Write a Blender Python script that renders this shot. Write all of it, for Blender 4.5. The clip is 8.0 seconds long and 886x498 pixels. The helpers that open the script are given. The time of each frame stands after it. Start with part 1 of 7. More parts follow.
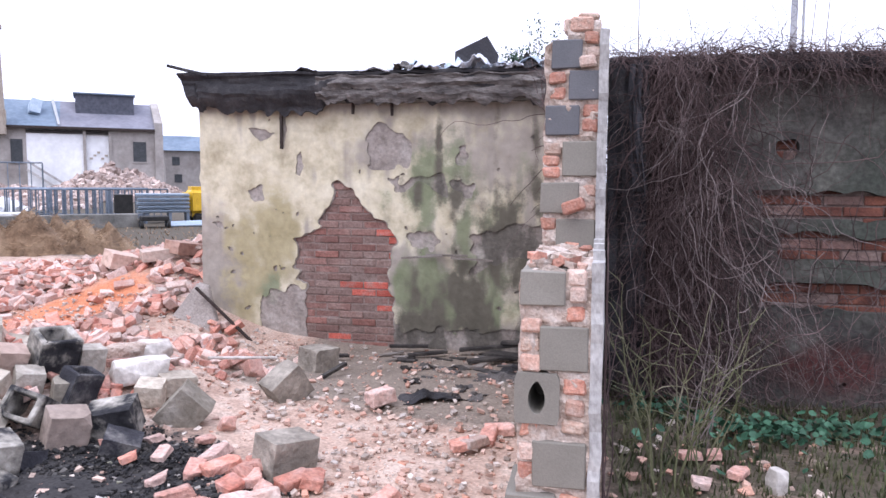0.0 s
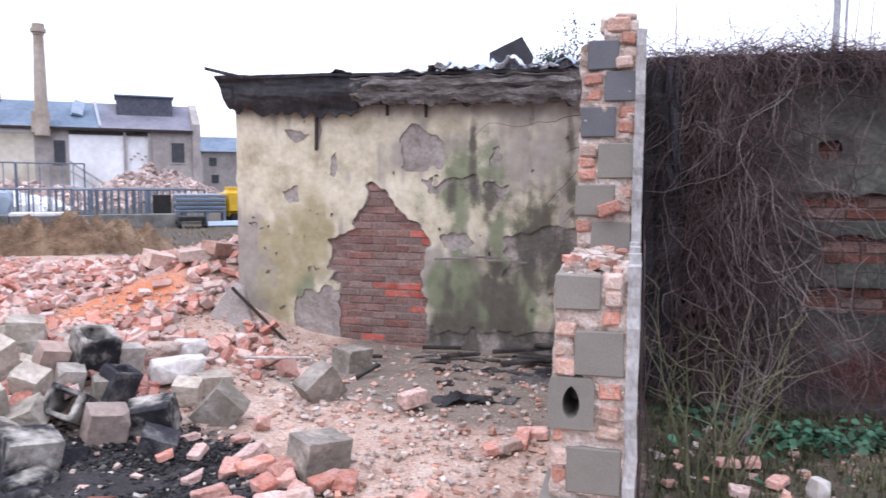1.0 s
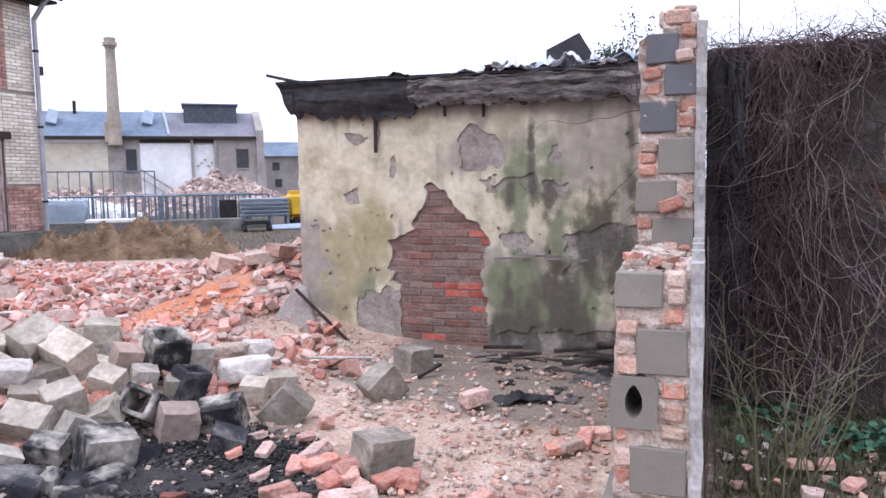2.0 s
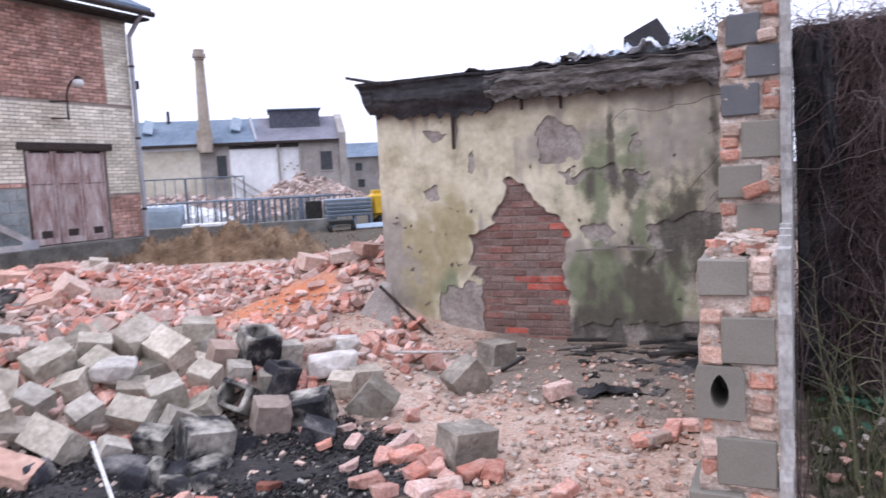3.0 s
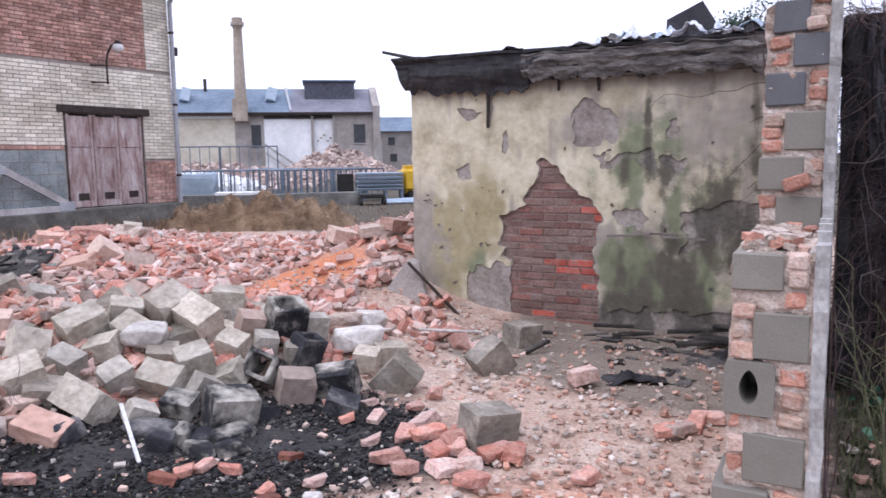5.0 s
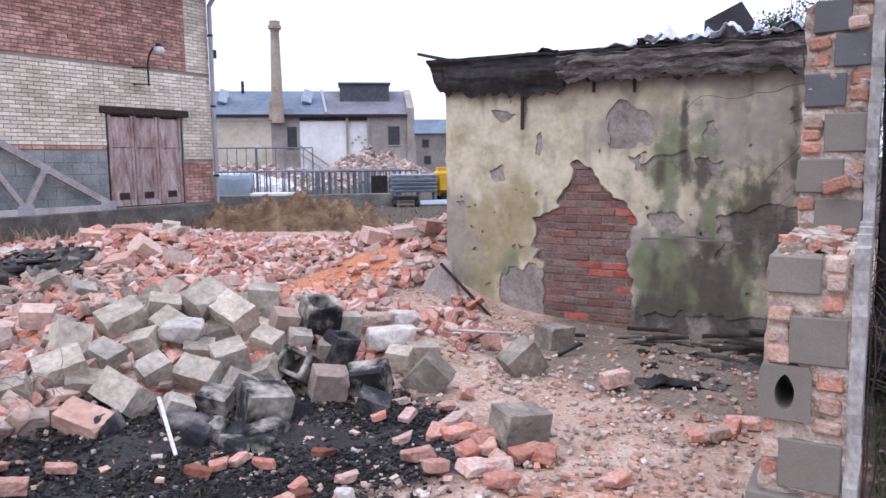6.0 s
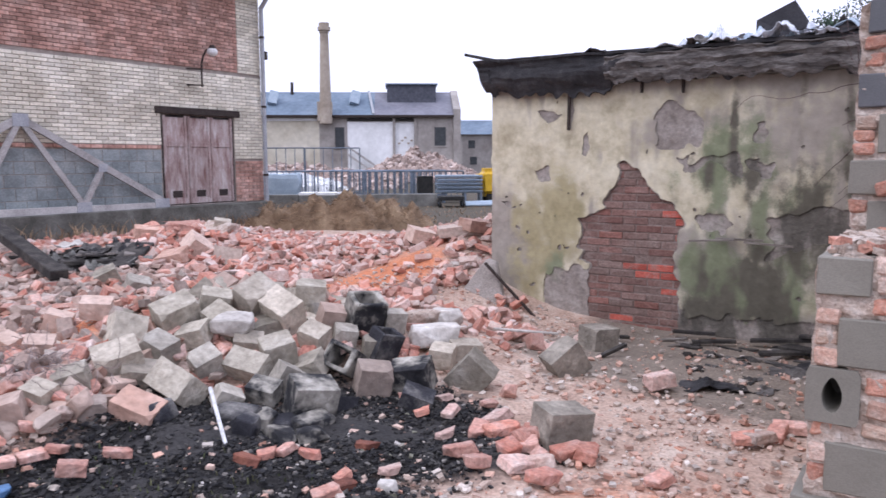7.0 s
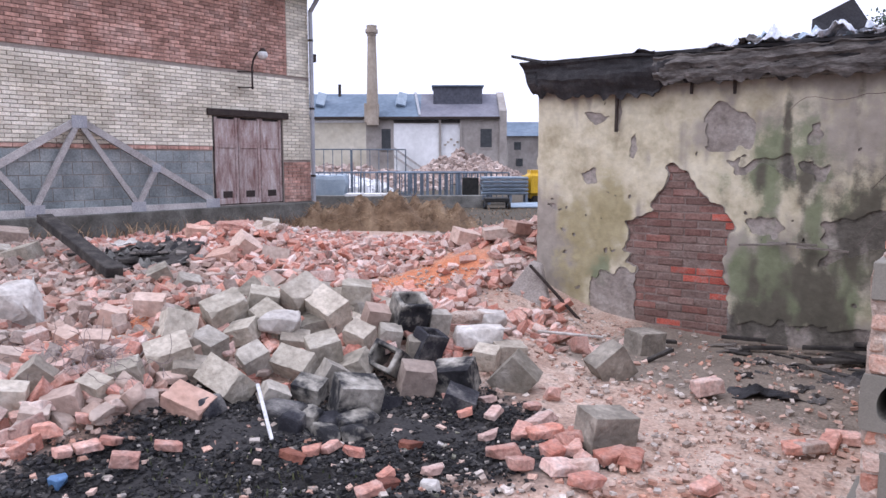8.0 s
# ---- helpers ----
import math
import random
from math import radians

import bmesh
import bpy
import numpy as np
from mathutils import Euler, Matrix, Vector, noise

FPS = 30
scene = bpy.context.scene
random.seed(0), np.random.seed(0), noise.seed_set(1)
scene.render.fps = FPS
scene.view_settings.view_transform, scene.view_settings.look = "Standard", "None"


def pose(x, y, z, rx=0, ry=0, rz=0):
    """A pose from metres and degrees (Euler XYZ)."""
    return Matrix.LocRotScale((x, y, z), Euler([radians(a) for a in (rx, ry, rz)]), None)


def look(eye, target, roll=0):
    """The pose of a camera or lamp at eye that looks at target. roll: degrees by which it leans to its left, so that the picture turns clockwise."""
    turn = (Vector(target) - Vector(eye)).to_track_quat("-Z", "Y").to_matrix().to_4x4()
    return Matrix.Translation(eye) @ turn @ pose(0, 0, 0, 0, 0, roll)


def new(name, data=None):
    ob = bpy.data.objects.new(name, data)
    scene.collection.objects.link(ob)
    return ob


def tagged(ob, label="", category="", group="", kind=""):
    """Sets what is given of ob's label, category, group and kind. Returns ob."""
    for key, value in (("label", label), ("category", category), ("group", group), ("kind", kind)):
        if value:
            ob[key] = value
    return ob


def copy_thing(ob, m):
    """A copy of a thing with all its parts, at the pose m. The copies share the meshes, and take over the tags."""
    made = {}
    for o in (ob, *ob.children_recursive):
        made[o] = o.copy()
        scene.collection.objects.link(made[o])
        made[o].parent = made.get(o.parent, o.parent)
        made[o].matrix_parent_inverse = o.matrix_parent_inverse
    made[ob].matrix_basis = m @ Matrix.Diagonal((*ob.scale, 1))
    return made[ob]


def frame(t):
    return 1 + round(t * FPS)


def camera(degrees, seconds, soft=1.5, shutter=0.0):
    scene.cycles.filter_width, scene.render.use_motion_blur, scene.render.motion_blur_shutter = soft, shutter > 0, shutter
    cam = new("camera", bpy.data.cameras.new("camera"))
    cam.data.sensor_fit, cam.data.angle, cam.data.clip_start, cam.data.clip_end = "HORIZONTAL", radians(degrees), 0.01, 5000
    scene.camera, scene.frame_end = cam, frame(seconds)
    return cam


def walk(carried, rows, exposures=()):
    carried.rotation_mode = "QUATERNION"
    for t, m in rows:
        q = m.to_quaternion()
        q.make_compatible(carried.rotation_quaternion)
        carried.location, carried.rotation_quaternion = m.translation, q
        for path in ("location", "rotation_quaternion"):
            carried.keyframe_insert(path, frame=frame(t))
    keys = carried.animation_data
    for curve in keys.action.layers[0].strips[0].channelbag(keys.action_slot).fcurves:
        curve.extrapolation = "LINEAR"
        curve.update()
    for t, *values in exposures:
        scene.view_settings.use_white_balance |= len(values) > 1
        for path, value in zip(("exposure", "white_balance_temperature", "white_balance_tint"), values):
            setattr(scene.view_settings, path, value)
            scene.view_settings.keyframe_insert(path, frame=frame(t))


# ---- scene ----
cam = camera(61.3, 8.0, soft=1.5, shutter=0.5)
PATH = [
    (0.0, pose(-0.001, 0.000, 1.550, 84.77, -0.36, 11.87)),
    (0.5, pose(-0.007, 0.031, 1.553, 84.53, -0.81, 12.36)),
    (1.0, pose(-0.008, 0.011, 1.558, 84.80, -0.41, 14.41)),
    (1.5, pose(-0.002, 0.013, 1.557, 84.73, 0.23, 17.90)),
    (1.7, pose(0.001, 0.008, 1.558, 84.75, 0.59, 18.52)),
    (2.8, pose(0.021, -0.020, 1.562, 84.87, 2.67, 22.59)),
    (3.0, pose(0.040, -0.030, 1.555, 84.66, 3.05, 25.10)),
    (3.1, pose(0.051, -0.031, 1.543, 84.49, 2.52, 25.89)),
    (3.2, pose(0.061, -0.032, 1.522, 84.24, 1.61, 26.56)),
    (3.3, pose(0.065, -0.030, 1.518, 82.91, -1.23, 24.71)),
    (3.5, pose(0.042, -0.010, 1.532, 82.17, -3.30, 20.95)),
    (3.7, pose(0.022, -0.003, 1.555, 80.83, -1.90, 18.40)),
    (4.0, pose(0.038, -0.027, 1.563, 81.70, -0.06, 22.17)),
    (4.5, pose(0.061, -0.032, 1.555, 82.57, 0.60, 25.13)),
    (5.0, pose(0.025, -0.013, 1.567, 83.00, 0.83, 27.55)),
    (5.2, pose(0.026, -0.016, 1.565, 83.04, 0.78, 28.30)),
    (6.3, pose(0.036, -0.032, 1.554, 83.30, 0.50, 30.91)),
    (6.5, pose(0.037, -0.034, 1.552, 83.35, 0.45, 31.59)),
    (7.0, pose(0.061, -0.073, 1.546, 83.31, 0.22, 33.61)),
    (7.5, pose(0.069, -0.082, 1.548, 83.27, 0.57, 36.40)),
    (8.0, pose(0.068, -0.083, 1.546, 83.44, 0.06, 37.08)),
]
walk(cam, PATH, [(0.0, 0.47), (1.0, 0.34), (1.7, 0.30), (3.2, 0.10), (4.5, 0.14), (5.0, 0.08), (8.0, 0.0)])

# ---- sky and light: a bright overcast winter day ----
world = bpy.data.worlds.new("overcast")
scene.world = world
world.use_nodes = True
wn = world.node_tree
sky = wn.nodes.new("ShaderNodeTexSky")
sky.sky_type, sky.sun_disc = "NISHITA", False
sky.sun_elevation, sky.sun_rotation = radians(40), radians(200)
sky.air_density, sky.dust_density = 1.0, 6.0
sky_gain = wn.nodes.new("ShaderNodeVectorMath")
sky_gain.operation = "SCALE"
sky_gain.inputs["Scale"].default_value = 0.12
wn.links.new(sky.outputs[0], sky_gain.inputs[0])
cloud = wn.nodes.new("ShaderNodeMix")
cloud.data_type = "RGBA"
cloud.inputs["Factor"].default_value = 0.88
# a cloud cover brighter overhead than at the horizon
up = wn.nodes.new("ShaderNodeTexCoord")
axes = wn.nodes.new("ShaderNodeSeparateXYZ")
wn.links.new(up.outputs["Generated"], axes.inputs[0])
rise = wn.nodes.new("ShaderNodeMapRange")
rise.inputs["From Min"].default_value, rise.inputs["From Max"].default_value = 0.0, 1.0
rise.inputs["To Min"].default_value, rise.inputs["To Max"].default_value = 1.20, 2.15
wn.links.new(axes.outputs["Z"], rise.inputs["Value"])
cover = wn.nodes.new("ShaderNodeVectorMath")
cover.operation = "SCALE"
cover.inputs[0].default_value = (0.965, 1.0, 1.28)
wn.links.new(rise.outputs[0], cover.inputs["Scale"])
wn.links.new(cover.outputs[0], cloud.inputs["B"])
wn.links.new(sky_gain.outputs[0], cloud.inputs["A"])
wn.links.new(cloud.outputs["Result"], wn.nodes["Background"].inputs["Color"])
wn.nodes["Background"].inputs["Strength"].default_value = 1.0
sun = new("sun", bpy.data.lights.new("sun", "SUN"))
sun.data.energy, sun.data.angle, sun.data.color = 0.55, radians(40), (1.0, 0.96, 0.92)
sun.matrix_world = look((0, 0, 0), (0.2, 0.5, -1.0))
tagged(sun, kind="structure")


# ---- materials ----
def link(nt, a, b):
    nt.links.new(a, b)


def mat(name, cols, scale=5.0, rough=0.9, bump=0.35, fine=60.0, vary=0.0, by="island", metal=0.0, grime=0.25, hue=0.0, palette=None, stretch=(1, 1, 1)):
    """A weathered surface: a coarse noise through a ramp of colours, a fine grain, relief, and a change from piece to piece."""
    m = bpy.data.materials.new(name)
    m.use_nodes = True
    nt = m.node_tree
    bsdf = nt.nodes["Principled BSDF"]
    geo = nt.nodes.new("ShaderNodeNewGeometry")
    mapping = nt.nodes.new("ShaderNodeMapping")
    mapping.inputs["Scale"].default_value = stretch
    link(nt, geo.outputs["Position"], mapping.inputs["Vector"])
    n1 = nt.nodes.new("ShaderNodeTexNoise")
    n1.inputs["Scale"].default_value, n1.inputs["Detail"].default_value, n1.inputs["Roughness"].default_value = scale, 6, 0.62
    n2 = nt.nodes.new("ShaderNodeTexNoise")
    n2.inputs["Scale"].default_value, n2.inputs["Detail"].default_value = fine, 4
    link(nt, mapping.outputs[0], n1.inputs["Vector"])
    link(nt, mapping.outputs[0], n2.inputs["Vector"])
    ramp = nt.nodes.new("ShaderNodeValToRGB")
    el = ramp.color_ramp.elements
    el[0].position, el[0].color = 0.3, (*cols[0], 1)
    el[1].position, el[1].color = 0.7, (*cols[-1], 1)
    for i, c in enumerate(cols[1:-1]):
        e = el.new(0.3 + 0.4 * (i + 1) / (len(cols) - 1))
        e.color = (*c, 1)
    link(nt, n1.outputs["Fac"], ramp.inputs["Fac"])
    col = ramp.outputs["Color"]
    if by == "object":
        rnd = nt.nodes.new("ShaderNodeObjectInfo").outputs["Random"]
    else:
        rnd = geo.outputs["Random Per Island"]
    if palette:
        pr = nt.nodes.new("ShaderNodeValToRGB")
        pr.color_ramp.interpolation = "CONSTANT"
        pe = pr.color_ramp.elements
        pe[0].position, pe[0].color = 0.0, (*palette[0], 1)
        pe[1].position, pe[1].color = (len(palette) - 1) / len(palette), (*palette[-1], 1)
        for i, c in enumerate(palette[1:-1]):
            e = pe.new((i + 1) / len(palette))
            e.color = (*c, 1)
        link(nt, rnd, pr.inputs["Fac"])
        mixp = nt.nodes.new("ShaderNodeMix")
        mixp.data_type = "RGBA"
        mixp.inputs["Factor"].default_value = 0.6
        link(nt, col, mixp.inputs["A"])
        link(nt, pr.outputs["Color"], mixp.inputs["B"])
        col = mixp.outputs["Result"]
    if vary:
        mul = nt.nodes.new("ShaderNodeMath")
        mul.operation = "MULTIPLY"
        mul.inputs[1].default_value = 91.7
        link(nt, rnd, mul.inputs[0])
        fr = nt.nodes.new("ShaderNodeMath")
        fr.operation = "FRACT"
        link(nt, mul.outputs[0], fr.inputs[0])
        mr = nt.nodes.new("ShaderNodeMapRange")
        mr.inputs["To Min"].default_value, mr.inputs["To Max"].default_value = 1 - vary, 1 + vary
        link(nt, fr.outputs[0], mr.inputs["Value"])
        hsv = nt.nodes.new("ShaderNodeHueSaturation")
        link(nt, mr.outputs[0], hsv.inputs["Value"])
        link(nt, col, hsv.inputs["Color"])
        col = hsv.outputs["Color"]
    gr = nt.nodes.new("ShaderNodeMapRange")
    gr.inputs["From Min"].default_value, gr.inputs["From Max"].default_value = 0.3, 0.7
    gr.inputs["To Min"].default_value, gr.inputs["To Max"].default_value = 1 - grime, 1 + grime * 0.5
    link(nt, n2.outputs["Fac"], gr.inputs["Value"])
    mx = nt.nodes.new("ShaderNodeMix")
    mx.data_type, mx.blend_type = "RGBA", "MULTIPLY"
    mx.inputs["Factor"].default_value = 1.0
    link(nt, col, mx.inputs["A"])
    link(nt, gr.outputs[0], mx.inputs["B"])
    link(nt, mx.outputs["Result"], bsdf.inputs["Base Color"])
    bsdf.inputs["Roughness"].default_value = rough
    bsdf.inputs["Metallic"].default_value = metal
    bsdf.inputs["Specular IOR Level"].default_value = 0.3
    if bump:
        b1 = nt.nodes.new("ShaderNodeBump")
        b1.inputs["Strength"].default_value, b1.inputs["Distance"].default_value = bump, 0.012
        link(nt, n2.outputs["Fac"], b1.inputs["Height"])
        b2 = nt.nodes.new("ShaderNodeBump")
        b2.inputs["Strength"].default_value, b2.inputs["Distance"].default_value = bump, 0.05
        link(nt, n1.outputs["Fac"], b2.inputs["Height"])
        link(nt, b1.outputs[0], b2.inputs["Normal"])
        link(nt, b2.outputs[0], bsdf.inputs["Normal"])
    return m


def zoned(name, base, zones, scale=5.0, fine=70.0, rough=0.95, bump=0.5, grime=0.35):
    """A surface of several kinds of stuff: each zone is (attribute, two colours), mixed in by the mesh's own attribute with a ragged edge."""
    m = mat(name, base, scale, rough, bump, fine, grime=grime)
    nt = m.node_tree
    bsdf = nt.nodes["Principled BSDF"]
    last = [n for n in nt.nodes if n.bl_idname == "ShaderNodeMix"][-1]
    ramp = [n for n in nt.nodes if n.bl_idname == "ShaderNodeValToRGB"][0]
    noises = [n for n in nt.nodes if n.bl_idname == "ShaderNodeTexNoise"]
    col = ramp.outputs["Color"]
    for attr, c0, c1, edge in zones:
        at = nt.nodes.new("ShaderNodeAttribute")
        at.attribute_name = attr
        rag = nt.nodes.new("ShaderNodeTexNoise")
        rag.inputs["Scale"].default_value, rag.inputs["Detail"].default_value, rag.inputs["Roughness"].default_value = 9.0, 7, 0.7
        geo = [n for n in nt.nodes if n.bl_idname == "ShaderNodeNewGeometry"][0]
        link(nt, geo.outputs["Position"], rag.inputs["Vector"])
        off = nt.nodes.new("ShaderNodeMath")
        off.operation = "MULTIPLY_ADD"
        off.inputs[1].default_value, off.inputs[2].default_value = edge, -0.5 * edge
        link(nt, rag.outputs["Fac"], off.inputs[0])
        add = nt.nodes.new("ShaderNodeMath")
        add.operation = "ADD"
        link(nt, off.outputs[0], add.inputs[0])
        link(nt, at.outputs["Fac"], add.inputs[1])
        sm = nt.nodes.new("ShaderNodeMapRange")
        sm.interpolation_type = "SMOOTHSTEP"
        sm.inputs["From Min"].default_value, sm.inputs["From Max"].default_value = 0.25, 0.75
        link(nt, add.outputs[0], sm.inputs["Value"])
        two = nt.nodes.new("ShaderNodeMix")
        two.data_type = "RGBA"
        two.inputs["A"].default_value, two.inputs["B"].default_value = (*c0, 1), (*c1, 1)
        link(nt, noises[0].outputs["Fac"], two.inputs["Factor"])
        mix = nt.nodes.new("ShaderNodeMix")
        mix.data_type = "RGBA"
        link(nt, sm.outputs[0], mix.inputs["Factor"])
        link(nt, col, mix.inputs["A"])
        link(nt, two.outputs["Result"], mix.inputs["B"])
        col = mix.outputs["Result"]
    link(nt, col, last.inputs["A"])
    return m


RUBBLE = [(0.56, 0.33, 0.27), (0.64, 0.48, 0.43), (0.53, 0.215, 0.155), (0.62, 0.52, 0.47), (0.53, 0.29, 0.235), (0.68, 0.58, 0.54), (0.48, 0.165, 0.11), (0.60, 0.40, 0.34), (0.50, 0.43, 0.38), (0.33, 0.25, 0.22), (0.58, 0.27, 0.20), (0.40, 0.15, 0.11), (0.28, 0.14, 0.115)]
NEAR_RUBBLE = [(0.52, 0.215, 0.155), (0.48, 0.165, 0.115), (0.56, 0.33, 0.275), (0.53, 0.28, 0.225), (0.62, 0.48, 0.43), (0.46, 0.175, 0.13), (0.45, 0.38, 0.33), (0.54, 0.25, 0.19)]
M_RUBBLE = mat("dusty_brick", [(0.42, 0.14, 0.10), (0.52, 0.31, 0.25), (0.66, 0.57, 0.53)], 9, 0.95, 0.6, 45, 0.2, "object", palette=NEAR_RUBBLE, grime=0.32)
M_RUBBLE_I = mat("dusty_brick_heap", [(0.42, 0.14, 0.10), (0.52, 0.32, 0.26), (0.66, 0.58, 0.54)], 11, 0.95, 0.5, 60, 0.25, "island", palette=RUBBLE)
M_CHIP = mat("rubble_chips", [(0.42, 0.30, 0.24), (0.5, 0.42, 0.36)], 9, 0.95, 0.2, 80, 0.3, "island",
             palette=[(0.52, 0.36, 0.30), (0.55, 0.50, 0.46), (0.45, 0.18, 0.11), (0.36, 0.31, 0.27), (0.5, 0.26, 0.19), (0.60, 0.56, 0.52), (0.52, 0.30, 0.23), (0.50, 0.38, 0.32)])
M_ASH_CHIP = mat("burnt_crumbs", [(0.014, 0.014, 0.016), (0.035, 0.033, 0.033)], 15, 0.9, 0.3, 90, 0.4, "island",
                 palette=[(0.012, 0.012, 0.014), (0.03, 0.03, 0.033), (0.05, 0.048, 0.046), (0.014, 0.014, 0.015), (0.022, 0.021, 0.02), (0.07, 0.066, 0.062), (0.02, 0.02, 0.024), (0.12, 0.11, 0.10), (0.02, 0.018, 0.018), (0.04, 0.036, 0.033)])
M_FLECK = mat("debris_flecks", [(0.20, 0.18, 0.16), (0.40, 0.37, 0.34)], 9, 0.95, 0.2, 60, 0.4, "island",
              palette=[(0.10, 0.095, 0.09), (0.22, 0.20, 0.19), (0.45, 0.42, 0.40), (0.42, 0.20, 0.14), (0.16, 0.15, 0.12), (0.09, 0.10, 0.05), (0.30, 0.27, 0.24), (0.06, 0.06, 0.06)])
M_BLOCK = mat("concrete_block", [(0.13, 0.115, 0.092), (0.31, 0.277, 0.225), (0.47, 0.425, 0.36), (0.74, 0.695, 0.625)], 5, 0.95, 0.7, 28, 0.3, "object", grime=0.25,
              palette=[(0.31, 0.277, 0.225), (0.42, 0.378, 0.315), (0.24, 0.214, 0.175), (0.47, 0.41, 0.34), (0.33, 0.305, 0.27)])
M_BLOCK_DAMP = mat("damp_lone_block", [(0.15, 0.132, 0.11), (0.26, 0.232, 0.195), (0.40, 0.36, 0.305)], 5, 0.95, 0.7, 28, grime=0.25)
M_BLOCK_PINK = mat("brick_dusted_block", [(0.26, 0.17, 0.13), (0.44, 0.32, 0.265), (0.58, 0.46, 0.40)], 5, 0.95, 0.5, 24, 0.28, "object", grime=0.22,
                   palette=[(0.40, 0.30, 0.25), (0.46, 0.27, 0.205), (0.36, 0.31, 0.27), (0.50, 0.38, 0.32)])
M_BLOCK_BURNT = mat("sooty_block", [(0.014, 0.014, 0.018), (0.035, 0.035, 0.042), (0.20, 0.19, 0.18)], 5, 0.9, 0.5, 70)
M_BLOCK_STAINED = mat("soot_stained_block", [(0.012, 0.012, 0.015), (0.03, 0.03, 0.033), (0.30, 0.28, 0.245), (0.50, 0.47, 0.425)], 5, 0.93, 0.5, 30, grime=0.2)
M_PIER_BLOCK = mat("cut_block", [(0.195, 0.182, 0.157), (0.24, 0.225, 0.195)], 3, 0.95, 0.15, 160, 0.08, "object", grime=0.12)
M_PIER_BLOCK_DARK = mat("cut_block_damp", [(0.10, 0.105, 0.115), (0.14, 0.14, 0.15)], 3, 0.9, 0.15, 160, 0.1, "object", grime=0.12)
M_PIER_BRICK = mat("pier_brick", [(0.42, 0.18, 0.13), (0.53, 0.36, 0.29), (0.64, 0.56, 0.51)], 26, 0.95, 0.5, 90, 0.2, "object",
                   palette=[(0.48, 0.19, 0.13), (0.52, 0.33, 0.26), (0.46, 0.36, 0.29), (0.50, 0.22, 0.15), (0.56, 0.45, 0.39)])
M_MORTAR = mat("old_mortar", [(0.38, 0.28, 0.225), (0.51, 0.415, 0.355), (0.62, 0.555, 0.505)], 16, 0.98, 0.7, 70)
M_RENDER = mat("grey_render", [(0.26, 0.25, 0.245), (0.38, 0.37, 0.36), (0.50, 0.49, 0.48)], 5, 0.95, 0.4, 60, stretch=(1, 1, 0.5))
M_UNDER = mat("undercoat", [(0.21, 0.18, 0.16), (0.31, 0.275, 0.25), (0.42, 0.385, 0.355)], 4, 0.97, 0.6, 50)
M_OLD_BRICK = mat("old_wall_brick", [(0.15, 0.07, 0.058), (0.225, 0.13, 0.11), (0.30, 0.235, 0.21)], 7, 0.95, 0.6, 40, 0.16, "object", grime=0.3,
                  palette=[(0.20, 0.105, 0.09), (0.22, 0.15, 0.13), (0.19, 0.12, 0.105), (0.25, 0.105, 0.085), (0.215, 0.17, 0.15), (0.23, 0.135, 0.115), (0.18, 0.14, 0.125)])
M_SHED_MORTAR = mat("smeared_lime_mortar", [(0.15, 0.105, 0.09), (0.225, 0.17, 0.15), (0.28, 0.225, 0.205)], 6, 0.98, 0.6, 50)
M_EAVE = mat("crumbling_eave", [(0.05, 0.045, 0.044), (0.12, 0.108, 0.102), (0.25, 0.232, 0.22)], 7, 0.95, 0.8, 40, stretch=(0.45, 1, 1.8), grime=0.35)
# Brick kept dark for the shade of vines and eave; sooty loose bricks share it.
M_SHADED_SOOTY_BRICK = mat("shaded_sooty_brick", [(0.06, 0.026, 0.02), (0.15, 0.058, 0.042), (0.26, 0.105, 0.07)], 5, 0.9, 0.5, 60, 0.3, "object")
M_BRIGHT_BRICK = mat("fresh_red_brick", [(0.36, 0.08, 0.06), (0.46, 0.115, 0.085), (0.34, 0.19, 0.165)], 12, 0.95, 0.5, 80, 0.2, "object")
M_OLD_MORTAR = mat("dirty_mortar", [(0.17, 0.12, 0.105), (0.28, 0.22, 0.20)], 12, 0.98, 0.6, 70)
M_WHITE_BRICK = mat("sand_lime_brick", [(0.50, 0.45, 0.36), (0.67, 0.62, 0.52), (0.80, 0.755, 0.66)], 1.2, 0.9, 0.25, 30, 0.22, "island", grime=0.2)
M_RED_BRICK = mat("red_facing_brick", [(0.32, 0.175, 0.14), (0.45, 0.265, 0.215), (0.56, 0.39, 0.335)], 1.6, 0.92, 0.3, 14, 0.32, "island", grime=0.35)
M_GREY_BLOCK = mat("painted_block", [(0.17, 0.19, 0.195), (0.26, 0.29, 0.295), (0.36, 0.38, 0.375)], 1.6, 0.9, 0.25, 30, 0.12, "object")
M_JOINT = mat("joint_mortar", [(0.25, 0.21, 0.185), (0.36, 0.315, 0.28)], 6, 0.95, 0.3, 50)
M_CONCRETE = mat("weathered_concrete", [(0.11, 0.11, 0.10), (0.19, 0.185, 0.17), (0.26, 0.255, 0.235)], 2.5, 0.93, 0.4, 40)
M_PLINTH = mat("mossy_plinth", [(0.06, 0.058, 0.05), (0.11, 0.107, 0.095), (0.19, 0.185, 0.17)], 2.0, 0.93, 0.4, 30)
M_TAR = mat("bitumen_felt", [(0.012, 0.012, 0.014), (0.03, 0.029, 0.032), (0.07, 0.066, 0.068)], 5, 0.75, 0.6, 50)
M_TAR_GREY = mat("weathered_felt", [(0.05, 0.047, 0.045), (0.11, 0.10, 0.095), (0.17, 0.16, 0.15)], 7, 0.85, 0.6, 60, stretch=(0.35, 1, 2.5))
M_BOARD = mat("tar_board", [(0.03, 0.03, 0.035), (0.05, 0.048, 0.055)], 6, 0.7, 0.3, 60)
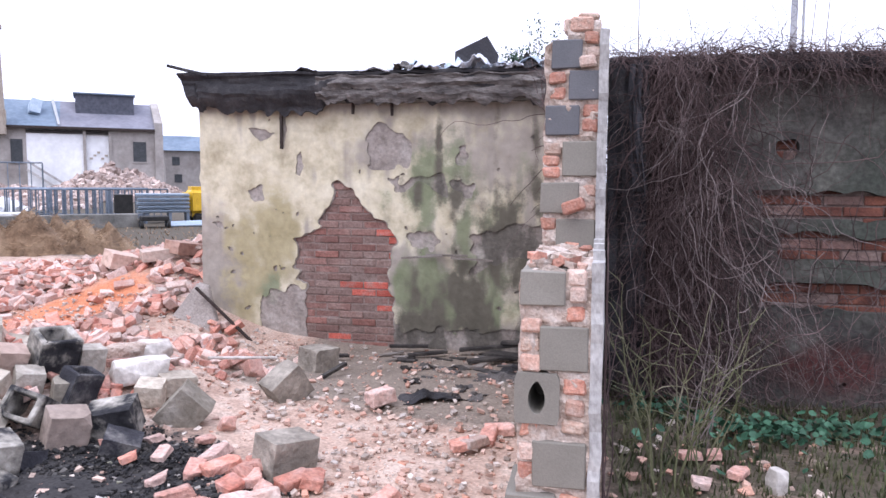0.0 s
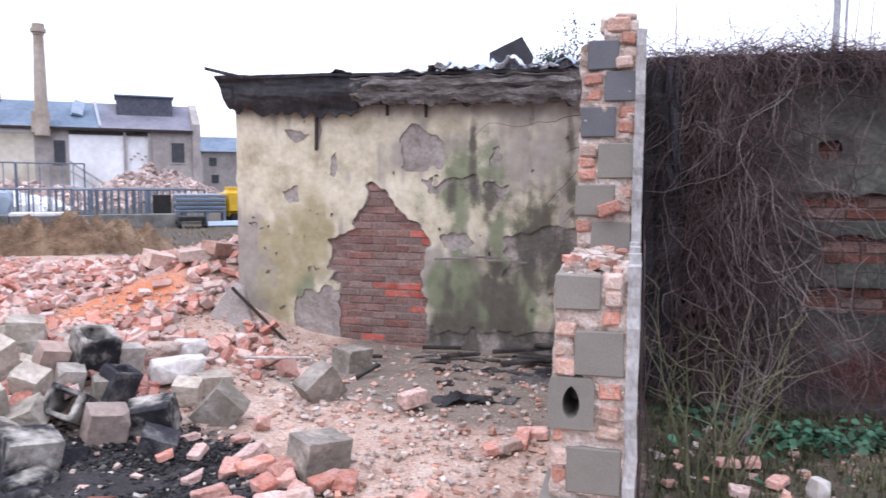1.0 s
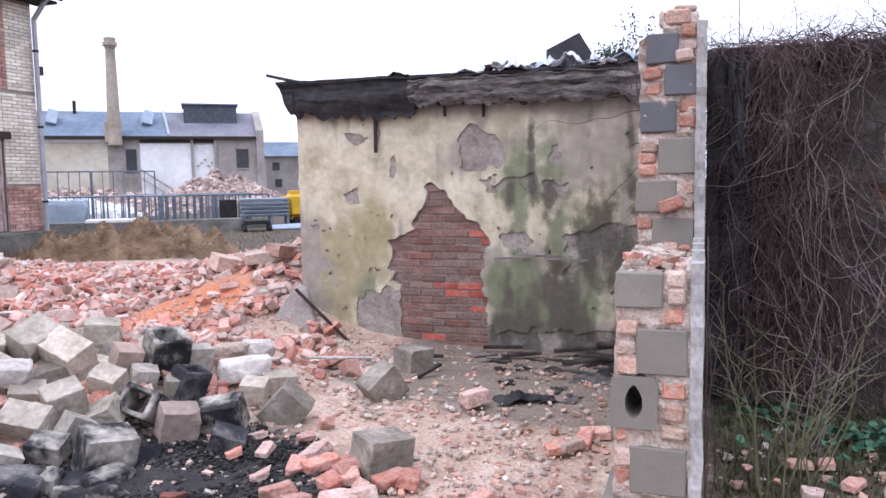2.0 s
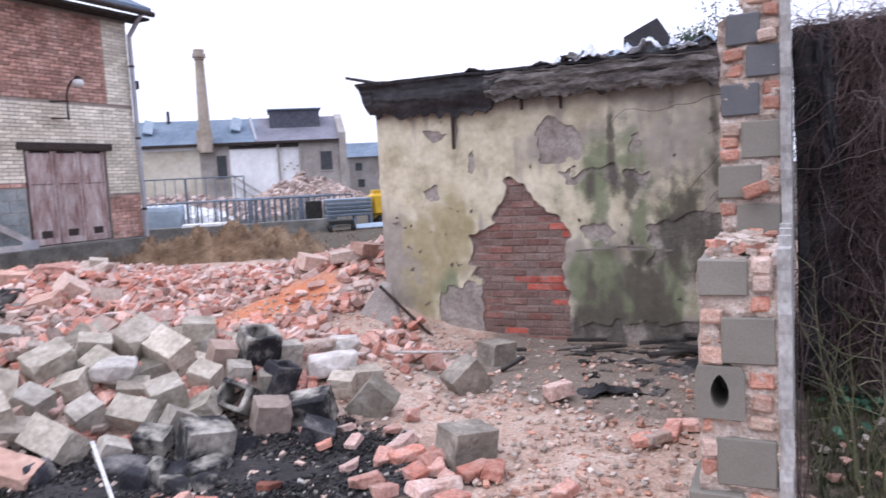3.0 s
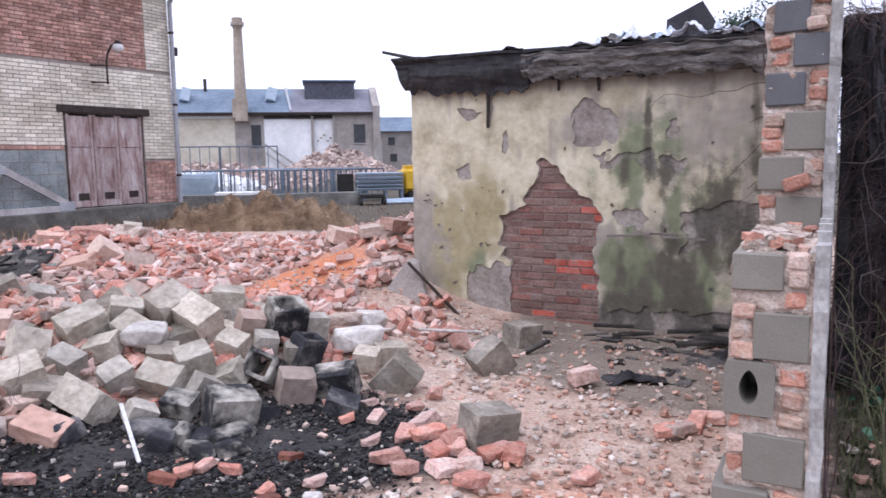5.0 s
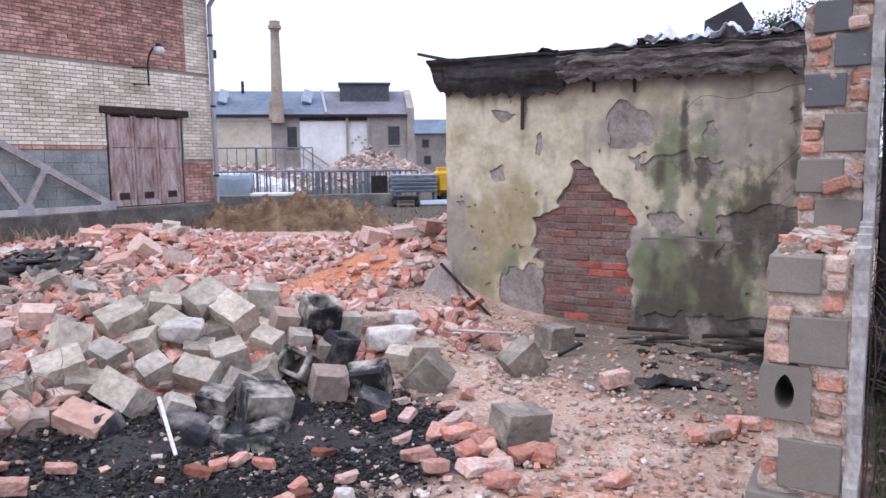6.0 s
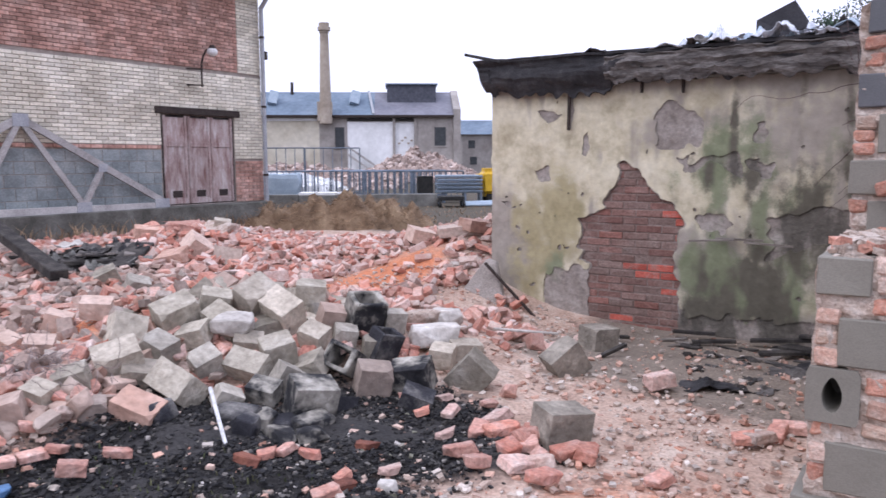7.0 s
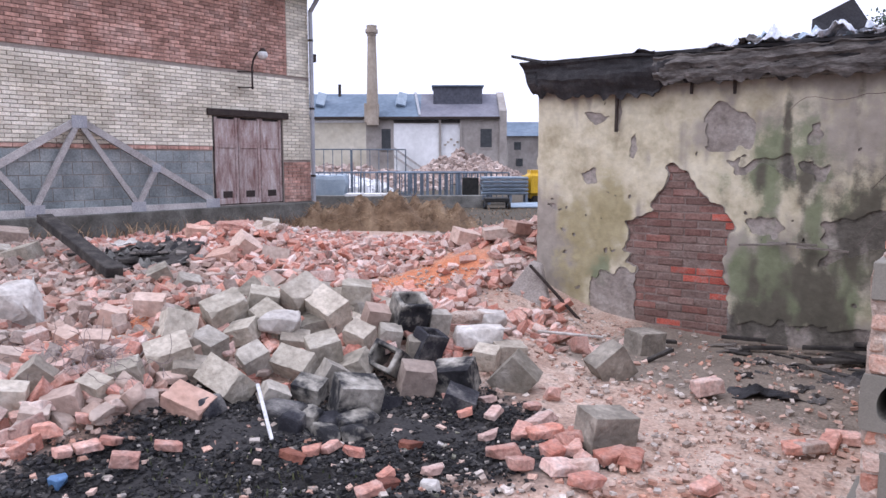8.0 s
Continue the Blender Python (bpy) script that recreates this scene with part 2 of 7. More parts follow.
M_FILM = mat("torn_film", [(0.35, 0.38, 0.44), (0.55, 0.58, 0.64), (0.75, 0.76, 0.80)], 9, 0.5, 0.3, 50, 0.2, "object")
M_OLD_WOOD = mat("grey_wood", [(0.13, 0.11, 0.095), (0.21, 0.185, 0.165), (0.29, 0.265, 0.245)], 4, 0.9, 0.4, 40, 0.15, "object", stretch=(1, 6, 6))
M_DARK_WOOD = mat("charred_wood", [(0.02, 0.019, 0.018), (0.045, 0.04, 0.038), (0.10, 0.09, 0.08)], 6, 0.9, 0.5, 50, 0.3, "object")
M_TRUSS = mat("truss_timber", [(0.29, 0.275, 0.265), (0.40, 0.38, 0.37), (0.50, 0.48, 0.465)], 3, 0.9, 0.3, 40, 0.12, "object")
M_DOOR = mat("peeling_door_paint", [(0.19, 0.10, 0.09), (0.36, 0.28, 0.265), (0.52, 0.475, 0.465)], 3.5, 0.85, 0.3, 35, 0.12, "object", stretch=(1, 2.2, 0.6))
M_STEEL_DARK = mat("rusty_dark_steel", [(0.03, 0.022, 0.02), (0.06, 0.045, 0.04)], 8, 0.7, 0.3, 60, metal=0.3)
M_STEEL = mat("galvanised_steel", [(0.09, 0.115, 0.15), (0.19, 0.23, 0.28)], 4, 0.55, 0.1, 60, 0.3, "object", metal=0.25)
M_STEEL_BLUE = mat("pale_blue_steel", [(0.30, 0.38, 0.46), (0.42, 0.50, 0.58)], 3, 0.6, 0.1, 60, 0.15, "object")
M_PIPE = mat("drainpipe_zinc", [(0.30, 0.31, 0.34), (0.42, 0.43, 0.45)], 3, 0.5, 0.1, 40, metal=0.3)
M_WHITE = mat("white_paint", [(0.62, 0.62, 0.62), (0.76, 0.76, 0.76)], 3, 0.7, 0.1, 40)
# Distance haze is put into the factory colours: lighter throughout, roofs bluer.
M_SLATE = mat("hazed_slate_roof", [(0.11, 0.15, 0.20), (0.15, 0.20, 0.26), (0.20, 0.25, 0.31)], 0.5, 0.8, 0.1, 3, grime=0.15)
M_SLATE_RED = mat("aged_roof", [(0.15, 0.155, 0.19), (0.19, 0.19, 0.225), (0.23, 0.23, 0.265)], 0.5, 0.8, 0.1, 3, grime=0.15)
M_FACT_WHITE = mat("limewash", [(0.60, 0.61, 0.62), (0.76, 0.77, 0.78), (0.84, 0.85, 0.87)], 0.4, 0.9, 0.1, 2.5, grime=0.1)
M_FACT_CREAM = mat("cream_limewash", [(0.42, 0.37, 0.29), (0.56, 0.52, 0.43), (0.64, 0.60, 0.52)], 0.4, 0.9, 0.1, 2.5, grime=0.12)
M_FACT_GREY = mat("grey_brown_stucco", [(0.24, 0.215, 0.20), (0.33, 0.305, 0.285), (0.40, 0.37, 0.35)], 0.5, 0.95, 0.1, 3, grime=0.15)
M_FACT_RUBBLE = mat("distant_rubble", [(0.30, 0.22, 0.19), (0.42, 0.33, 0.29), (0.52, 0.45, 0.42)], 2, 0.95, 0.2, 10, 0.35, "island")
M_CHIMNEY = mat("chimney_brick", [(0.28, 0.235, 0.19), (0.37, 0.315, 0.26), (0.44, 0.385, 0.33)], 0.6, 0.95, 0.1, 4, grime=0.15)
M_GLASS_DARK = mat("dusty_dark_glass", [(0.03, 0.035, 0.04), (0.07, 0.075, 0.08)], 3, 0.3, 0.0, 20)
M_YELLOW = mat("machine_yellow", [(0.55, 0.33, 0.02), (0.68, 0.43, 0.04)], 3, 0.5, 0.1, 30)
M_RUBBER = mat("black_rubber", [(0.015, 0.015, 0.015), (0.035, 0.034, 0.032)], 6, 0.85, 0.3, 60)
M_STRAW = mat("dead_grass_heap", [(0.12, 0.075, 0.045), (0.28, 0.185, 0.115), (0.43, 0.31, 0.20)], 2.6, 0.95, 0.8, 25, 0.35, "island")
M_BARK = mat("vine_bark", [(0.035, 0.022, 0.022), (0.085, 0.056, 0.054), (0.17, 0.125, 0.12)], 2.2, 0.9, 0.2, 60, 0.45, "island")
M_TWIG_PALE = mat("pale_vine", [(0.15, 0.115, 0.11), (0.27, 0.225, 0.215)], 4, 0.9, 0.2, 60, 0.3, "island")
M_STEM = mat("green_stem", [(0.075, 0.085, 0.04), (0.15, 0.15, 0.08), (0.22, 0.20, 0.14)], 4, 0.8, 0.2, 60, 0.35, "island")
M_IVY = mat("ground_ivy", [(0.02, 0.06, 0.036), (0.04, 0.11, 0.065), (0.07, 0.15, 0.095)], 6, 0.6, 0.2, 60, 0.4, "island")
M_GRASS = mat("rough_grass", [(0.035, 0.048, 0.022), (0.07, 0.08, 0.037), (0.13, 0.115, 0.065)], 3, 0.85, 0.2, 60, 0.4, "island")
M_FIR = mat("bush_leaves", [(0.05, 0.085, 0.06), (0.10, 0.15, 0.11)], 6, 0.8, 0.2, 60, 0.3, "island")
M_STONE = mat("pale_stone", [(0.36, 0.325, 0.29), (0.52, 0.485, 0.45), (0.66, 0.635, 0.60)], 5, 0.95, 0.6, 22, 0.1, "object")
M_BLUE = mat("blue_plastic", [(0.06, 0.14, 0.28), (0.10, 0.20, 0.36)], 6, 0.5, 0.2, 60)


# ---- mesh helpers ----
def linked(name, me, material, parent=None, label=""):
    if not me.materials:
        me.materials.append(material)
    ob = new(name, me)
    if parent:
        ob.parent = parent
    return tagged(ob, label=label)


def part(name, bm, material, parent=None, label=""):
    """Links a bmesh as one mesh object under a thing or a part."""
    me = bpy.data.meshes.new(name)
    bmesh.ops.recalc_face_normals(bm, faces=bm.faces)
    bm.to_mesh(me)
    bm.free()
    return linked(name, me, material, parent, label)


def data_part(name, verts, faces, material, parent=None, label=""):
    me = bpy.data.meshes.new(name)
    me.from_pydata(verts, [], faces)
    me.update()
    return linked(name, me, material, parent, label)


def thing(name, label, category, group="", kind="", at=(0, 0, 0)):
    ob = new(name)
    ob.location = at
    return tagged(ob, label, category, group, kind)


def add_box(bm, x0, x1, y0, y1, z0, z1, bevel=0.0, rough=0.0):
    made = bmesh.ops.create_cube(bm, size=1)["verts"]
    for v in made:
        v.co = Vector((x0 + (v.co.x + 0.5) * (x1 - x0), y0 + (v.co.y + 0.5) * (y1 - y0), z0 + (v.co.z + 0.5) * (z1 - z0)))
        if rough:
            v.co += Vector((random.uniform(-1, 1), random.uniform(-1, 1), random.uniform(-1, 1))) * rough
    if bevel:
        edges = list({e for v in made for e in v.link_edges})
        bmesh.ops.bevel(bm, geom=edges, offset=bevel, segments=1, affect="EDGES")


def box_bm(x0, x1, y0, y1, z0, z1, bevel=0.0, rough=0.0):
    bm = bmesh.new()
    add_box(bm, x0, x1, y0, y1, z0, z1, bevel, rough)
    return bm


def beam_bm(a, b, w, h, bevel=0.004):
    """A bar of section w x h from a to b."""
    a, b = Vector(a), Vector(b)
    bm = box_bm(-w / 2, w / 2, -h / 2, h / 2, 0, (b - a).length, bevel)
    bm.transform(Matrix.Translation(a) @ (b - a).to_track_quat("Z", "Y").to_matrix().to_4x4())
    return bm


def rod_bm(a, b, r, sides=8, r2=None):
    a, b = Vector(a), Vector(b)
    bm = bmesh.new()
    bmesh.ops.create_cone(bm, cap_ends=True, segments=sides, radius1=r, radius2=r if r2 is None else r2, depth=(b - a).length)
    bm.transform(Matrix.Translation((a + b) / 2) @ (b - a).to_track_quat("Z", "Y").to_matrix().to_4x4())
    return bm


def tube(verts, faces, points, r0, r1, sides=4):
    """Adds a tapered tube along points to lists of vertices and faces."""
    start = len(verts)
    n = len(points)
    for i, p in enumerate(points):
        d = (points[min(i + 1, n - 1)] - points[max(i - 1, 0)])
        d = d.normalized() if d.length > 1e-6 else Vector((0, 0, 1))
        u = d.cross(Vector((0.3, 1, 0.2)))
        u = u.normalized() if u.length > 1e-4 else Vector((1, 0, 0))
        w = d.cross(u)
        r = r0 + (r1 - r0) * i / max(1, n - 1)
        for k in range(sides):
            a = 2 * math.pi * k / sides
            verts.append(p + (u * math.cos(a) + w * math.sin(a)) * r)
    for i in range(n - 1):
        for k in range(sides):
            a, b = start + i * sides + k, start + i * sides + (k + 1) % sides
            faces.append((a, b, b + sides, a + sides))


def fbm(x, y, z=0.0, octaves=3):
    s, a = 0.0, 1.0
    for i in range(octaves):
        s += a * noise.noise(Vector((x, y, z)) * (2 ** i))
        a *= 0.5
    return s


def inside(x, y, poly):
    hit = False
    for (x0, y0), (x1, y1) in zip(poly, poly[1:] + poly[:1]):
        if (y0 > y) != (y1 > y) and x < x0 + (y - y0) / (y1 - y0) * (x1 - x0):
            hit = not hit
    return hit


def blob(x, z, cx, cz, sx, sz):
    return math.exp(-((x - cx) / sx) ** 2 - ((z - cz) / sz) ** 2)


def sheet(name, u0, u1, z0, z1, step, place, keep, depth, material, parent, attrs=None, relief=0.004, label=""):
    """A coat on a wall: a fine grid with ragged holes where keep() says no, given a thickness; place(u, z, d) lays it in the world, d out of the wall."""
    nu, nz = int((u1 - u0) / step) + 1, int((z1 - z0) / step) + 1
    solid = {(i, j) for i in range(nu) for j in range(nz) if keep(u0 + (i + 0.5) * step, z0 + (j + 0.5) * step)}
    at, near, rims = {}, {}, []
    for i, j in solid:
        for c in ((i, j), (i + 1, j), (i + 1, j + 1), (i, j + 1)):
            at[c] = (u0 + c[0] * step, z0 + c[1] * step)
        for other, a, b in (((i - 1, j), (i, j + 1), (i, j)), ((i + 1, j), (i + 1, j), (i + 1, j + 1)), ((i, j - 1), (i, j), (i + 1, j)), ((i, j + 1), (i + 1, j + 1), (i, j + 1))):
            if other not in solid:
                rims.append((a, b))
                near.setdefault(a, []).append(b)
                near.setdefault(b, []).append(a)
    for _ in range(3):
        moved = {}
        for c, ns in near.items():
            mu, mz = sum(at[n][0] for n in ns) / len(ns), sum(at[n][1] for n in ns) / len(ns)
            moved[c] = (0.45 * at[c][0] + 0.55 * mu, 0.45 * at[c][1] + 0.55 * mz)
        at.update(moved)
    index, verts, faces, vals, rim = {}, [], [], [], {}
    for c, (u, z) in at.items():
        index[c] = len(verts)
        verts.append(place(u, z, depth + relief * fbm(u * 4, z * 4, 3.3)))
        vals.append((u, z))
    for c in near:
        rim[c] = len(verts)
        verts.append(place(*at[c], 0.0))
        vals.append(at[c])
    for i, j in sorted(solid):
        faces.append((index[i, j], index[i + 1, j], index[i + 1, j + 1], index[i, j + 1]))
    for a, b in rims:
        faces.append((index[b], index[a], rim[a], rim[b]))
    ob = data_part(name, verts, faces, material, parent, label)
    for key, fn in (attrs or {}).items():
        layer = ob.data.attributes.new(key, "FLOAT", "POINT")
        layer.data.foreach_set("value", [fn(u, z) for u, z in vals])
    return ob


def brick_cell(verts, faces, u0, u1, z0, z1, d0, d1, place, b=0.004, jit=0.0015):
    """One brick of a wall's face: a front with chamfered rim, back to d0."""
    s = len(verts)
    q = [random.uniform(-jit, jit) for _ in range(8)]
    for (u, z), k in zip(((u0, z0), (u1, z0), (u1, z1), (u0, z1)), range(4)):
        verts.append(place(u + q[k], z + q[k + 4], d0))
    for u, z in ((u0, z0), (u1, z0), (u1, z1), (u0, z1)):
        verts.append(place(u, z, d1 - b))
    for u, z in ((u0 + b, z0 + b), (u1 - b, z0 + b), (u1 - b, z1 - b), (u0 + b, z1 - b)):
        verts.append(place(u, z, d1))
    for lo in (0, 4):
        for k in range(4):
            faces.append((s + lo + k, s + lo + (k + 1) % 4, s + lo + 4 + (k + 1) % 4, s + lo + 4 + k))
    faces.append((s + 8, s + 9, s + 10, s + 11))


def courses(u0, u1, z0, z1, length, high, joint, skip):
    """Bricks in running bond as (u0, u1, z0, z1), but for those that skip() leaves out."""
    row, z = 0, z0
    while z + high <= z1 + 1e-6:
        u = u0 - (row % 2) * length / 2
        while u < u1:
            a, b = max(u, u0), min(u + length - joint, u1)
            if b - a > 0.03 and not skip((a + b) / 2, z + high / 2):
                yield a, b, z, z + high
            u += length
        z += high + joint
        row += 1


RIDGE = [(-4.85, 8.4, 0.66), (-6.7, 8.2, 0.28), (-7.7, 7.1, 0.22), (-8.45, 6.55, 0.56), (-9.8, 5.5, 0.2), (-12.0, 4.6, 0.25)]
HEAP = [(-5.0, 3.35, 0.33), (-4.5, 3.9, 0.52), (-3.8, 4.3, 0.40), (-3.2, 4.7, 0.15)]


def along(x, y, line, sigma):
    """Height of a heap with a crest along a line of (x, y, height)."""
    best = 0.0
    for (ax, ay, ah), (bx, by, bh) in zip(line, line[1:]):
        dx, dy = bx - ax, by - ay
        u = min(1.0, max(0.0, ((x - ax) * dx + (y - ay) * dy) / (dx * dx + dy * dy)))
        d2 = (x - ax - u * dx) ** 2 + (y - ay - u * dy) ** 2
        best = max(best, (ah + u * (bh - ah)) * math.exp(-d2 / (2 * sigma * sigma)))
    return best


def smooth(a, b, v):
    u = min(1.0, max(0.0, (v - a) / (b - a)))
    return u * u * (3 - 2 * u)


def height(x, y):
    """The ground's height: rubble heaps on a flat yard."""
    if x > -0.15 or y < 0.2 or x < -16 or y > 16:
        return 0.0
    h = along(x, y, RIDGE, 0.95) + along(x, y, HEAP, 0.55)
    h += 0.22 * math.exp(-((x + 4.35) ** 2 + (y - 2.1) ** 2) / 0.9)
    h += 0.08 * smooth(-2.6, -5.0, x) * smooth(15, 11, y)
    if y < 4.6 and -5 < x < 0:
        h += 0.05 * fbm(x * 3.2, y * 3.2, 7.5, 2) * smooth(0.3, 0.7, ash_zone(x, y))
    h -= 0.13 * smooth(5.2, 6.9, y) * smooth(-4.3, -3.2, x) * smooth(10.5, 9, y)
    return h


# ---- ground: one sheet to the horizon ----
def spread(lo, hi, step, far):
    vals = list(np.arange(lo, hi + 1e-6, step))
    s, a, b = step, lo, hi
    left, right = [], []
    while b < far:
        s *= 1.28
        a, b = a - s, b + s
        left.append(a)
        right.append(b)
    return left[::-1] + vals + right


def ash_zone(x, y):
    d = min(math.hypot((x + 2.52) / 0.80, (y - 3.22) / 0.70), math.hypot((x + 2.75) / 1.05, (y - 2.35) / 0.75), math.hypot((x + 2.95) / 0.75, (y - 1.5) / 0.7), math.hypot((x + 2.0) / 0.9, (y - 1.6) / 0.9), math.hypot((x + 8.95) / 0.75, (y - 5.25) / 0.42))
    return max(0.0, min(1.0, 1.55 - d + 0.25 * fbm(x * 1.7, y * 1.7, 5)))


def grass_zone(x, y):
    g = smooth(-0.2, 0.15, x) * smooth(8, 6, y)
    far = smooth(11.0, 13.5, y + 0.35 * (x + 9)) * (1 if x < 0 else 0)
    return max(g * (0.75 + 0.35 * fbm(x * 2, y * 2, 8)), far, smooth(-1.0, -5.0, y), smooth(-15, -24, x))


def orange_zone(x, y):
    a = math.exp(-((0.98 * (x + 5.3) - 0.2 * (y - 6.6)) / 0.62) ** 2 - ((0.2 * (x + 5.3) + 0.98 * (y - 6.6)) / 1.15) ** 2) + math.exp(-((x + 5.45) / 0.8) ** 2 - ((y - 2.6) / 0.75) ** 2)
    return min(1.0, a * 1.1 + 0.55 * math.exp(-((x + 0.9) / 0.9) ** 2 - ((y - 2.9) / 0.8) ** 2))


def floor_zone(x, y):
    return smooth(4.2, 5.0, y + 0.25 * x + 0.25) * smooth(-3.2, -2.5, x) * smooth(7.6, 7.2, y) * (1 if x < 0 else 0)


gx, gy = spread(-15.5, 3.5, 0.085, 900), spread(0.3, 15.5, 0.085, 900)
gverts, gfaces = [], []
zone_vals = {"ash": [], "grass": [], "orange": [], "slab": []}
for y in gy:
    for x in gx:
        near = 1.0 if -30 < x < 9 and -9 < y < 16 else 0.0
        bump_h = 0.03 * fbm(x * 2.2, y * 2.2, 0.5, 4) + 0.012 * noise.noise(Vector((x * 9, y * 9, 2)))
        flat = 1 - 0.6 * floor_zone(x, y)
        gverts.append((x, y, height(x, y) + near * bump_h * flat - 0.01))
        zone_vals["ash"].append(ash_zone(x, y) if near else 0.0)
        zone_vals["grass"].append(grass_zone(x, y) if near else 1.0)
        zone_vals["orange"].append(orange_zone(x, y) if near else 0.0)
        zone_vals["slab"].append(floor_zone(x, y) if near else 0.0)
nx = len(gx)
for j in range(len(gy) - 1):
    for i in range(nx - 1):
        gfaces.append((j * nx + i, j * nx + i + 1, (j + 1) * nx + i + 1, (j + 1) * nx + i))
M_GROUND = zoned("yard_ground", [(0.36, 0.245, 0.19), (0.48, 0.35, 0.28), (0.56, 0.455, 0.385)],
                 [("slab", (0.13, 0.105, 0.085), (0.32, 0.265, 0.215), 0.9), ("orange", (0.52, 0.16, 0.07), (0.58, 0.26, 0.15), 0.7),
                  ("grass", (0.055, 0.048, 0.034), (0.115, 0.092, 0.066), 0.9), ("ash", (0.008, 0.008, 0.010), (0.075, 0.07, 0.068), 0.8)],
                 scale=3.5, fine=45, bump=0.7)
ground = data_part("ground", gverts, gfaces, M_GROUND)
ground.data.polygons.foreach_set("use_smooth", [True] * len(gfaces))
tagged(ground, "dusty demolition yard of brick grit, ash and rough grass", "ground", kind="structure")
for key, vals in zone_vals.items():
    layer = ground.data.attributes.new(key, "FLOAT", "POINT")
    layer.data.foreach_set("value", vals)


# ---- the plastered shed ----
SHED_Y = 7.2
shed = thing("shed", "low flat-roofed shed with flaking cream plaster and moss stains", "shed", at=(-2.2, 7.2, -0.2))
bpy.context.view_layer.update()


def under(ob, parent):
    """Keeps ob where it is while it becomes a part of parent."""
    ob.parent = parent
    ob.matrix_parent_inverse = Matrix.Translation(-Vector(parent.location))
    return ob


def shed_place(u, z, d):
    return (u, SHED_Y + 0.035 - d, z)


PATCH = [(-2.64, 1.54), (-2.46, 1.53), (-2.41, 1.35), (-2.19, 1.16), (-2.02, 1.0), (-2.06, 0.68), (-2.01, 0.36), (-2.04, -0.3), (-2.93, -0.3), (-2.94, 0.44),
         (-3.04, 0.49), (-3.04, 0.96), (-2.82, 1.06), (-2.78, 1.23), (-2.68, 1.34)]
BARE = [[(-2.24, 2.08), (-2.12, 2.16), (-1.98, 2.02), (-1.82, 1.9), (-1.84, 1.67), (-2.28, 1.64), (-2.30, 1.9)],
        [(-1.40, 1.74), (-1.36, 1.88), (-1.26, 1.94), (-1.22, 1.80), (-1.30, 1.72)],
        [(-3.40, 0.42), (-2.92, 0.45), (-2.9, -0.3), (-3.5, -0.3)],
        [(-1.25, 1.0), (-0.95, 1.12), (-0.3, 1.1), (-0.3, 0.80), (-0.9, 0.82), (-1.2, 0.62)],
        [(-2.1, -0.3), (-2.08, 0.1), (-1.2, 0.05), (-0.3, 0.12), (-0.3, -0.3)],
        [(-3.05, 1.64), (-3.03, 1.79), (-2.96, 1.84), (-2.94, 1.70), (-2.99, 1.62)],
        [(-2.05, 1.55), (-1.5, 1.6), (-1.45, 1.4), (-1.7, 1.5), (-2.0, 1.45)],
        [(-1.42, 1.52), (-1.2, 1.56), (-1.22, 1.4), (-1.4, 1.42)],
        [(-3.24, 2.2), (-3.2, 1.92), (-3.14, 1.86), (-3.15, 2.24)],
        [(-3.58, 2.08), (-3.36, 2.06), (-3.28, 2.0), (-3.38, 1.92), (-3.52, 1.98)],
        [(-3.6, 1.42), (-3.44, 1.46), (-3.40, 1.34), (-3.52, 1.30)],
        [(-1.9, 1.03), (-1.66, 1.06), (-1.55, 0.95), (-1.7, 0.84), (-1.86, 0.88)]]


def warp(u, z):
    return u + 0.035 * fbm(u * 7, z * 7, 2.2) + 0.012 * noise.noise(Vector((u * 40, z * 40, 0))), z + 0.035 * fbm(u * 7, z * 7, 7.9) + 0.012 * noise.noise(Vector((u * 40, z * 40, 5)))


def in_patch(u, z):
    a, b = warp(u, z)
    return inside(a + 0.06 * fbm(u * 5, z * 9, 12.0, 4), b + 0.06 * fbm(u * 5, z * 9, 15.0, 4), PATCH)


def shed_edge(u, z):
    return u > -4.12 + 0.015 * fbm(z * 6, 1.0) and z < 2.31 + 0.02 * fbm(u * 5, 4.0)


def keep_under(u, z):
    return shed_edge(u, z) and not in_patch(u, z)


def keep_top(u, z):
    if not shed_edge(u, z) or in_patch(u - 0.012, z) or in_patch(u + 0.012, z):
        return False
    a, b = warp(u, z)
    a, b = a + 0.07 * fbm(u * 6, z * 6, 90, 4), b + 0.07 * fbm(u * 6, z * 6, 95, 4)
    if any(inside(a, b, p) for p in BARE):
        return False
    return fbm(u * 7 + 3, z * 7, 21.0, 4) < 0.62 + 0.12 * smooth(1.0, 2.2, z) + 0.2 * blob(u, z, -3.7, 1.7, 0.5, 0.4)


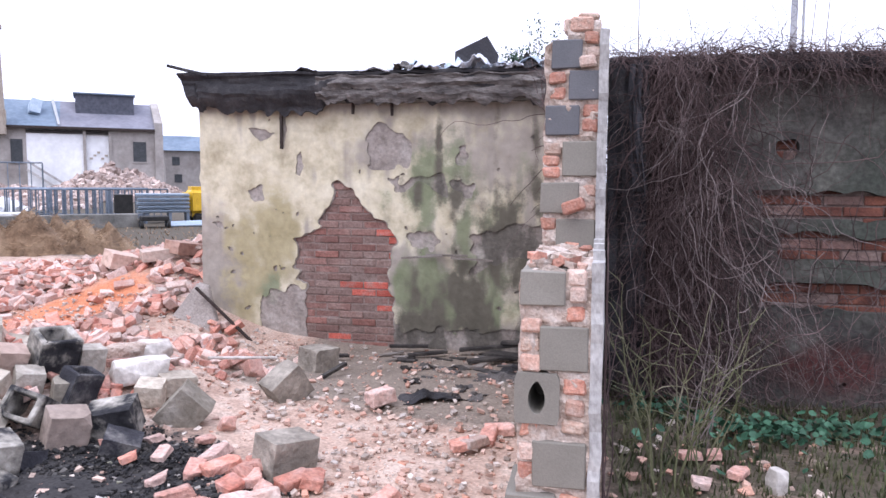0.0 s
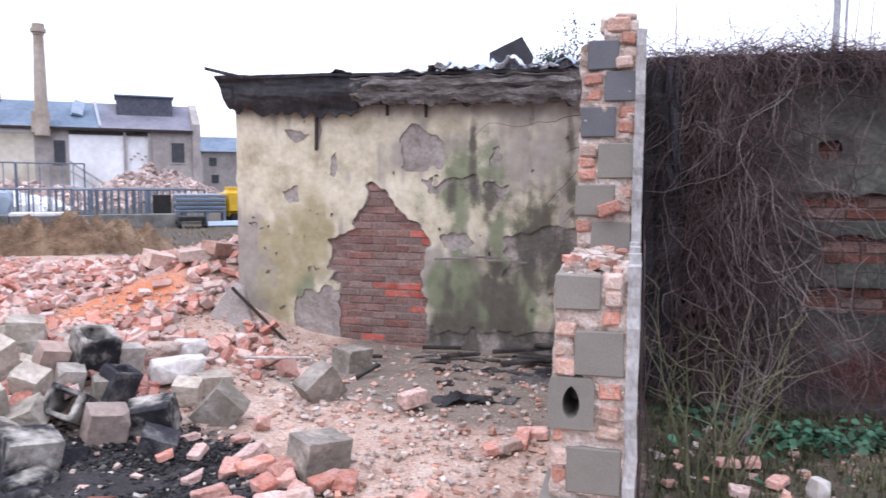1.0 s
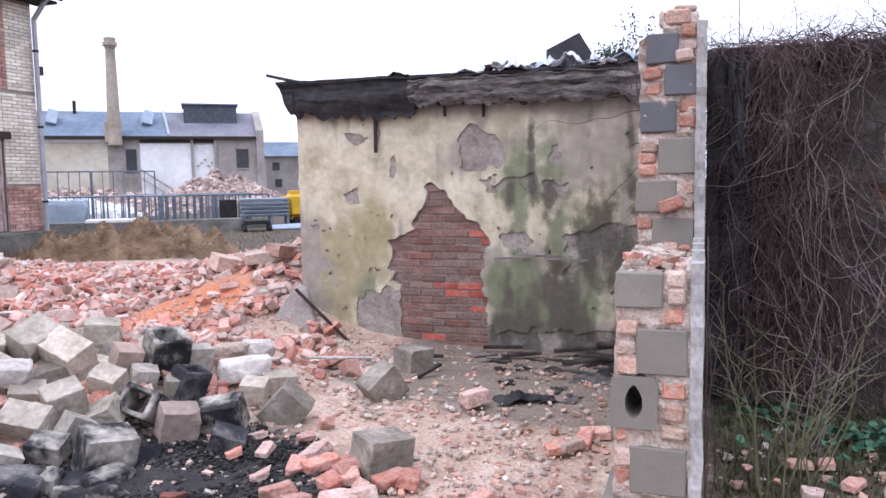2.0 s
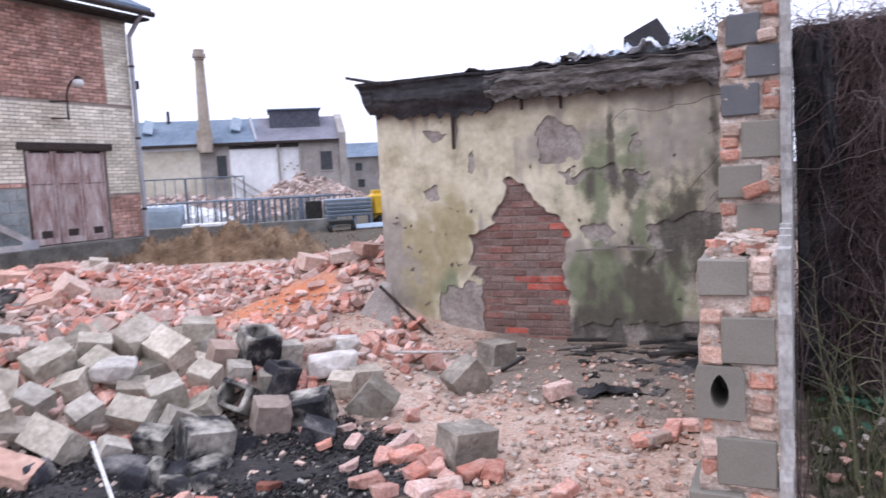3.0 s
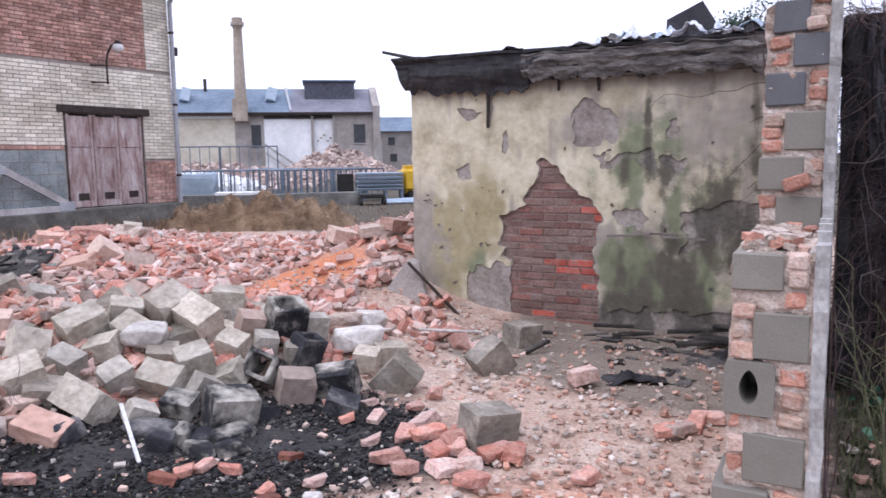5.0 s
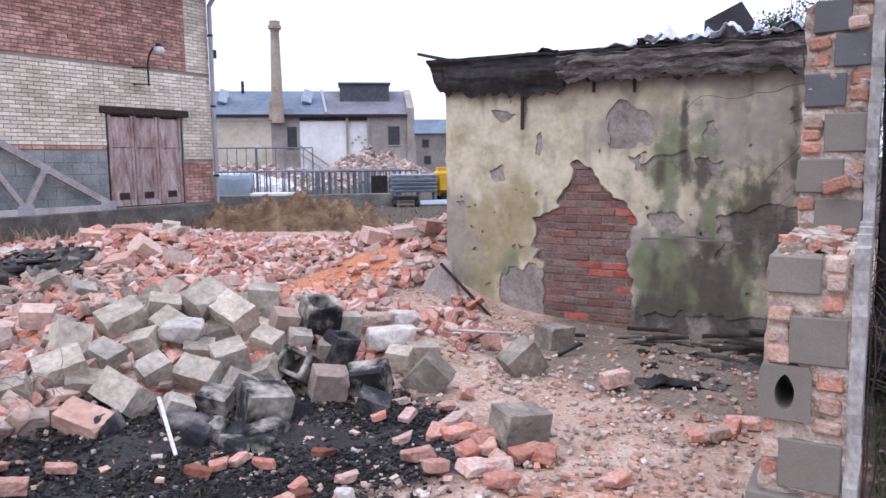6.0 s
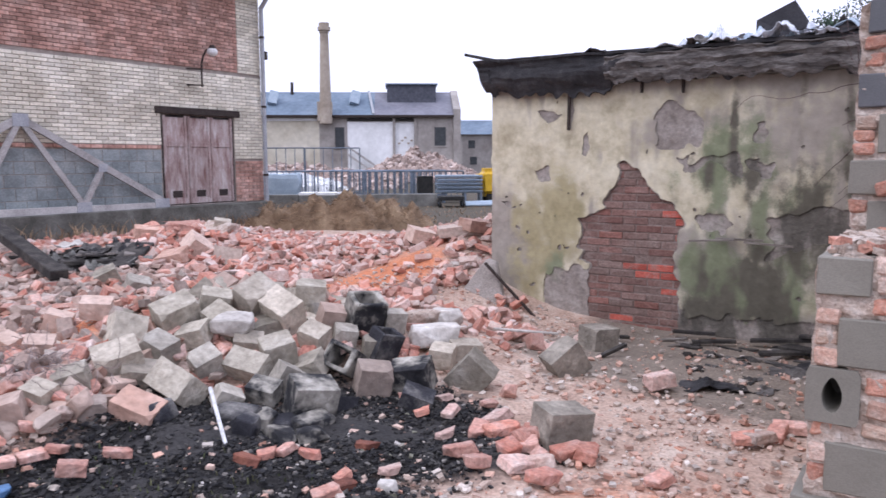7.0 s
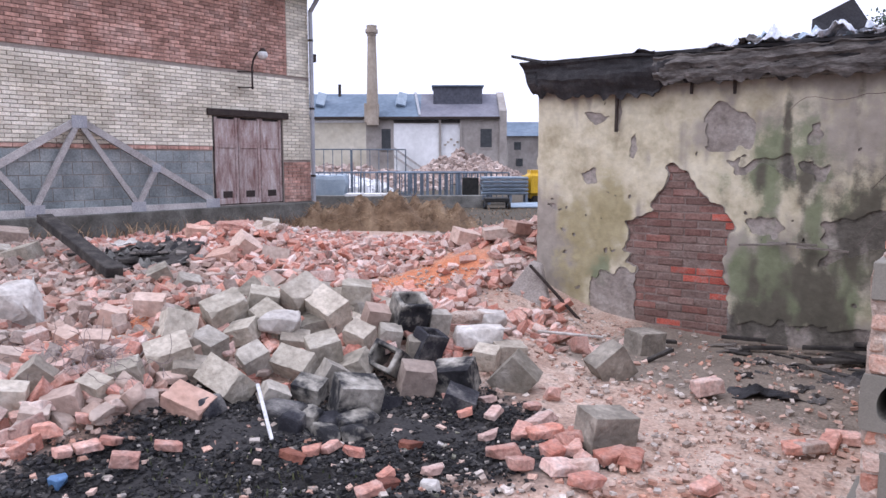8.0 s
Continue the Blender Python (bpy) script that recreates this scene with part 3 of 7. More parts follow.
PLASTER = {
    "yellow": lambda u, z: (0.62 + 0.75 * fbm(u * 2.6, z * 1.6, 40)) * min(1, 1.0 * blob(u, z, -3.55, 0.75, 0.5, 0.65) + 0.55 * blob(u, z, -3.15, 1.0, 0.4, 0.5) + 0.45 * blob(u, z, -3.3, 0.1, 0.4, 0.4)),
    "moss": lambda u, z: (0.6 + 0.8 * fbm(u * 3.2, z * 1.4, 50)) * min(1, 1.15 * blob(u, z, -1.72, 0.85, 0.42, 0.75) + 0.95 * blob(u, z, -1.25, 0.55, 0.5, 0.6) + 0.6 * blob(u, z, -0.7, 0.3, 0.4, 0.4) + 0.4 * blob(u, z, -0.85, 1.6, 0.5, 0.7) + 0.7 * blob(u, z, -3.3, 0.35, 0.25, 0.35) + 0.35 * blob(u, z, -1.5, 1.85, 0.22, 0.5) + 0.75 * blob(u, z, -1.7, 1.2, 0.55, 0.4)),
    "damp": lambda u, z: (0.72 + 0.95 * fbm(u * 4, z * 1.6, 60, 4)) * min(1, 0.65 * blob(u, z, -0.9, 0.35, 0.7, 0.5) + 0.75 * blob(u, z, -1.55, 1.85, 0.05, 0.5) + 0.9 * smooth(0.28, -0.05, z) * smooth(-2.4, -1.8, u) + 0.5 * blob(u, z, -0.6, 0.9, 0.55, 0.6)
                             + 0.35 * max(0, noise.noise(Vector((u * 5.5, z * 0.7, 3)))) + 0.75 * max(0, noise.noise(Vector((u * 7.5, z * 0.45, 13)))) * smooth(-2.7, -1.6, u) + 0.4 * blob(u, z, -1.75, 0.3, 0.25, 0.4) + 0.42 * smooth(-1.9, -0.9, u) * smooth(1.45, 0.85, z) + 0.35 * blob(u, z, -1.2, 1.35, 0.8, 0.35)),
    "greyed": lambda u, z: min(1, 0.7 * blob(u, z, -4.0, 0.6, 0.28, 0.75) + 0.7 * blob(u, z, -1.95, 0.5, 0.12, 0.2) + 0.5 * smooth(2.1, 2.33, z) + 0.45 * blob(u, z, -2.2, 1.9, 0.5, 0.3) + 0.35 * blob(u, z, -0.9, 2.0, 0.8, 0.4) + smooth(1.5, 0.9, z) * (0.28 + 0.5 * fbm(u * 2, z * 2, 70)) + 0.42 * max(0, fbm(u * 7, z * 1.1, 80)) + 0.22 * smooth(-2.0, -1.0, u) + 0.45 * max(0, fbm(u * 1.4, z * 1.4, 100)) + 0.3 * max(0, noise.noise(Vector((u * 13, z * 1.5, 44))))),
}
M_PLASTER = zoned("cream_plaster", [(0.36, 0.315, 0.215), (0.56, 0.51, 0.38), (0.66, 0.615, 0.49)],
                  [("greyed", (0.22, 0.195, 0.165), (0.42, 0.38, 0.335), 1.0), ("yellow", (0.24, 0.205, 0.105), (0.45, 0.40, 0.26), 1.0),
                   ("moss", (0.085, 0.108, 0.052), (0.31, 0.33, 0.225), 1.1), ("damp", (0.06, 0.055, 0.042), (0.165, 0.152, 0.12), 0.9)],
                  scale=3.2, fine=18, bump=0.3, grime=0.14)
M_COAT = zoned("lime_undercoat", [(0.20, 0.17, 0.15), (0.30, 0.265, 0.24), (0.41, 0.375, 0.345)], [("moss", (0.14, 0.155, 0.10), (0.26, 0.265, 0.20), 0.9), ("damp", (0.075, 0.068, 0.058), (0.15, 0.138, 0.12), 0.9)], scale=4, fine=30, bump=0.6, grime=0.25)
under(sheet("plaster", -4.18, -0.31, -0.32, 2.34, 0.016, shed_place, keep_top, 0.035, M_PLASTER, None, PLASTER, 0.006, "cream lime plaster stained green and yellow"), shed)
under(sheet("undercoat", -4.18, -0.31, -0.32, 2.34, 0.022, shed_place, keep_under, 0.018, M_COAT, None, {"damp": PLASTER["damp"], "moss": lambda u, z: 0.6 * PLASTER["moss"](u, z)}, 0.008, "grey-brown lime undercoat"), shed)
shed_wall = under(part("wall", box_bm(-4.09, -0.31, SHED_Y + 0.036, 10.2, -0.35, 2.3), M_SHED_MORTAR), shed)

# roof slab with its felt hanging over the front
under(part("roof_slab", box_bm(-4.16, -0.2, 7.12, 10.3, 2.31, 2.44, 0.01), M_CONCRETE), shed)
fv, ff = [], []
nu, nd = 130, 12
for i in range(nu + 1):
    u = -4.24 + (4.24 - 0.2) * i / nu
    tall = 0.31 if u < -2.7 else 0.24
    sag = 0.035 * fbm(u * 3, 0.2) + (0.05 if -3.75 < u < -2.65 else 0)
    for j in range(nd + 1):
        w = j / nd
        z = 2.62 - tall * w - sag * w - 0.11 * w ** 4 * max(0.0, fbm(u * 6, 3.0, 0.0, 4) + 0.25) + 0.008 * fbm(u * 3, w * 3, 1.0) - 0.018 * smooth(-4.2, -1.5, u)
        y = 7.02 + 0.07 * w ** 1.5 + 0.03 * fbm(u * 1.3, w * 4, 6.0) + 0.028 * math.sin(w * 8 + fbm(u * 0.6, 2) * 2)
        fv.append((u + (0.10 * w * (1 - i / nu) if i < 6 else 0), y, z))
for i in range(nu):
    for j in range(nd):
        a = i * (nd + 1) + j
        ff.append((a, a + nd + 1, a + nd + 2, a + 1))
fascia = data_part("roofing_felt_edge", fv, ff, M_TAR, None, "black bitumen felt drooping over the eave")
fascia.modifiers.new("thick", "SOLIDIFY").thickness = 0.02
under(fascia, shed)
fv, ff = [], []
for i in range(91):
    u = -2.75 + 2.55 * i / 90
    for j in range(9):
        w = j / 8
        crumble = 0.03 * fbm(u * 5, w * 5, 2.0, 4) + (0.02 if w < 0.35 else 0.0)
        fv.append((u, 6.985 + crumble + 0.05 * w + 0.012 * math.sin(w * 14), 2.56 - 0.22 * w - 0.10 * w ** 3 * max(0.0, fbm(u * 6, 7.0, 0.0, 4) + 0.35) + 0.02 * fbm(u * 5, w * 5, 4.0)))
for i in range(90):
    for j in range(8):
        a = i * 9 + j
        ff.append((a, a + 9, a + 10, a + 1))
strip = data_part("weathered_strip", fv, ff, M_EAVE, None, "grey weathered edge under the torn felt")
strip.modifiers.new("thick", "SOLIDIFY").thickness = 0.018
under(strip, shed)
fv, ff = [], []
for i in range(61):
    u = -4.22 + 4.02 * i / 60
    for j in range(25):
        v = 7.0 + 3.3 * j / 24
        fv.append((u, v + 0.02 * fbm(u * 5, v, 1), 2.615 - 0.03 * smooth(-4.2, -1, u) + 0.02 * fbm(u * 2.2, v * 2.2, 8.0)))
for i in range(60):
    for j in range(24):
        a = i * 25 + j
        ff.append((a, a + 25, a + 26, a + 1))
membrane = data_part("roof_membrane", fv, ff, M_TAR, None, "wrinkled bitumen roofing")
membrane.modifiers.new("thick", "SOLIDIFY").thickness = 0.025
under(membrane, shed)
bm = bmesh.new()
add_box(bm, -4.36, -3.9, 6.98, 7.3, 2.595, 2.625, 0.004, 0.006)
bm.transform(Matrix.Translation((-4.0, 7, 2.6)) @ pose(0, 0, 0, 0, 14, 0) @ Matrix.Translation((4.0, -7, -2.6)))
under(part("lifted_flap", bm, M_TAR, None, "felt flap lifted at the corner"), shed)


# ---- the broken wall of blocks and bricks ----
broken_wall = thing("wall_broken", "broken wall end of grey blocks, red bricks and mortar", "wall", kind="structure")
WX0, WX1 = -0.33, -0.02


def rough_core(name, x0, x1, y0, y1, z0, z1, material):
    """A wall's core with a ragged end and top."""
    bm = bmesh.new()
    add_box(bm, x0, x1, y0, y1, z0, z1)
    for axis, a, b in ((2, z0, z1), (0, x0, x1)):
        n = int((b - a) / 0.03)
        for k in range(1, n):
            co, no = [0, 0, 0], [0, 0, 0]
            co[axis], no[axis] = a + (b - a) * k / n, 1
            bmesh.ops.bisect_plane(bm, geom=bm.verts[:] + bm.edges[:] + bm.faces[:], plane_co=co, plane_no=no)
    for k in range(1, 26):
        bmesh.ops.bisect_plane(bm, geom=bm.verts[:] + bm.edges[:] + bm.faces[:], plane_co=(0, y0 + (y1 - y0) * (k / 26) ** 1.5, 0), plane_no=(0, 1, 0))
    for v in bm.verts:
        c = v.co
        if c.y < y0 + 0.01:
            c.y += 0.03 * fbm(c.x * 14, c.z * 14, 4.0)
            if -0.31 < c.x < -0.19 and 0.52 < c.z < 0.73:
                c.y += 0.3
        if c.z > z1 - 0.01:
            c.z += 0.045 * fbm(c.x * 9, c.y * 9, 1.0)
        if c.x < x0 + 0.01:
            c.x += 0.014 * fbm(c.y * 8, c.z * 8, 2.0)
        if c.x > x1 - 0.01:
            c.x += 0.01 * fbm(c.y * 8, c.z * 8, 6.0)
    return part(name, bm, material, broken_wall, "crumbling pinkish mortar core")


rough_core("mortar_core", WX0, WX1, 3.16, 7.2, -0.1, 1.17, M_MORTAR)
rough_core("mortar_core", WX0 + 0.02, WX1, 4.16, 7.2, 1.1, 2.28, M_MORTAR)
# the rendered side that faces the grass
rv, rf = [], []
for i in range(70):
    for j in range(60):
        y, z = 3.14 + 4.0 * i / 69, -0.1 + 2.5 * j / 59
        rv.append((0.0 + 0.008 * fbm(y * 6, z * 6, 3.0), y + 0.02 * fbm(z * 9, 2.0), z))
for i in range(69):
    for j in range(59):
        y, z = 3.14 + 4.0 * i / 69, -0.1 + 2.5 * j / 59
        if z > 2.33 + 0.05 * fbm(y * 3, 1.0) or (y < 4.12 and z > 1.20 + 0.06 * fbm(y * 6, 8)):
            continue
        a = i * 60 + j
        rf.append((a, a + 60, a + 61, a + 1))
side = data_part("side_render", rv, rf, M_RENDER, broken_wall, "grey weathered render on the wall's side")
thick = side.modifiers.new("thick", "SOLIDIFY")
thick.thickness, thick.offset = 0.05, 0.0


def end_block(x0, x1, z0, z1, y, deep=0.36, damp=False, proud=0.0):
    ob = part("block", box_bm(x0, x1, y - proud, y + deep, z0, z1, 0.006, 0.003), M_PIER_BLOCK_DARK if damp else M_PIER_BLOCK, broken_wall)
    return ob


def end_brick(x0, x1, z0, z1, y, turn=0.0, deep=0.10):
    bm = box_bm(-(x1 - x0) / 2, (x1 - x0) / 2, -0.006, deep, -(z1 - z0) / 2 - 0.004, (z1 - z0) / 2 + 0.004, 0.010, 0.007)
    bm.transform(pose(max((x0 + x1) / 2, WX0 + 0.052), y + random.uniform(-0.008, 0.014), (z0 + z1) / 2, random.uniform(-3, 3), turn + random.uniform(-3, 3), random.uniform(-6, 6)))
    return part("brick", bm, M_PIER_BRICK, broken_wall)


# lower part
LY = 3.14
end_block(-0.325, -0.135, 1.025, 1.172, LY)
end_block(-0.238, -0.035, 0.745, 0.940, LY)
end_block(-0.262, -0.035, 0.235, 0.435, LY)
end_block(-0.375, -0.16, -0.02, 0.20, LY - 0.02)
for x0, x1, z0, z1 in ((-0.125, -0.04, 1.12, 1.175), (-0.12, -0.045, 1.045, 1.105), (-0.13, -0.05, 0.965, 1.02), (-0.335, -0.25, 0.91, 0.965), (-0.335, -0.25, 0.825, 0.885), (-0.34, -0.25, 0.745, 0.808),
                       (-0.135, -0.04, 0.645, 0.71), (-0.13, -0.045, 0.56, 0.62), (-0.14, -0.045, 0.475, 0.53), (-0.35, -0.27, 0.46, 0.515), (-0.355, -0.275, 0.355, 0.42), (-0.36, -0.275, 0.255, 0.33), (-0.14, -0.04, 0.14, 0.2), (-0.14, -0.04, 0.04, 0.11)):
    end_brick(x0, x1, z0, z1, LY + 0.012)
# the hollow block: a shell round an arched hole
bm = bmesh.new()
hx0, hx1, hz0, hz1 = -0.342, -0.15, 0.515, 0.735
cx, cz = -0.247, 0.628
rings = []
for y in (LY - 0.005, LY + 0.30):
    ring_o, ring_i = [], []
    for k in range(28):
        a = 2 * math.pi * k / 28
        dx, dz = math.cos(a), math.sin(a)
        s = min((hx1 - cx if dx > 0 else cx - hx0) / max(1e-5, abs(dx)), (hz1 - cz if dz > 0 else cz - hz0) / max(1e-5, abs(dz)))
        ring_o.append(bm.verts.new((cx + dx * s, y, cz + dz * s)))
        ring_i.append(bm.verts.new((cx + dx * 0.036, y, cz - 0.004 + dz * (0.078 if dz > 0 else 0.066) * (1 - 0.25 * abs(dx) * (dz > 0)))))
    rings.append((ring_o, ring_i))
for k in range(28):
    n = (k + 1) % 28
    (o0, i0), (o1, i1) = rings
    bm.faces.new((o0[k], o0[n], i0[n], i0[k]))
    bm.faces.new((i0[k], i0[n], i1[n], i1[k]))
    bm.faces.new((o0[k], o0[n], o1[n], o1[k]))
bm.faces.new(rings[1][1])
part("hollow_block", bm, M_PIER_BLOCK, broken_wall, "broken hollow block with an arched hole")
# upper part
UY = 4.14
for x0, x1, z0, z1, damp in ((-0.275, -0.115, 2.155, 2.31, True), (-0.185, -0.015, 1.99, 2.145, True), (-0.305, -0.12, 1.80, 1.957, True), (-0.21, -0.02, 1.58, 1.765, False), (-0.325, -0.115, 1.375, 1.545, False), (-0.235, -0.025, 1.175, 1.345, False)):
    end_block(x0, x1, z0, z1, UY, damp=damp)
for x0, x1, z0, z1 in ((-0.18, -0.06, 2.36, 2.425), (-0.105, -0.02, 2.29, 2.35), (-0.10, -0.02, 2.21, 2.265), (-0.285, -0.195, 2.08, 2.135), (-0.285, -0.2, 2.0, 2.06), (-0.105, -0.02, 1.90, 1.957), (-0.105, -0.025, 1.82, 1.88),
                       (-0.315, -0.22, 1.70, 1.755), (-0.31, -0.225, 1.635, 1.685), (-0.315, -0.225, 1.575, 1.62), (-0.105, -0.025, 1.475, 1.53), (-0.10, -0.03, 1.40, 1.455), (-0.33, -0.245, 1.29, 1.345), (-0.325, -0.25, 1.20, 1.27)):
    end_brick(x0, x1, z0, z1, UY + 0.012)
end_brick(-0.22, -0.10, 2.36, 2.42, UY + 0.05)
end_brick(-0.14, -0.02, 2.425, 2.45, UY + 0.05)
rough_core("mortar_lump", -0.19, -0.02, 4.17, 4.6, 2.2, 2.40, M_MORTAR)
end_brick(-0.13, -0.04, 2.165, 2.215, UY - 0.03)
end_brick(-0.205, -0.085, 1.385, 1.445, UY - 0.09, turn=-24, deep=0.14)
# crumbs on the step
for k in range(46):
    x, y, s = random.uniform(-0.30, -0.05), random.uniform(3.2, 4.12), random.uniform(0.012, 0.04)
    bm = box_bm(-s, s, -s * 0.8, s * 0.8, -s * 0.5, s * 0.5, 0.0, s * 0.3)
    bm.transform(pose(x, y, 1.185 + s * 0.3, random.uniform(-20, 20), random.uniform(-20, 20), random.uniform(0, 180)))
    part("mortar_crumb", bm, M_MORTAR if k % 3 else M_PIER_BRICK, broken_wall)


# ---- the overgrown wall behind the grass ----
VY = 5.6
garden_wall = thing("wall_overgrown", "dark plastered wall with exposed brick bands coloured for vine shade", "wall", kind="structure")
part("wall_core", box_bm(0.06, 7.5, VY + 0.05, 8.5, -0.1, 2.3), M_OLD_MORTAR, garden_wall)
part("roof_edge", box_bm(0.03, 7.6, VY - 0.12, 8.6, 2.3, 2.42, 0.01), M_TAR, garden_wall, "black roof slab")


def vine_place(u, z, d):
    return (u, VY + 0.05 - d, z)


BANDS = [(1.50, 1.30, 1.05), (1.19, 1.00, 1.22), (0.86, 0.67, 1.10)]


def in_band(u, z):
    a, b = warp(u, z)
    return any(lo < b + 0.03 * fbm(u * 3, 4.0) < hi and a > st + 0.15 * fbm(z * 9, 2.0) for hi, lo, st in BANDS) or (inside(a, b, [(1.16, 1.72), (1.16, 1.86), (1.32, 1.84), (1.33, 1.70)])) \
        or fbm(u * 3.1, z * 3.1, 31.0) > 0.62


M_DARK_PLASTER = zoned("mouldy_plaster", [(0.035, 0.033, 0.032), (0.085, 0.08, 0.073), (0.15, 0.145, 0.128)],
                       [("moss", (0.035, 0.042, 0.033), (0.085, 0.092, 0.078), 0.9), ("rust", (0.08, 0.025, 0.025), (0.12, 0.05, 0.045), 0.9)], scale=3, fine=35, bump=0.4)
sheet("dark_plaster", 0.05, 7.4, -0.1, 2.31, 0.04, vine_place, lambda u, z: not in_band(u, z), 0.085, M_DARK_PLASTER, garden_wall,
      {"moss": lambda u, z: min(1, 0.6 * blob(u, z, 1.7, 1.0, 0.7, 0.6) + 0.5 * blob(u, z, 2.0, 1.7, 0.6, 0.5)), "rust": lambda u, z: 0.8 * blob(u, z, 1.6, 0.25, 0.5, 0.22)}, 0.025, "mouldy dark plaster")

# ---- the brick house with the double door ----
HX = -14.4
house = thing("house", "two-tone brick building with sand-lime and red brick", "house", at=(HX - 4, 7, 0))
HL = Vector(house.location)


def hpart(ob):
    return under(ob, house)


def house_place(u, z, d):
    return (HX - 0.02 + d, u, z)


def in_door(u, z):
    return 10.40 < u < 12.50 and 0.55 < z < 2.66


for y0, y1, z0, z1 in ((2.0, 10.42, 0, 5.72), (12.48, 13.4, 0, 5.72), (10.42, 12.48, 2.62, 5.72), (10.42, 12.48, 0, 0.58)):
    hpart(part("wall", box_bm(HX - 8, HX - 0.02, y0, y1, z0, z1), M_JOINT, None, "mortar-jointed masonry wall"))


def wall_of(name, cells, material, d1, label, j=0.004):
    v, f = [], []
    for a, b, c, d in cells:
        brick_cell(v, f, a, b, c, d, 0.0, d1 + random.uniform(-j, j), house_place, 0.005)
    return hpart(tagged(data_part(name, v, f, material, None, label), kind="stuff"))


for u0, u1, z0 in ((2.2, 10.41, 1.938), (10.42, 12.48, 2.785), (12.49, 13.38, 1.63)):
    wall_of("white_bricks", courses(u0, u1, z0, 3.69, 0.262, 0.066, 0.011, lambda u, z: False), M_WHITE_BRICK, 0.026, "cream sand-lime facing bricks")
wall_of("white_corner_bricks", courses(12.66, 13.38, 3.708, 5.66, 0.262, 0.066, 0.011, lambda u, z: False), M_WHITE_BRICK, 0.026, "cream bricks at the corner")
wall_of("red_bricks", courses(2.2, 12.65, 3.708, 5.66, 0.262, 0.066, 0.011, lambda u, z: False), M_RED_BRICK, 0.024, "red facing bricks", 0.006)
wall_of("red_bricks_low", courses(12.5, 13.38, 0.58, 1.62, 0.262, 0.066, 0.011, lambda u, z: False), M_RED_BRICK, 0.024, "red bricks beside the door", 0.006)
for a, b, c, d in courses(2.2, 10.4, 0.58, 1.84, 0.40, 0.238, 0.012, lambda u, z: False):
    v, f = [], []
    brick_cell(v, f, a, b, c, d, 0.0, 0.010 + random.uniform(-0.003, 0.003), house_place, 0.004)
    hpart(data_part("block", v, f, M_GREY_BLOCK))
wall_of("red_course", courses(2.2, 10.4, 1.848, 1.925, 0.262, 0.072, 0.011, lambda u, z: False), M_RED_BRICK, 0.025, "single red brick course")
hpart(part("lintel", box_bm(HX - 0.1, HX + 0.06, 10.27, 12.63, 2.63, 2.77, 0.006), M_STEEL_DARK, None, "rusty steel lintel"))
hpart(part("plinth", box_bm(HX - 0.1, HX + 0.32, 2.0, 13.5, -0.1, 0.56, 0.02), M_PLINTH, None, "stained dark concrete plinth ledge"))
# eaves and roof
bm = bmesh.new()
for x, z in ((HX + 0.5, 5.86), (HX - 4, 8.0)):
    for y in (1.6, 13.75):
        bm.verts.new((x, y, z))
        bm.verts.new((x, y, z + 0.14))
v = bm.verts
v.ensure_lookup_table()
for q in ((0, 2, 6, 4), (1, 3, 7, 5), (0, 1, 3, 2), (0, 1, 5, 4), (2, 3, 7, 6), (4, 5, 7, 6)):
    bm.faces.new([v[k] for k in q])
hpart(part("roof", bm, M_SLATE, None, "dark sheet roof"))
hpart(part("soffit", box_bm(HX - 0.1, HX + 0.48, 1.7, 13.7, 5.70, 5.76), M_DARK_WOOD, None, "dark boarded soffit"))
hpart(part("gutter", rod_bm((HX + 0.56, 1.6, 5.84), (HX + 0.56, 13.75, 5.84), 0.07), M_STEEL_DARK, None, "dark roof gutter"))
hpart(part("drainpipe", rod_bm((HX + 0.12, 13.36, 0.5), (HX + 0.12, 13.36, 5.35), 0.055, 12), M_PIPE, None, "zinc drainpipe"))
hpart(part("pipe_bend", rod_bm((HX + 0.12, 13.36, 5.33), (HX + 0.54, 13.40, 5.82), 0.055, 12), M_PIPE))
for z in (1.2, 2.9, 4.6):
    hpart(part("pipe_clip", rod_bm((HX + 0.12, 13.36, z), (HX + 0.12, 13.36, z + 0.05), 0.068, 12), M_STEEL_DARK))
hpart(part("bracket_box", box_bm(HX, HX + 0.15, 13.40, 13.52, 4.1, 4.3, 0.01), M_STEEL_DARK, None, "small dark box on the corner"))
# the door: three tall leaves in a frame
door = hpart(part("door", box_bm(HX - 0.12, HX - 0.06, 10.42, 12.48, 0.58, 2.62), M_DARK_WOOD, None, "faded red-brown boarded door of three leaves"))
for k in range(3):
    y0 = 10.48 + 0.655 * k
    for z0, z1 in ((0.66, 1.90), (1.99, 2.56)):
        leaf = part("panel", box_bm(HX - 0.06, HX - 0.035, y0 + 0.05, y0 + 0.58, z0, z1, 0.01), M_DOOR)
        leaf.parent = door
        leaf.matrix_parent_inverse = Matrix.Identity(4)
    for b0, b1, c0, c1 in ((y0, y0 + 0.075, 0.60, 2.60), (y0 + 0.565, y0 + 0.64, 0.60, 2.60), (y0 + 0.076, y0 + 0.564, 1.90, 2.0), (y0 + 0.076, y0 + 0.564, 0.60, 0.72)):
        stile = part("stile", box_bm(HX - 0.06, HX - 0.015, b0, b1, c0, c1, 0.006), M_DOOR)
        stile.parent = door
        stile.matrix_parent_inverse = Matrix.Identity(4)
    vent = part("vent", box_bm(HX - 0.035, HX - 0.022, y0 + 0.2, y0 + 0.45, 0.75, 0.90), M_STEEL_DARK)
    vent.parent = door
    vent.matrix_parent_inverse = Matrix.Identity(4)
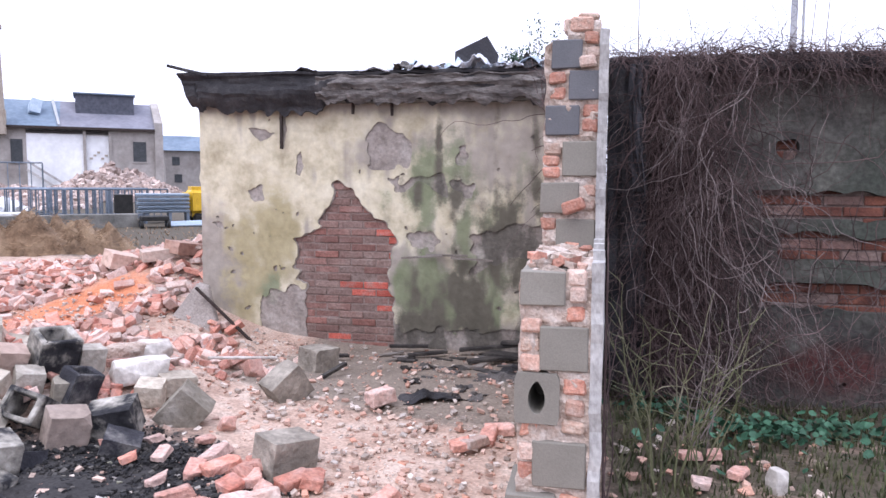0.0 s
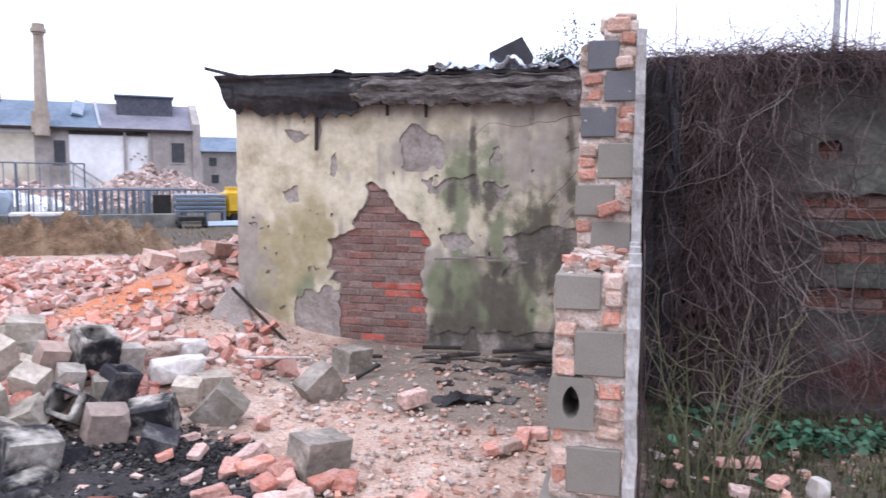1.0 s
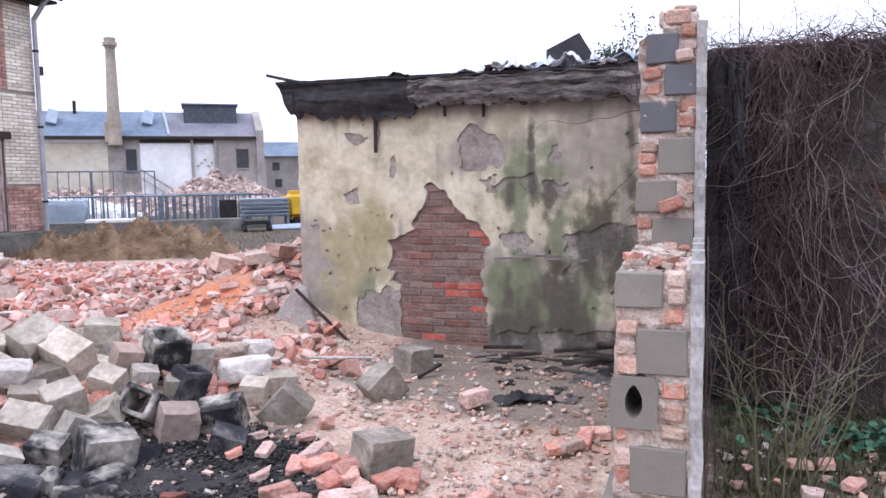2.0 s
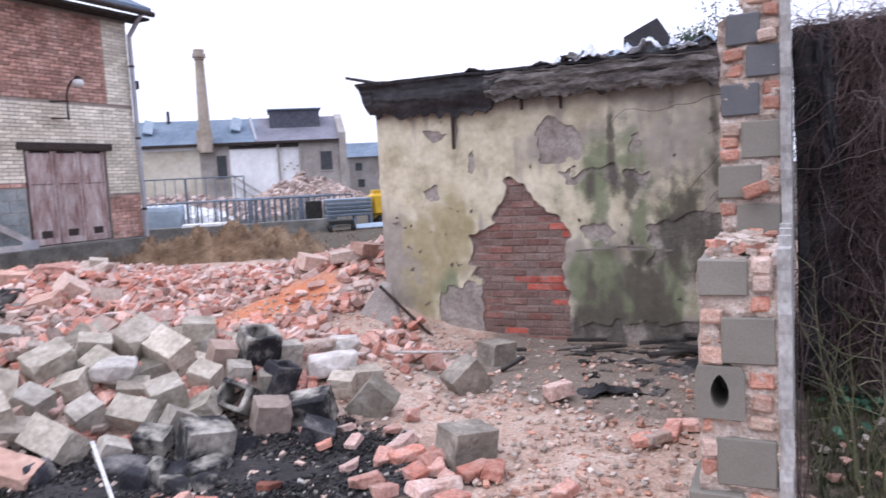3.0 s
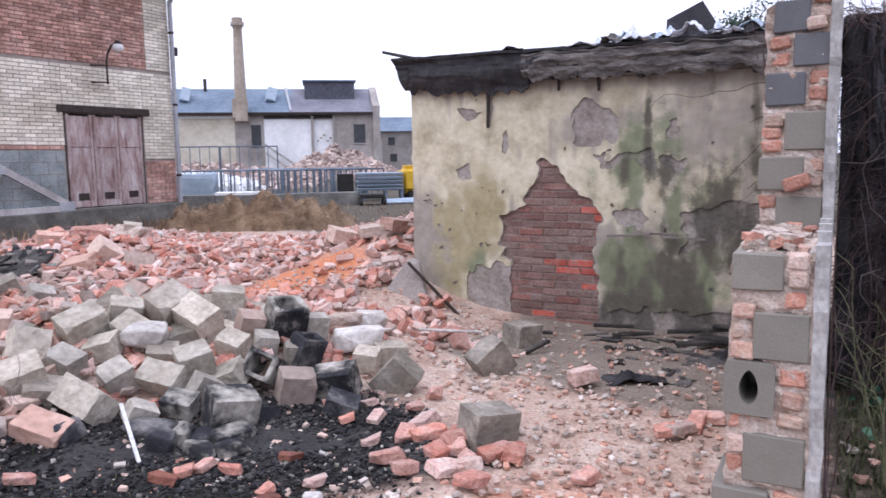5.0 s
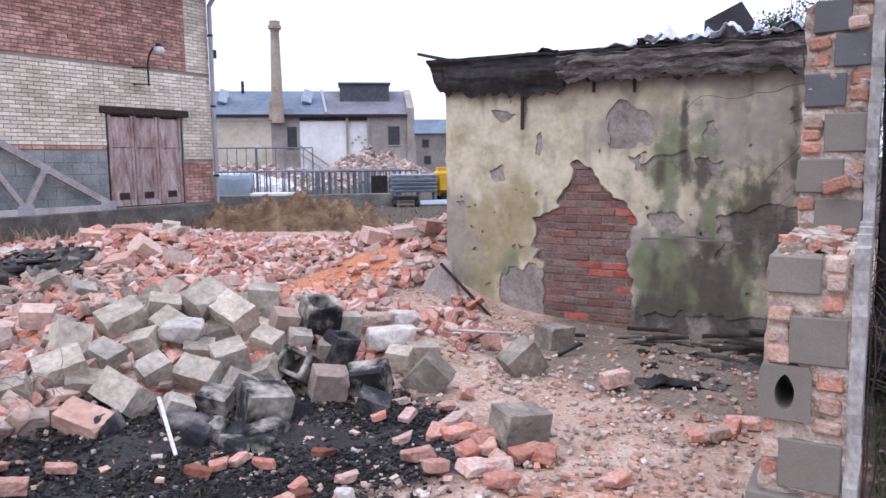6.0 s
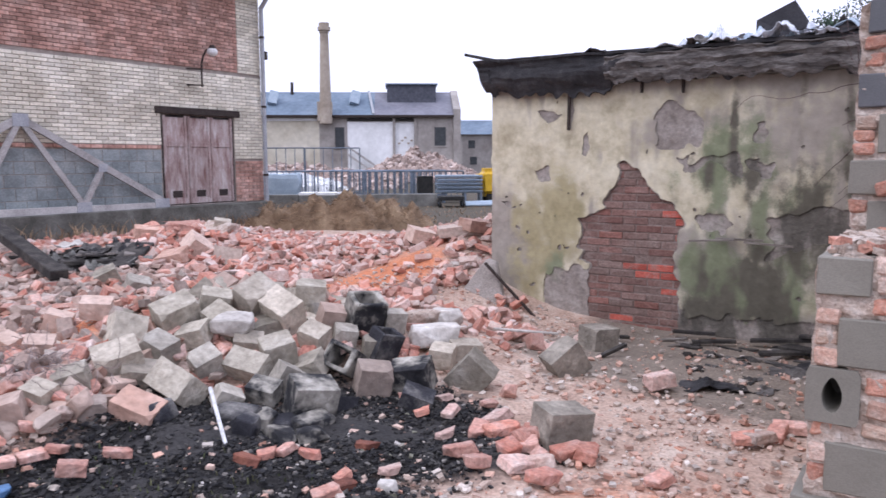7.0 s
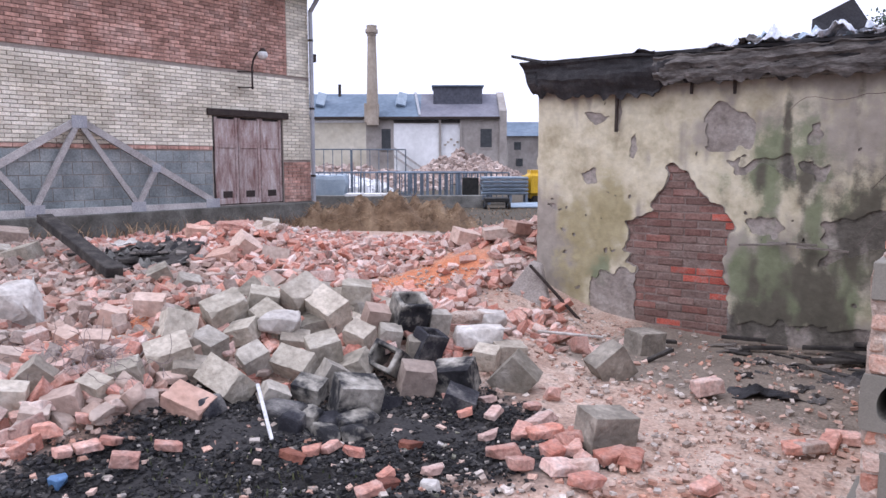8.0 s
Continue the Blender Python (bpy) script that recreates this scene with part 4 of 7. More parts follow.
# wall lamp on its bracket
lamp = thing("wall_lamp", "white globe lamp on a dark bent bracket", "lamp", at=(HX, 11.4, 3.5))
lv, lf = [], []
tube(lv, lf, [Vector(p) for p in ((HX + 0.2, 11.42, 3.26), (HX + 0.2, 11.42, 3.75), (HX + 0.22, 11.45, 3.93), (HX + 0.28, 11.50, 4.08), (HX + 0.36, 11.56, 4.14))], 0.022, 0.022, 6)
under(data_part("bracket", lv, lf, M_STEEL_DARK), lamp)
for z in (3.30, 3.66):
    under(part("arm", beam_bm((HX, 11.15, z), (HX + 0.22, 11.45, z), 0.03, 0.03), M_STEEL_DARK), lamp)
bm = bmesh.new()
bmesh.ops.create_uvsphere(bm, u_segments=14, v_segments=9, radius=0.12)
bm.transform(Matrix.Translation((HX + 0.40, 11.58, 4.05)) @ Matrix.Diagonal((1, 1, 0.85, 1)))
under(part("globe", bm, M_WHITE, None, "white glass globe"), lamp)
bm = bmesh.new()
bmesh.ops.create_cone(bm, cap_ends=True, segments=12, radius1=0.09, radius2=0.05, depth=0.08)
bm.transform(Matrix.Translation((HX + 0.40, 11.58, 4.16)))
under(part("lamp_cap", bm, M_STEEL_DARK), lamp)
# the roof truss leaning on the wall
truss = thing("roof_truss", "grey timber roof truss leaning against the wall", "roof truss", at=(HX + 0.2, 7.3, 0.56))
TX = HX + 0.17


def member(name, a, b, w=0.135):
    under(part(name, beam_bm((TX + 0.05 - 0.04 * a[1], *a), (TX + 0.05 - 0.04 * b[1], *b), 0.07, w), M_TRUSS), truss)


member("bottom_chord", (4.2, 0.64), (10.35, 0.60), 0.15)
member("rafter", (7.29, 2.38), (10.30, 0.66))
member("rafter", (7.29, 2.38), (4.28, 0.66))
for a, b in (((7.26, 2.30), (6.36, 0.72)), ((7.32, 2.30), (8.40, 0.70)), ((8.86, 1.42), (8.42, 0.70)), ((5.74, 1.42), (6.30, 0.72))):
    member("strut", a, b, 0.105)
for y, z, w, h in ((7.29, 2.34, 0.30, 0.24), (6.34, 0.68, 0.36, 0.2), (8.40, 0.66, 0.32, 0.2), (10.2, 0.66, 0.36, 0.2), (8.86, 1.44, 0.2, 0.16)):
    under(part("gusset_plate", box_bm(TX + 0.088 - 0.04 * z, TX + 0.096 - 0.04 * z, y - w / 2, y + w / 2, z - h / 2, z + h / 2, 0.003), M_PIPE), truss)

# ---- the far side of the yard, laid out along a line turned 37.1 degrees ----
FAR = pose(0, 0, 0, 0, 0, 37.1)


def far_thing(name, label, category, l, d, z=0.0, group="", turn=0.0):
    ob = thing(name, label, category, group)
    ob.matrix_world = FAR @ pose(l, d, z, 0, 0, turn)
    return ob


M_MONITOR = mat("monitor_boards", [(0.07, 0.075, 0.095), (0.10, 0.105, 0.13)], 1, 0.8, 0.1, 4)
# factory with slate roofs, a chimney and a roof monitor
factory = far_thing("factory", "old factory with slate roofs and patchy white walls", "factory", -5, 68)


def fbox(name, x0, x1, y0, y1, z0, z1, material, label="", parent=None):
    return part(name, box_bm(x0 + 5, x1 + 5, y0, y1, z0, z1), material, parent or factory, label)


fbox("wall", -18, -6.9, 0, 8, 0, 5.55, M_FACT_CREAM, "cream limewashed wall")
fbox("wall", -6.9, -4.4, -0.02, 8, 0, 5.55, M_FACT_GREY, "patched grey wall")
fbox("wall", -4.4, -0.3, -0.04, 8, 0, 5.45, M_FACT_WHITE, "white limewashed wall")
fbox("wall", -0.3, 1.6, 0.1, 8, 0, 5.45, M_FACT_WHITE, "white wall in a frame")
fbox("wall", 1.6, 5.7, -0.06, 8, 0, 5.5, M_FACT_GREY, "grey-brown wall")
for a, b in ((-18, -2.0), (-2.0, 5.1)):
    bm = bmesh.new()
    q = [bm.verts.new(p) for p in ((a + 5, -0.45, 5.62), (b + 5, -0.45, 5.62), (b + 5, 4.0, 8.05), (a + 5, 4.0, 8.05), (b + 5, 8.4, 5.62), (a + 5, 8.4, 5.62))]
    for f in ((0, 1, 2, 3), (3, 2, 4, 5), (0, 3, 5), (1, 4, 2), (0, 5, 4, 1)):
        bm.faces.new([q[k] for k in f])
    part("roof", bm, M_SLATE if b < 0 else M_SLATE_RED, factory, "blue-grey slate roof" if b < 0 else "aged dark roof")
bm = bmesh.new()
q = [bm.verts.new(p) for p in ((10.1, -0.3, 0), (10.75, -0.3, 0), (10.75, -0.3, 6.2), (10.1, -0.3, 6.2), (10.1, 4, 8.2), (10.75, 4, 8.2), (10.1, 8.3, 6.2), (10.75, 8.3, 6.2), (10.1, 8.3, 0), (10.75, 8.3, 0))]
for f in ((0, 1, 2, 3), (3, 2, 5, 4), (4, 5, 7, 6), (1, 9, 7, 5, 2), (0, 3, 4, 6, 8), (6, 7, 9, 8), (0, 8, 9, 1)):
    bm.faces.new([q[k] for k in f])
part("gable_wall", bm, M_FACT_GREY, factory, "gable wall with a sloping parapet")
fbox("gutter", -18, 5.1, -0.55, -0.42, 5.45, 5.66, M_STEEL_DARK, "dark gutter")
fbox("white_board", -13, -6.9, -0.12, -0.02, 5.15, 5.42, M_WHITE, "white fascia board")
bm = bmesh.new()
q = [bm.verts.new(p) for p in ((2.85, -0.3, 5.75), (3.05, -0.3, 5.75), (2.55, 4.0, 8.12), (2.30, 4.0, 8.12), (2.85, -0.3, 5.86), (3.05, -0.3, 5.86), (2.55, 4.0, 8.2), (2.30, 4.0, 8.2))]
for f in ((0, 1, 2, 3), (4, 5, 6, 7), (0, 1, 5, 4), (1, 2, 6, 5), (2, 3, 7, 6), (3, 0, 4, 7)):
    bm.faces.new([q[k] for k in f])
part("roof_seam", bm, M_PIPE, factory, "pale seam strip on the roof")
mon = fbox("roof_monitor", -0.85, 3.65, 2.0, 6.0, 6.4, 8.55, M_MONITOR, "dark roof monitor")
fbox("monitor_lid", -1.0, 3.8, 1.8, 6.2, 8.55, 8.66, M_SLATE, "", mon).parent = mon
for k in range(9):
    fbox("monitor_slat", -0.75 + 0.49 * k, -0.6 + 0.49 * k, 1.97, 2.0, 6.6, 8.45, M_MONITOR, "", mon)
for lx in (-11.3, -3.9):
    bm = box_bm(lx + 4.6, lx + 5.4, 1.2, 2.6, 6.55, 7.75)
    bm.transform(Matrix.Translation((lx + 5, 2, 7)) @ pose(0, 0, 0, -20, 14, 10) @ Matrix.Translation((-lx - 5, -2, -7)))
    part("roof_hatch", bm, M_STEEL_BLUE, factory, "open pale roof hatch")
part("vent_pipe", rod_bm((-4.7, 3.6, 7.6), (-4.7, 3.6, 8.9), 0.14), M_STEEL_DARK, factory)
for x0, x1, z0, z1 in ((-5.5, -4.68, 2.8, 4.6), (3.4, 4.42, 2.95, 4.6), (-12.9, -12.1, 3.0, 4.6)):
    win = fbox("window", x0, x1, -0.09, 0.05, z0, z1, M_GLASS_DARK, "dark empty window")
    fbox("window_frame", x0 - 0.1, x1 + 0.1, -0.12, -0.07, z1, z1 + 0.16, M_FACT_GREY, "", win)
    fbox("sill", x0 - 0.1, x1 + 0.1, -0.14, -0.07, z0 - 0.12, z0, M_FACT_GREY, "", win)
for x in (-0.35, 1.55):
    fbox("pilaster", x, x + 0.22, -0.2, 0.0, 0, 5.4, M_FACT_GREY)
fbox("beam", -4.4, 1.6, -0.18, -0.02, 5.12, 5.4, M_DARK_WOOD, "dark beam")
for k in range(5):
    fbox("brick_ghost", 0.1 + 0.28 * k, 0.32 + 0.28 * k, 0.04, 0.1, 3.1 + 0.25 * (k % 3), 3.25 + 0.25 * (k % 3), M_CHIMNEY)
bm = rod_bm((-1.24, -0.6, 4.9), (-1.24, -0.6, 13.1), 0.56, 20, 0.36)
chimney = part("chimney", bm, M_CHIMNEY, factory, "tapering round brick chimney")
part("chimney_cap", rod_bm((-1.24, -0.6, 12.7), (-1.24, -0.6, 13.55), 0.42, 20, 0.46), M_CHIMNEY, chimney)
part("chimney_lip", rod_bm((-1.24, -0.6, 12.9), (-1.24, -0.6, 13.2), 0.56, 20, 0.56), M_CHIMNEY, chimney)
fbox("chimney_base", -6.95, -5.7, -0.9, 0.1, 5.15, 6.8, M_CHIMNEY, "square chimney base")
part("stair_rail", beam_bm((0.6, -0.5, 2.9), (3.3, -0.5, 1.0), 0.12, 0.18), M_TRUSS, factory, "outside stair rail")
part("stair_rail", beam_bm((0.6, -0.5, 2.2), (3.3, -0.5, 0.3), 0.12, 0.18), M_TRUSS, factory)
annex = far_thing("annex_building", "smaller brick building with a slate roof", "building", 8, 78)
part("wall", box_bm(-1.2, 4, 0, 6, 0, 4.4), M_FACT_GREY, annex, "stained brick wall")
bm = bmesh.new()
q = [bm.verts.new(p) for p in ((-1.6, -0.4, 4.3), (4.5, -0.4, 4.3), (4.5, 3, 5.9), (-1.6, 3, 5.9), (4.5, 6.4, 4.3), (-1.6, 6.4, 4.3))]
for f in ((0, 1, 2, 3), (3, 2, 4, 5), (0, 3, 5), (1, 4, 2)):
    bm.faces.new([q[k] for k in f])
part("roof", bm, M_SLATE, annex, "blue-grey roof")
for x0, z0 in ((-0.6, 2.9), (-0.4, 1.2)):
    part("window", box_bm(x0, x0 + 0.7, -0.06, 0.02, z0, z0 + 0.8), M_GLASS_DARK, annex, "dark window hole")

# rubble heaps by the factory: countless broken bricks
def heap_stuff(name, label, l0, d0, sx, sy, top, n, material, size=(0.12, 0.4)):
    v, f = [], []
    for _ in range(n):
        r, a = math.sqrt(random.random()), random.uniform(0, 2 * math.pi)
        x, y = r * math.cos(a) * sx, r * math.sin(a) * sy
        z = top * max(0, 1 - r) ** 0.8 * (0.85 + 0.3 * fbm(x * 0.8, y * 0.8, 2)) * random.uniform(0.75, 1.0)
        s = random.uniform(*size)
        m = FAR @ pose(l0 + x, d0 + y, z, random.uniform(0, 360), random.uniform(0, 360), random.uniform(0, 360))
        k = len(v)
        for px, py, pz in ((-1, -.5, -.4), (1, -.5, -.4), (1, .5, -.4), (-1, .5, -.4), (-1, -.5, .4), (1, -.5, .4), (1, .5, .4), (-1, .5, .4)):
            v.append(m @ Vector((px * s * random.uniform(.5, 1), py * s, pz * s)))
        for q in ((0, 3, 2, 1), (4, 5, 6, 7), (0, 1, 5, 4), (1, 2, 6, 5), (2, 3, 7, 6), (3, 0, 4, 7)):
            f.append(tuple(k + c for c in q))
    return tagged(data_part(name, v, f, material), label, "rubble", kind="stuff")


heap_stuff("rubble_heap", "far heap of broken brick rubble by the factory", 1.6, 58, 5.0, 4.5, 2.7, 2600, M_FACT_RUBBLE)
heap_stuff("rubble_heap", "long low heap of rubble along the factory", -8.5, 57, 10.0, 3.5, 1.5, 2200, M_FACT_RUBBLE)
heap_stuff("rubble_heap", "low rubble and boards behind the racks", -5.5, 44, 6.0, 3.0, 0.7, 1000, M_FACT_RUBBLE, (0.1, 0.3))

heap_stuff("rubble_heap", "pale plaster sheets and debris behind the racks", -6.2, 41, 3.2, 1.6, 0.9, 420, M_FACT_WHITE, (0.15, 0.5))

# low concrete wall along the yard's far edge
kerb = far_thing("wall_low", "low grey concrete kerb wall", "wall", -6, 26)
tagged(kerb, kind="structure")
for k in range(6):
    part("kerb_block", box_bm(-7 + 2.4 * k, -4.62 + 2.4 * k, 0, 0.3, -0.1, 0.40 + 0.02 * (k % 2), 0.02), M_CONCRETE, kerb)

# steel racks
def rack_bars(rack, w, h, bars, material=M_STEEL):
    for z in (0.08, h):
        part("rail", rod_bm((-w / 2, 0, z), (w / 2, 0, z), 0.03, 6), material, rack)
    for k in range(bars):
        x = -w / 2 + w * k / (bars - 1)
        part("bar", rod_bm((x, 0, 0.0), (x, 0, h), 0.022 if 0 < k < bars - 1 else 0.035, 6), material, rack)


rack_base = far_thing("steel_rack", "grey steel barrier rack standing behind the low wall", "steel rack", -4.4, 31, group="steel racks")
rack_bars(rack_base, 2.0, 1.15, 9)
for l, d, turn in ((-2.3, 31.5, 4), (-0.4, 31, -6), (0.9, 32, 10), (-1.4, 33, 12), (1.7, 30.5, 0), (-0.9, 30.2, 3), (0.4, 30, -4), (-3.4, 32.5, 8), (1.2, 33.5, -8), (-2.0, 34.5, 2), (0.1, 34, 6)):
    copy_thing(rack_base, FAR @ pose(l, d, 0, 0, 0, turn))
tall_rack = far_thing("tall_scaffold", "tall galvanised scaffold frame", "scaffold", -5.7, 36, group="scaffold frames")
rack_bars(tall_rack, 2.6, 2.2, 7)
copy_thing(tall_rack, FAR @ pose(-3.1, 36.5, 0, 0, 0, 5))
tank = far_thing("wrapped_pallet", "blue-grey wrapped bundle on a pallet", "bundle", -4.8, 30)
bm = box_bm(-0.95, 0.85, 0, 1.2, 0.15, 1.05)
bmesh.ops.subdivide_edges(bm, edges=bm.edges[:], cuts=5, use_grid_fill=True)
for v in bm.verts:
    v.co += Vector((fbm(v.co.x * 2, v.co.z * 2, 1), fbm(v.co.y * 2, v.co.z * 2, 4), fbm(v.co.x * 2, v.co.y * 2, 7))) * 0.09
part("wrap", bm, M_STEEL_BLUE, tank, "blue-grey film wrap")
for k in range(3):
    part("pallet_runner", box_bm(-0.9 + 0.75 * k, -0.75 + 0.75 * k, 0, 1.2, -0.02, 0.16), M_OLD_WOOD, tank)
slab_base = far_thing("white_panel_stack", "low stack of white panels", "panels", -2.9, 29)
for k in range(3):
    part("panel", box_bm(-0.9, 0.8, -0.1 * (k % 2), 1.1, -0.02 + 0.13 * k, 0.1 + 0.13 * k, 0.01), M_WHITE, slab_base)

# stack of scaffold planks on a cart, and a yellow machine beside the shed
stack = far_thing("scaffold_stack", "stack of pale blue-grey scaffold decks", "scaffold", 2.2, 28)
for k in range(5):
    part("deck", box_bm(-0.75 + 0.04 * (k % 2), 1.0, 0, 0.8, 0.36 + 0.14 * k, 0.47 + 0.14 * k, 0.012), M_STEEL_BLUE, stack)
    part("deck", box_bm(-0.72, 1.02, -0.09, -0.03, 0.40 + 0.14 * k, 0.43 + 0.14 * k), M_STEEL, stack)
part("end_frame", box_bm(-1.45, -0.85, 0, 0.8, 0.36, 1.0, 0.02), M_RUBBER, stack, "dark end crate")
for x in (-0.5, 0.3, 0.9):
    part("bearer", box_bm(x, x + 0.1, 0, 0.8, -0.02, 0.36), M_STEEL, stack)
cart = far_thing("trailer", "small dark flat trailer", "trailer", 1.85, 25.2)
part("bed", box_bm(-0.42, 0.42, 0, 0.9, 0.22, 0.36, 0.02), M_RUBBER, cart)
for x in (-0.40, 0.40):
    for y in (0.05, 0.85):
        wheel = part("wheel", rod_bm((x - 0.05, y, 0.1), (x + 0.05, y, 0.1), 0.13, 14), M_RUBBER, cart)
        part("rim", rod_bm((x - 0.055, y, 0.1), (x + 0.055, y, 0.1), 0.06, 10), M_STEEL, wheel)
bars_base = far_thing("pipe_bundle", "pale steel pipes lying on the ground", "pipes", 2.6, 25.5)
for k in range(6):
    part("pipe", rod_bm((-0.35, 0.12 * k, 0.05 + 0.03 * (k % 3)), (1.6, 0.12 * k + 0.3, 0.05 + 0.02 * k), 0.04, 8), M_STEEL_BLUE, bars_base)
machine = far_thing("yellow_machine", "yellow construction machine parked behind the shed", "construction machine", 4.05, 28)
bm = box_bm(-0.95, 1.2, 0, 1.6, 0.2, 1.28)
bmesh.ops.bevel(bm, geom=bm.edges[:], offset=0.22, segments=3, affect="EDGES")
part("body", bm, M_YELLOW, machine, "yellow painted body")
part("vent_panel", box_bm(-0.35, 0.6, -0.012, 0.05, 0.55, 0.95), M_RUBBER, machine)
for y in (0.2, 1.3):
    part("track", box_bm(-0.7, 1.3, y - 0.15, y + 0.15, -0.03, 0.32, 0.08), M_RUBBER, machine)

# dead grass heap in front of the low wall
straw_v, straw_f = [], []
nxh, nyh = 70, 34
hay = []
for i in range(nxh):
    for j in range(nyh):
        x, y = -2.3 + 4.6 * i / (nxh - 1), -1.3 + 2.6 * j / (nyh - 1)
        e = max(0.0, 1 - (x / 2.25) ** 2 - (y / 1.25) ** 2)
        z = 0.78 * e ** 0.5 * (0.75 + 0.75 * fbm(x * 1.9, y * 1.9, 3)) + 0.17 * fbm(x * 5, y * 5, 1, 4) * (e > 0)
        hay.append((x, y, z - 0.03))
hay_f = [(i * nyh + j, (i + 1) * nyh + j, (i + 1) * nyh + j + 1, i * nyh + j + 1) for i in range(nxh - 1) for j in range(nyh - 1)]
hay_ob = far_thing("dead_grass_heap", "heap of brown dead grass and straw", "straw heap", -1.35, 17.6)
part_ob = data_part("mound", hay, hay_f, M_STRAW, hay_ob, "matted brown straw")
part_ob.data.polygons.foreach_set("use_smooth", [True] * len(hay_f))
for _ in range(3200):
    x, y, z = hay[random.randrange(len(hay))]
    if z < 0.04:
        continue
    a, s = random.uniform(0, 6.28), random.uniform(0.08, 0.2)
    p = Vector((x, y, z - 0.01))
    tube(straw_v, straw_f, [p, p + Vector((math.cos(a) * s, math.sin(a) * s, random.uniform(0.0, 0.1)))], 0.006, 0.003, 3)
tagged(data_part("straw", straw_v, straw_f, M_STRAW, hay_ob, "loose dry stalks"), kind="stuff")


# ---- brush: blades, weeds, vines ----
def blades(name, label, spots, material, n, tall, lean=0.4, wide=0.006):
    v, f = [], []
    for _ in range(n):
        x, y = spots()
        z = height(x, y) - 0.02
        a, h = random.uniform(0, 6.28), random.uniform(0.4, 1.0) * tall
        d = Vector((math.cos(a), math.sin(a), 0))
        s = d.cross(Vector((0, 0, 1))) * wide
        k = len(v)
        b = Vector((x, y, z))
        mid, tip = b + d * h * lean * 0.3 + Vector((0, 0, h * 0.6)), b + d * h * lean + Vector((0, 0, h))
        v += [b - s, b + s, mid + s * 0.7, mid - s * 0.7, tip]
        f += [(k, k + 1, k + 2, k + 3), (k + 3, k + 2, k + 4)]
    return tagged(data_part(name, v, f, material), label, "grass", kind="stuff")


blades("grass", "rough short grass beside the broken wall", lambda: (random.uniform(0.1, 3.6), random.uniform(2.6, 5.5)), M_GRASS, 9000, 0.09)
blades("weeds", "dry brown weeds along the plinth", lambda: (random.uniform(-14.0, -13.0), random.uniform(4, 15)), M_STRAW, 420, 0.4, 0.7, 0.012)
blades("weeds", "dry weeds in front of the low wall", lambda: (FAR @ Vector((random.uniform(-5, 3.4), random.uniform(17, 25.5), 0))).to_tuple()[:2], M_STRAW, 700, 0.10, 1.2, 0.016)
blades("green_weeds", "small green weeds on the ash", lambda: (random.gauss(-2.55, 0.5), random.gauss(1.9, 0.3)), M_GRASS, 500, 0.05)

ivy_v, ivy_f = [], []
for cx, cy, n, sx, sy in ((1.0, 4.75, 200, 0.2, 0.12), (1.5, 4.9, 110, 0.15, 0.12), (0.33, 5.2, 60, 0.12, 0.08), (0.7, 5.0, 60, 0.2, 0.12), (2.2, 4.7, 160, 0.4, 0.25), (1.0, 4.3, 40, 0.5, 0.2)):
    for _ in range(n):
        x, y = random.gauss(cx, sx), random.gauss(cy, sy)
        z, s = random.uniform(0.0, 0.10), random.uniform(0.014, 0.032)
        m = pose(x, y, z, random.uniform(-45, 45), random.uniform(-45, 45), random.uniform(0, 360))
        k = len(ivy_v)
        for px, py in ((-0.1, -1), (0.9, -0.6), (1, 0.3), (0, 1.1), (-1, 0.3), (-0.9, -0.6)):
            ivy_v.append(m @ Vector((px * s, py * s, 0.15 * s * abs(px))))
        ivy_f.append(tuple(range(k, k + 6)))
tagged(data_part("ground_ivy", ivy_v, ivy_f, M_IVY), "low patch of green ivy leaves on the grass", "ivy", kind="stuff")


def wander(p, d, n, step, turn, pull=(0, 0, 0), keep_y=None):
    pts, d = [p.copy()], d.normalized()
    for _ in range(n):
        d = (d + Vector((random.gauss(0, turn), random.gauss(0, turn * 0.5), random.gauss(0, turn))) + Vector(pull)).normalized()
        p = p + d * step
        if keep_y and not keep_y[0] < p.y < keep_y[1]:
            p.y = min(max(p.y, keep_y[0]), keep_y[1])
        if p.z < 0.02:
            break
        pts.append(p.copy())
    return pts


def vines(name, label, n, material, xs, z0, r, length, turn, pull, ys=(VY - 0.32, VY - 0.06)):
    v, f = [], []
    for _ in range(n):
        p = Vector((xs(), random.uniform(*ys), z0()))
        pts = wander(p, Vector((random.uniform(-0.5, 0.5), 0, -1)), int(length * random.uniform(0.5, 1.3)), 0.06, turn, pull, (ys[0] - 0.06, VY - 0.03))
        if len(pts) > 3:
            rr = random.uniform(*r)
            tube(v, f, pts, rr, rr * 0.5, 4)
    return tagged(data_part(name, v, f, material), label, "vine", kind="stuff")


def main_x():
    return min(3.4, 0.36 + abs(random.gauss(0, 0.27))) if random.random() < 0.88 else random.uniform(0.36, 3.6)


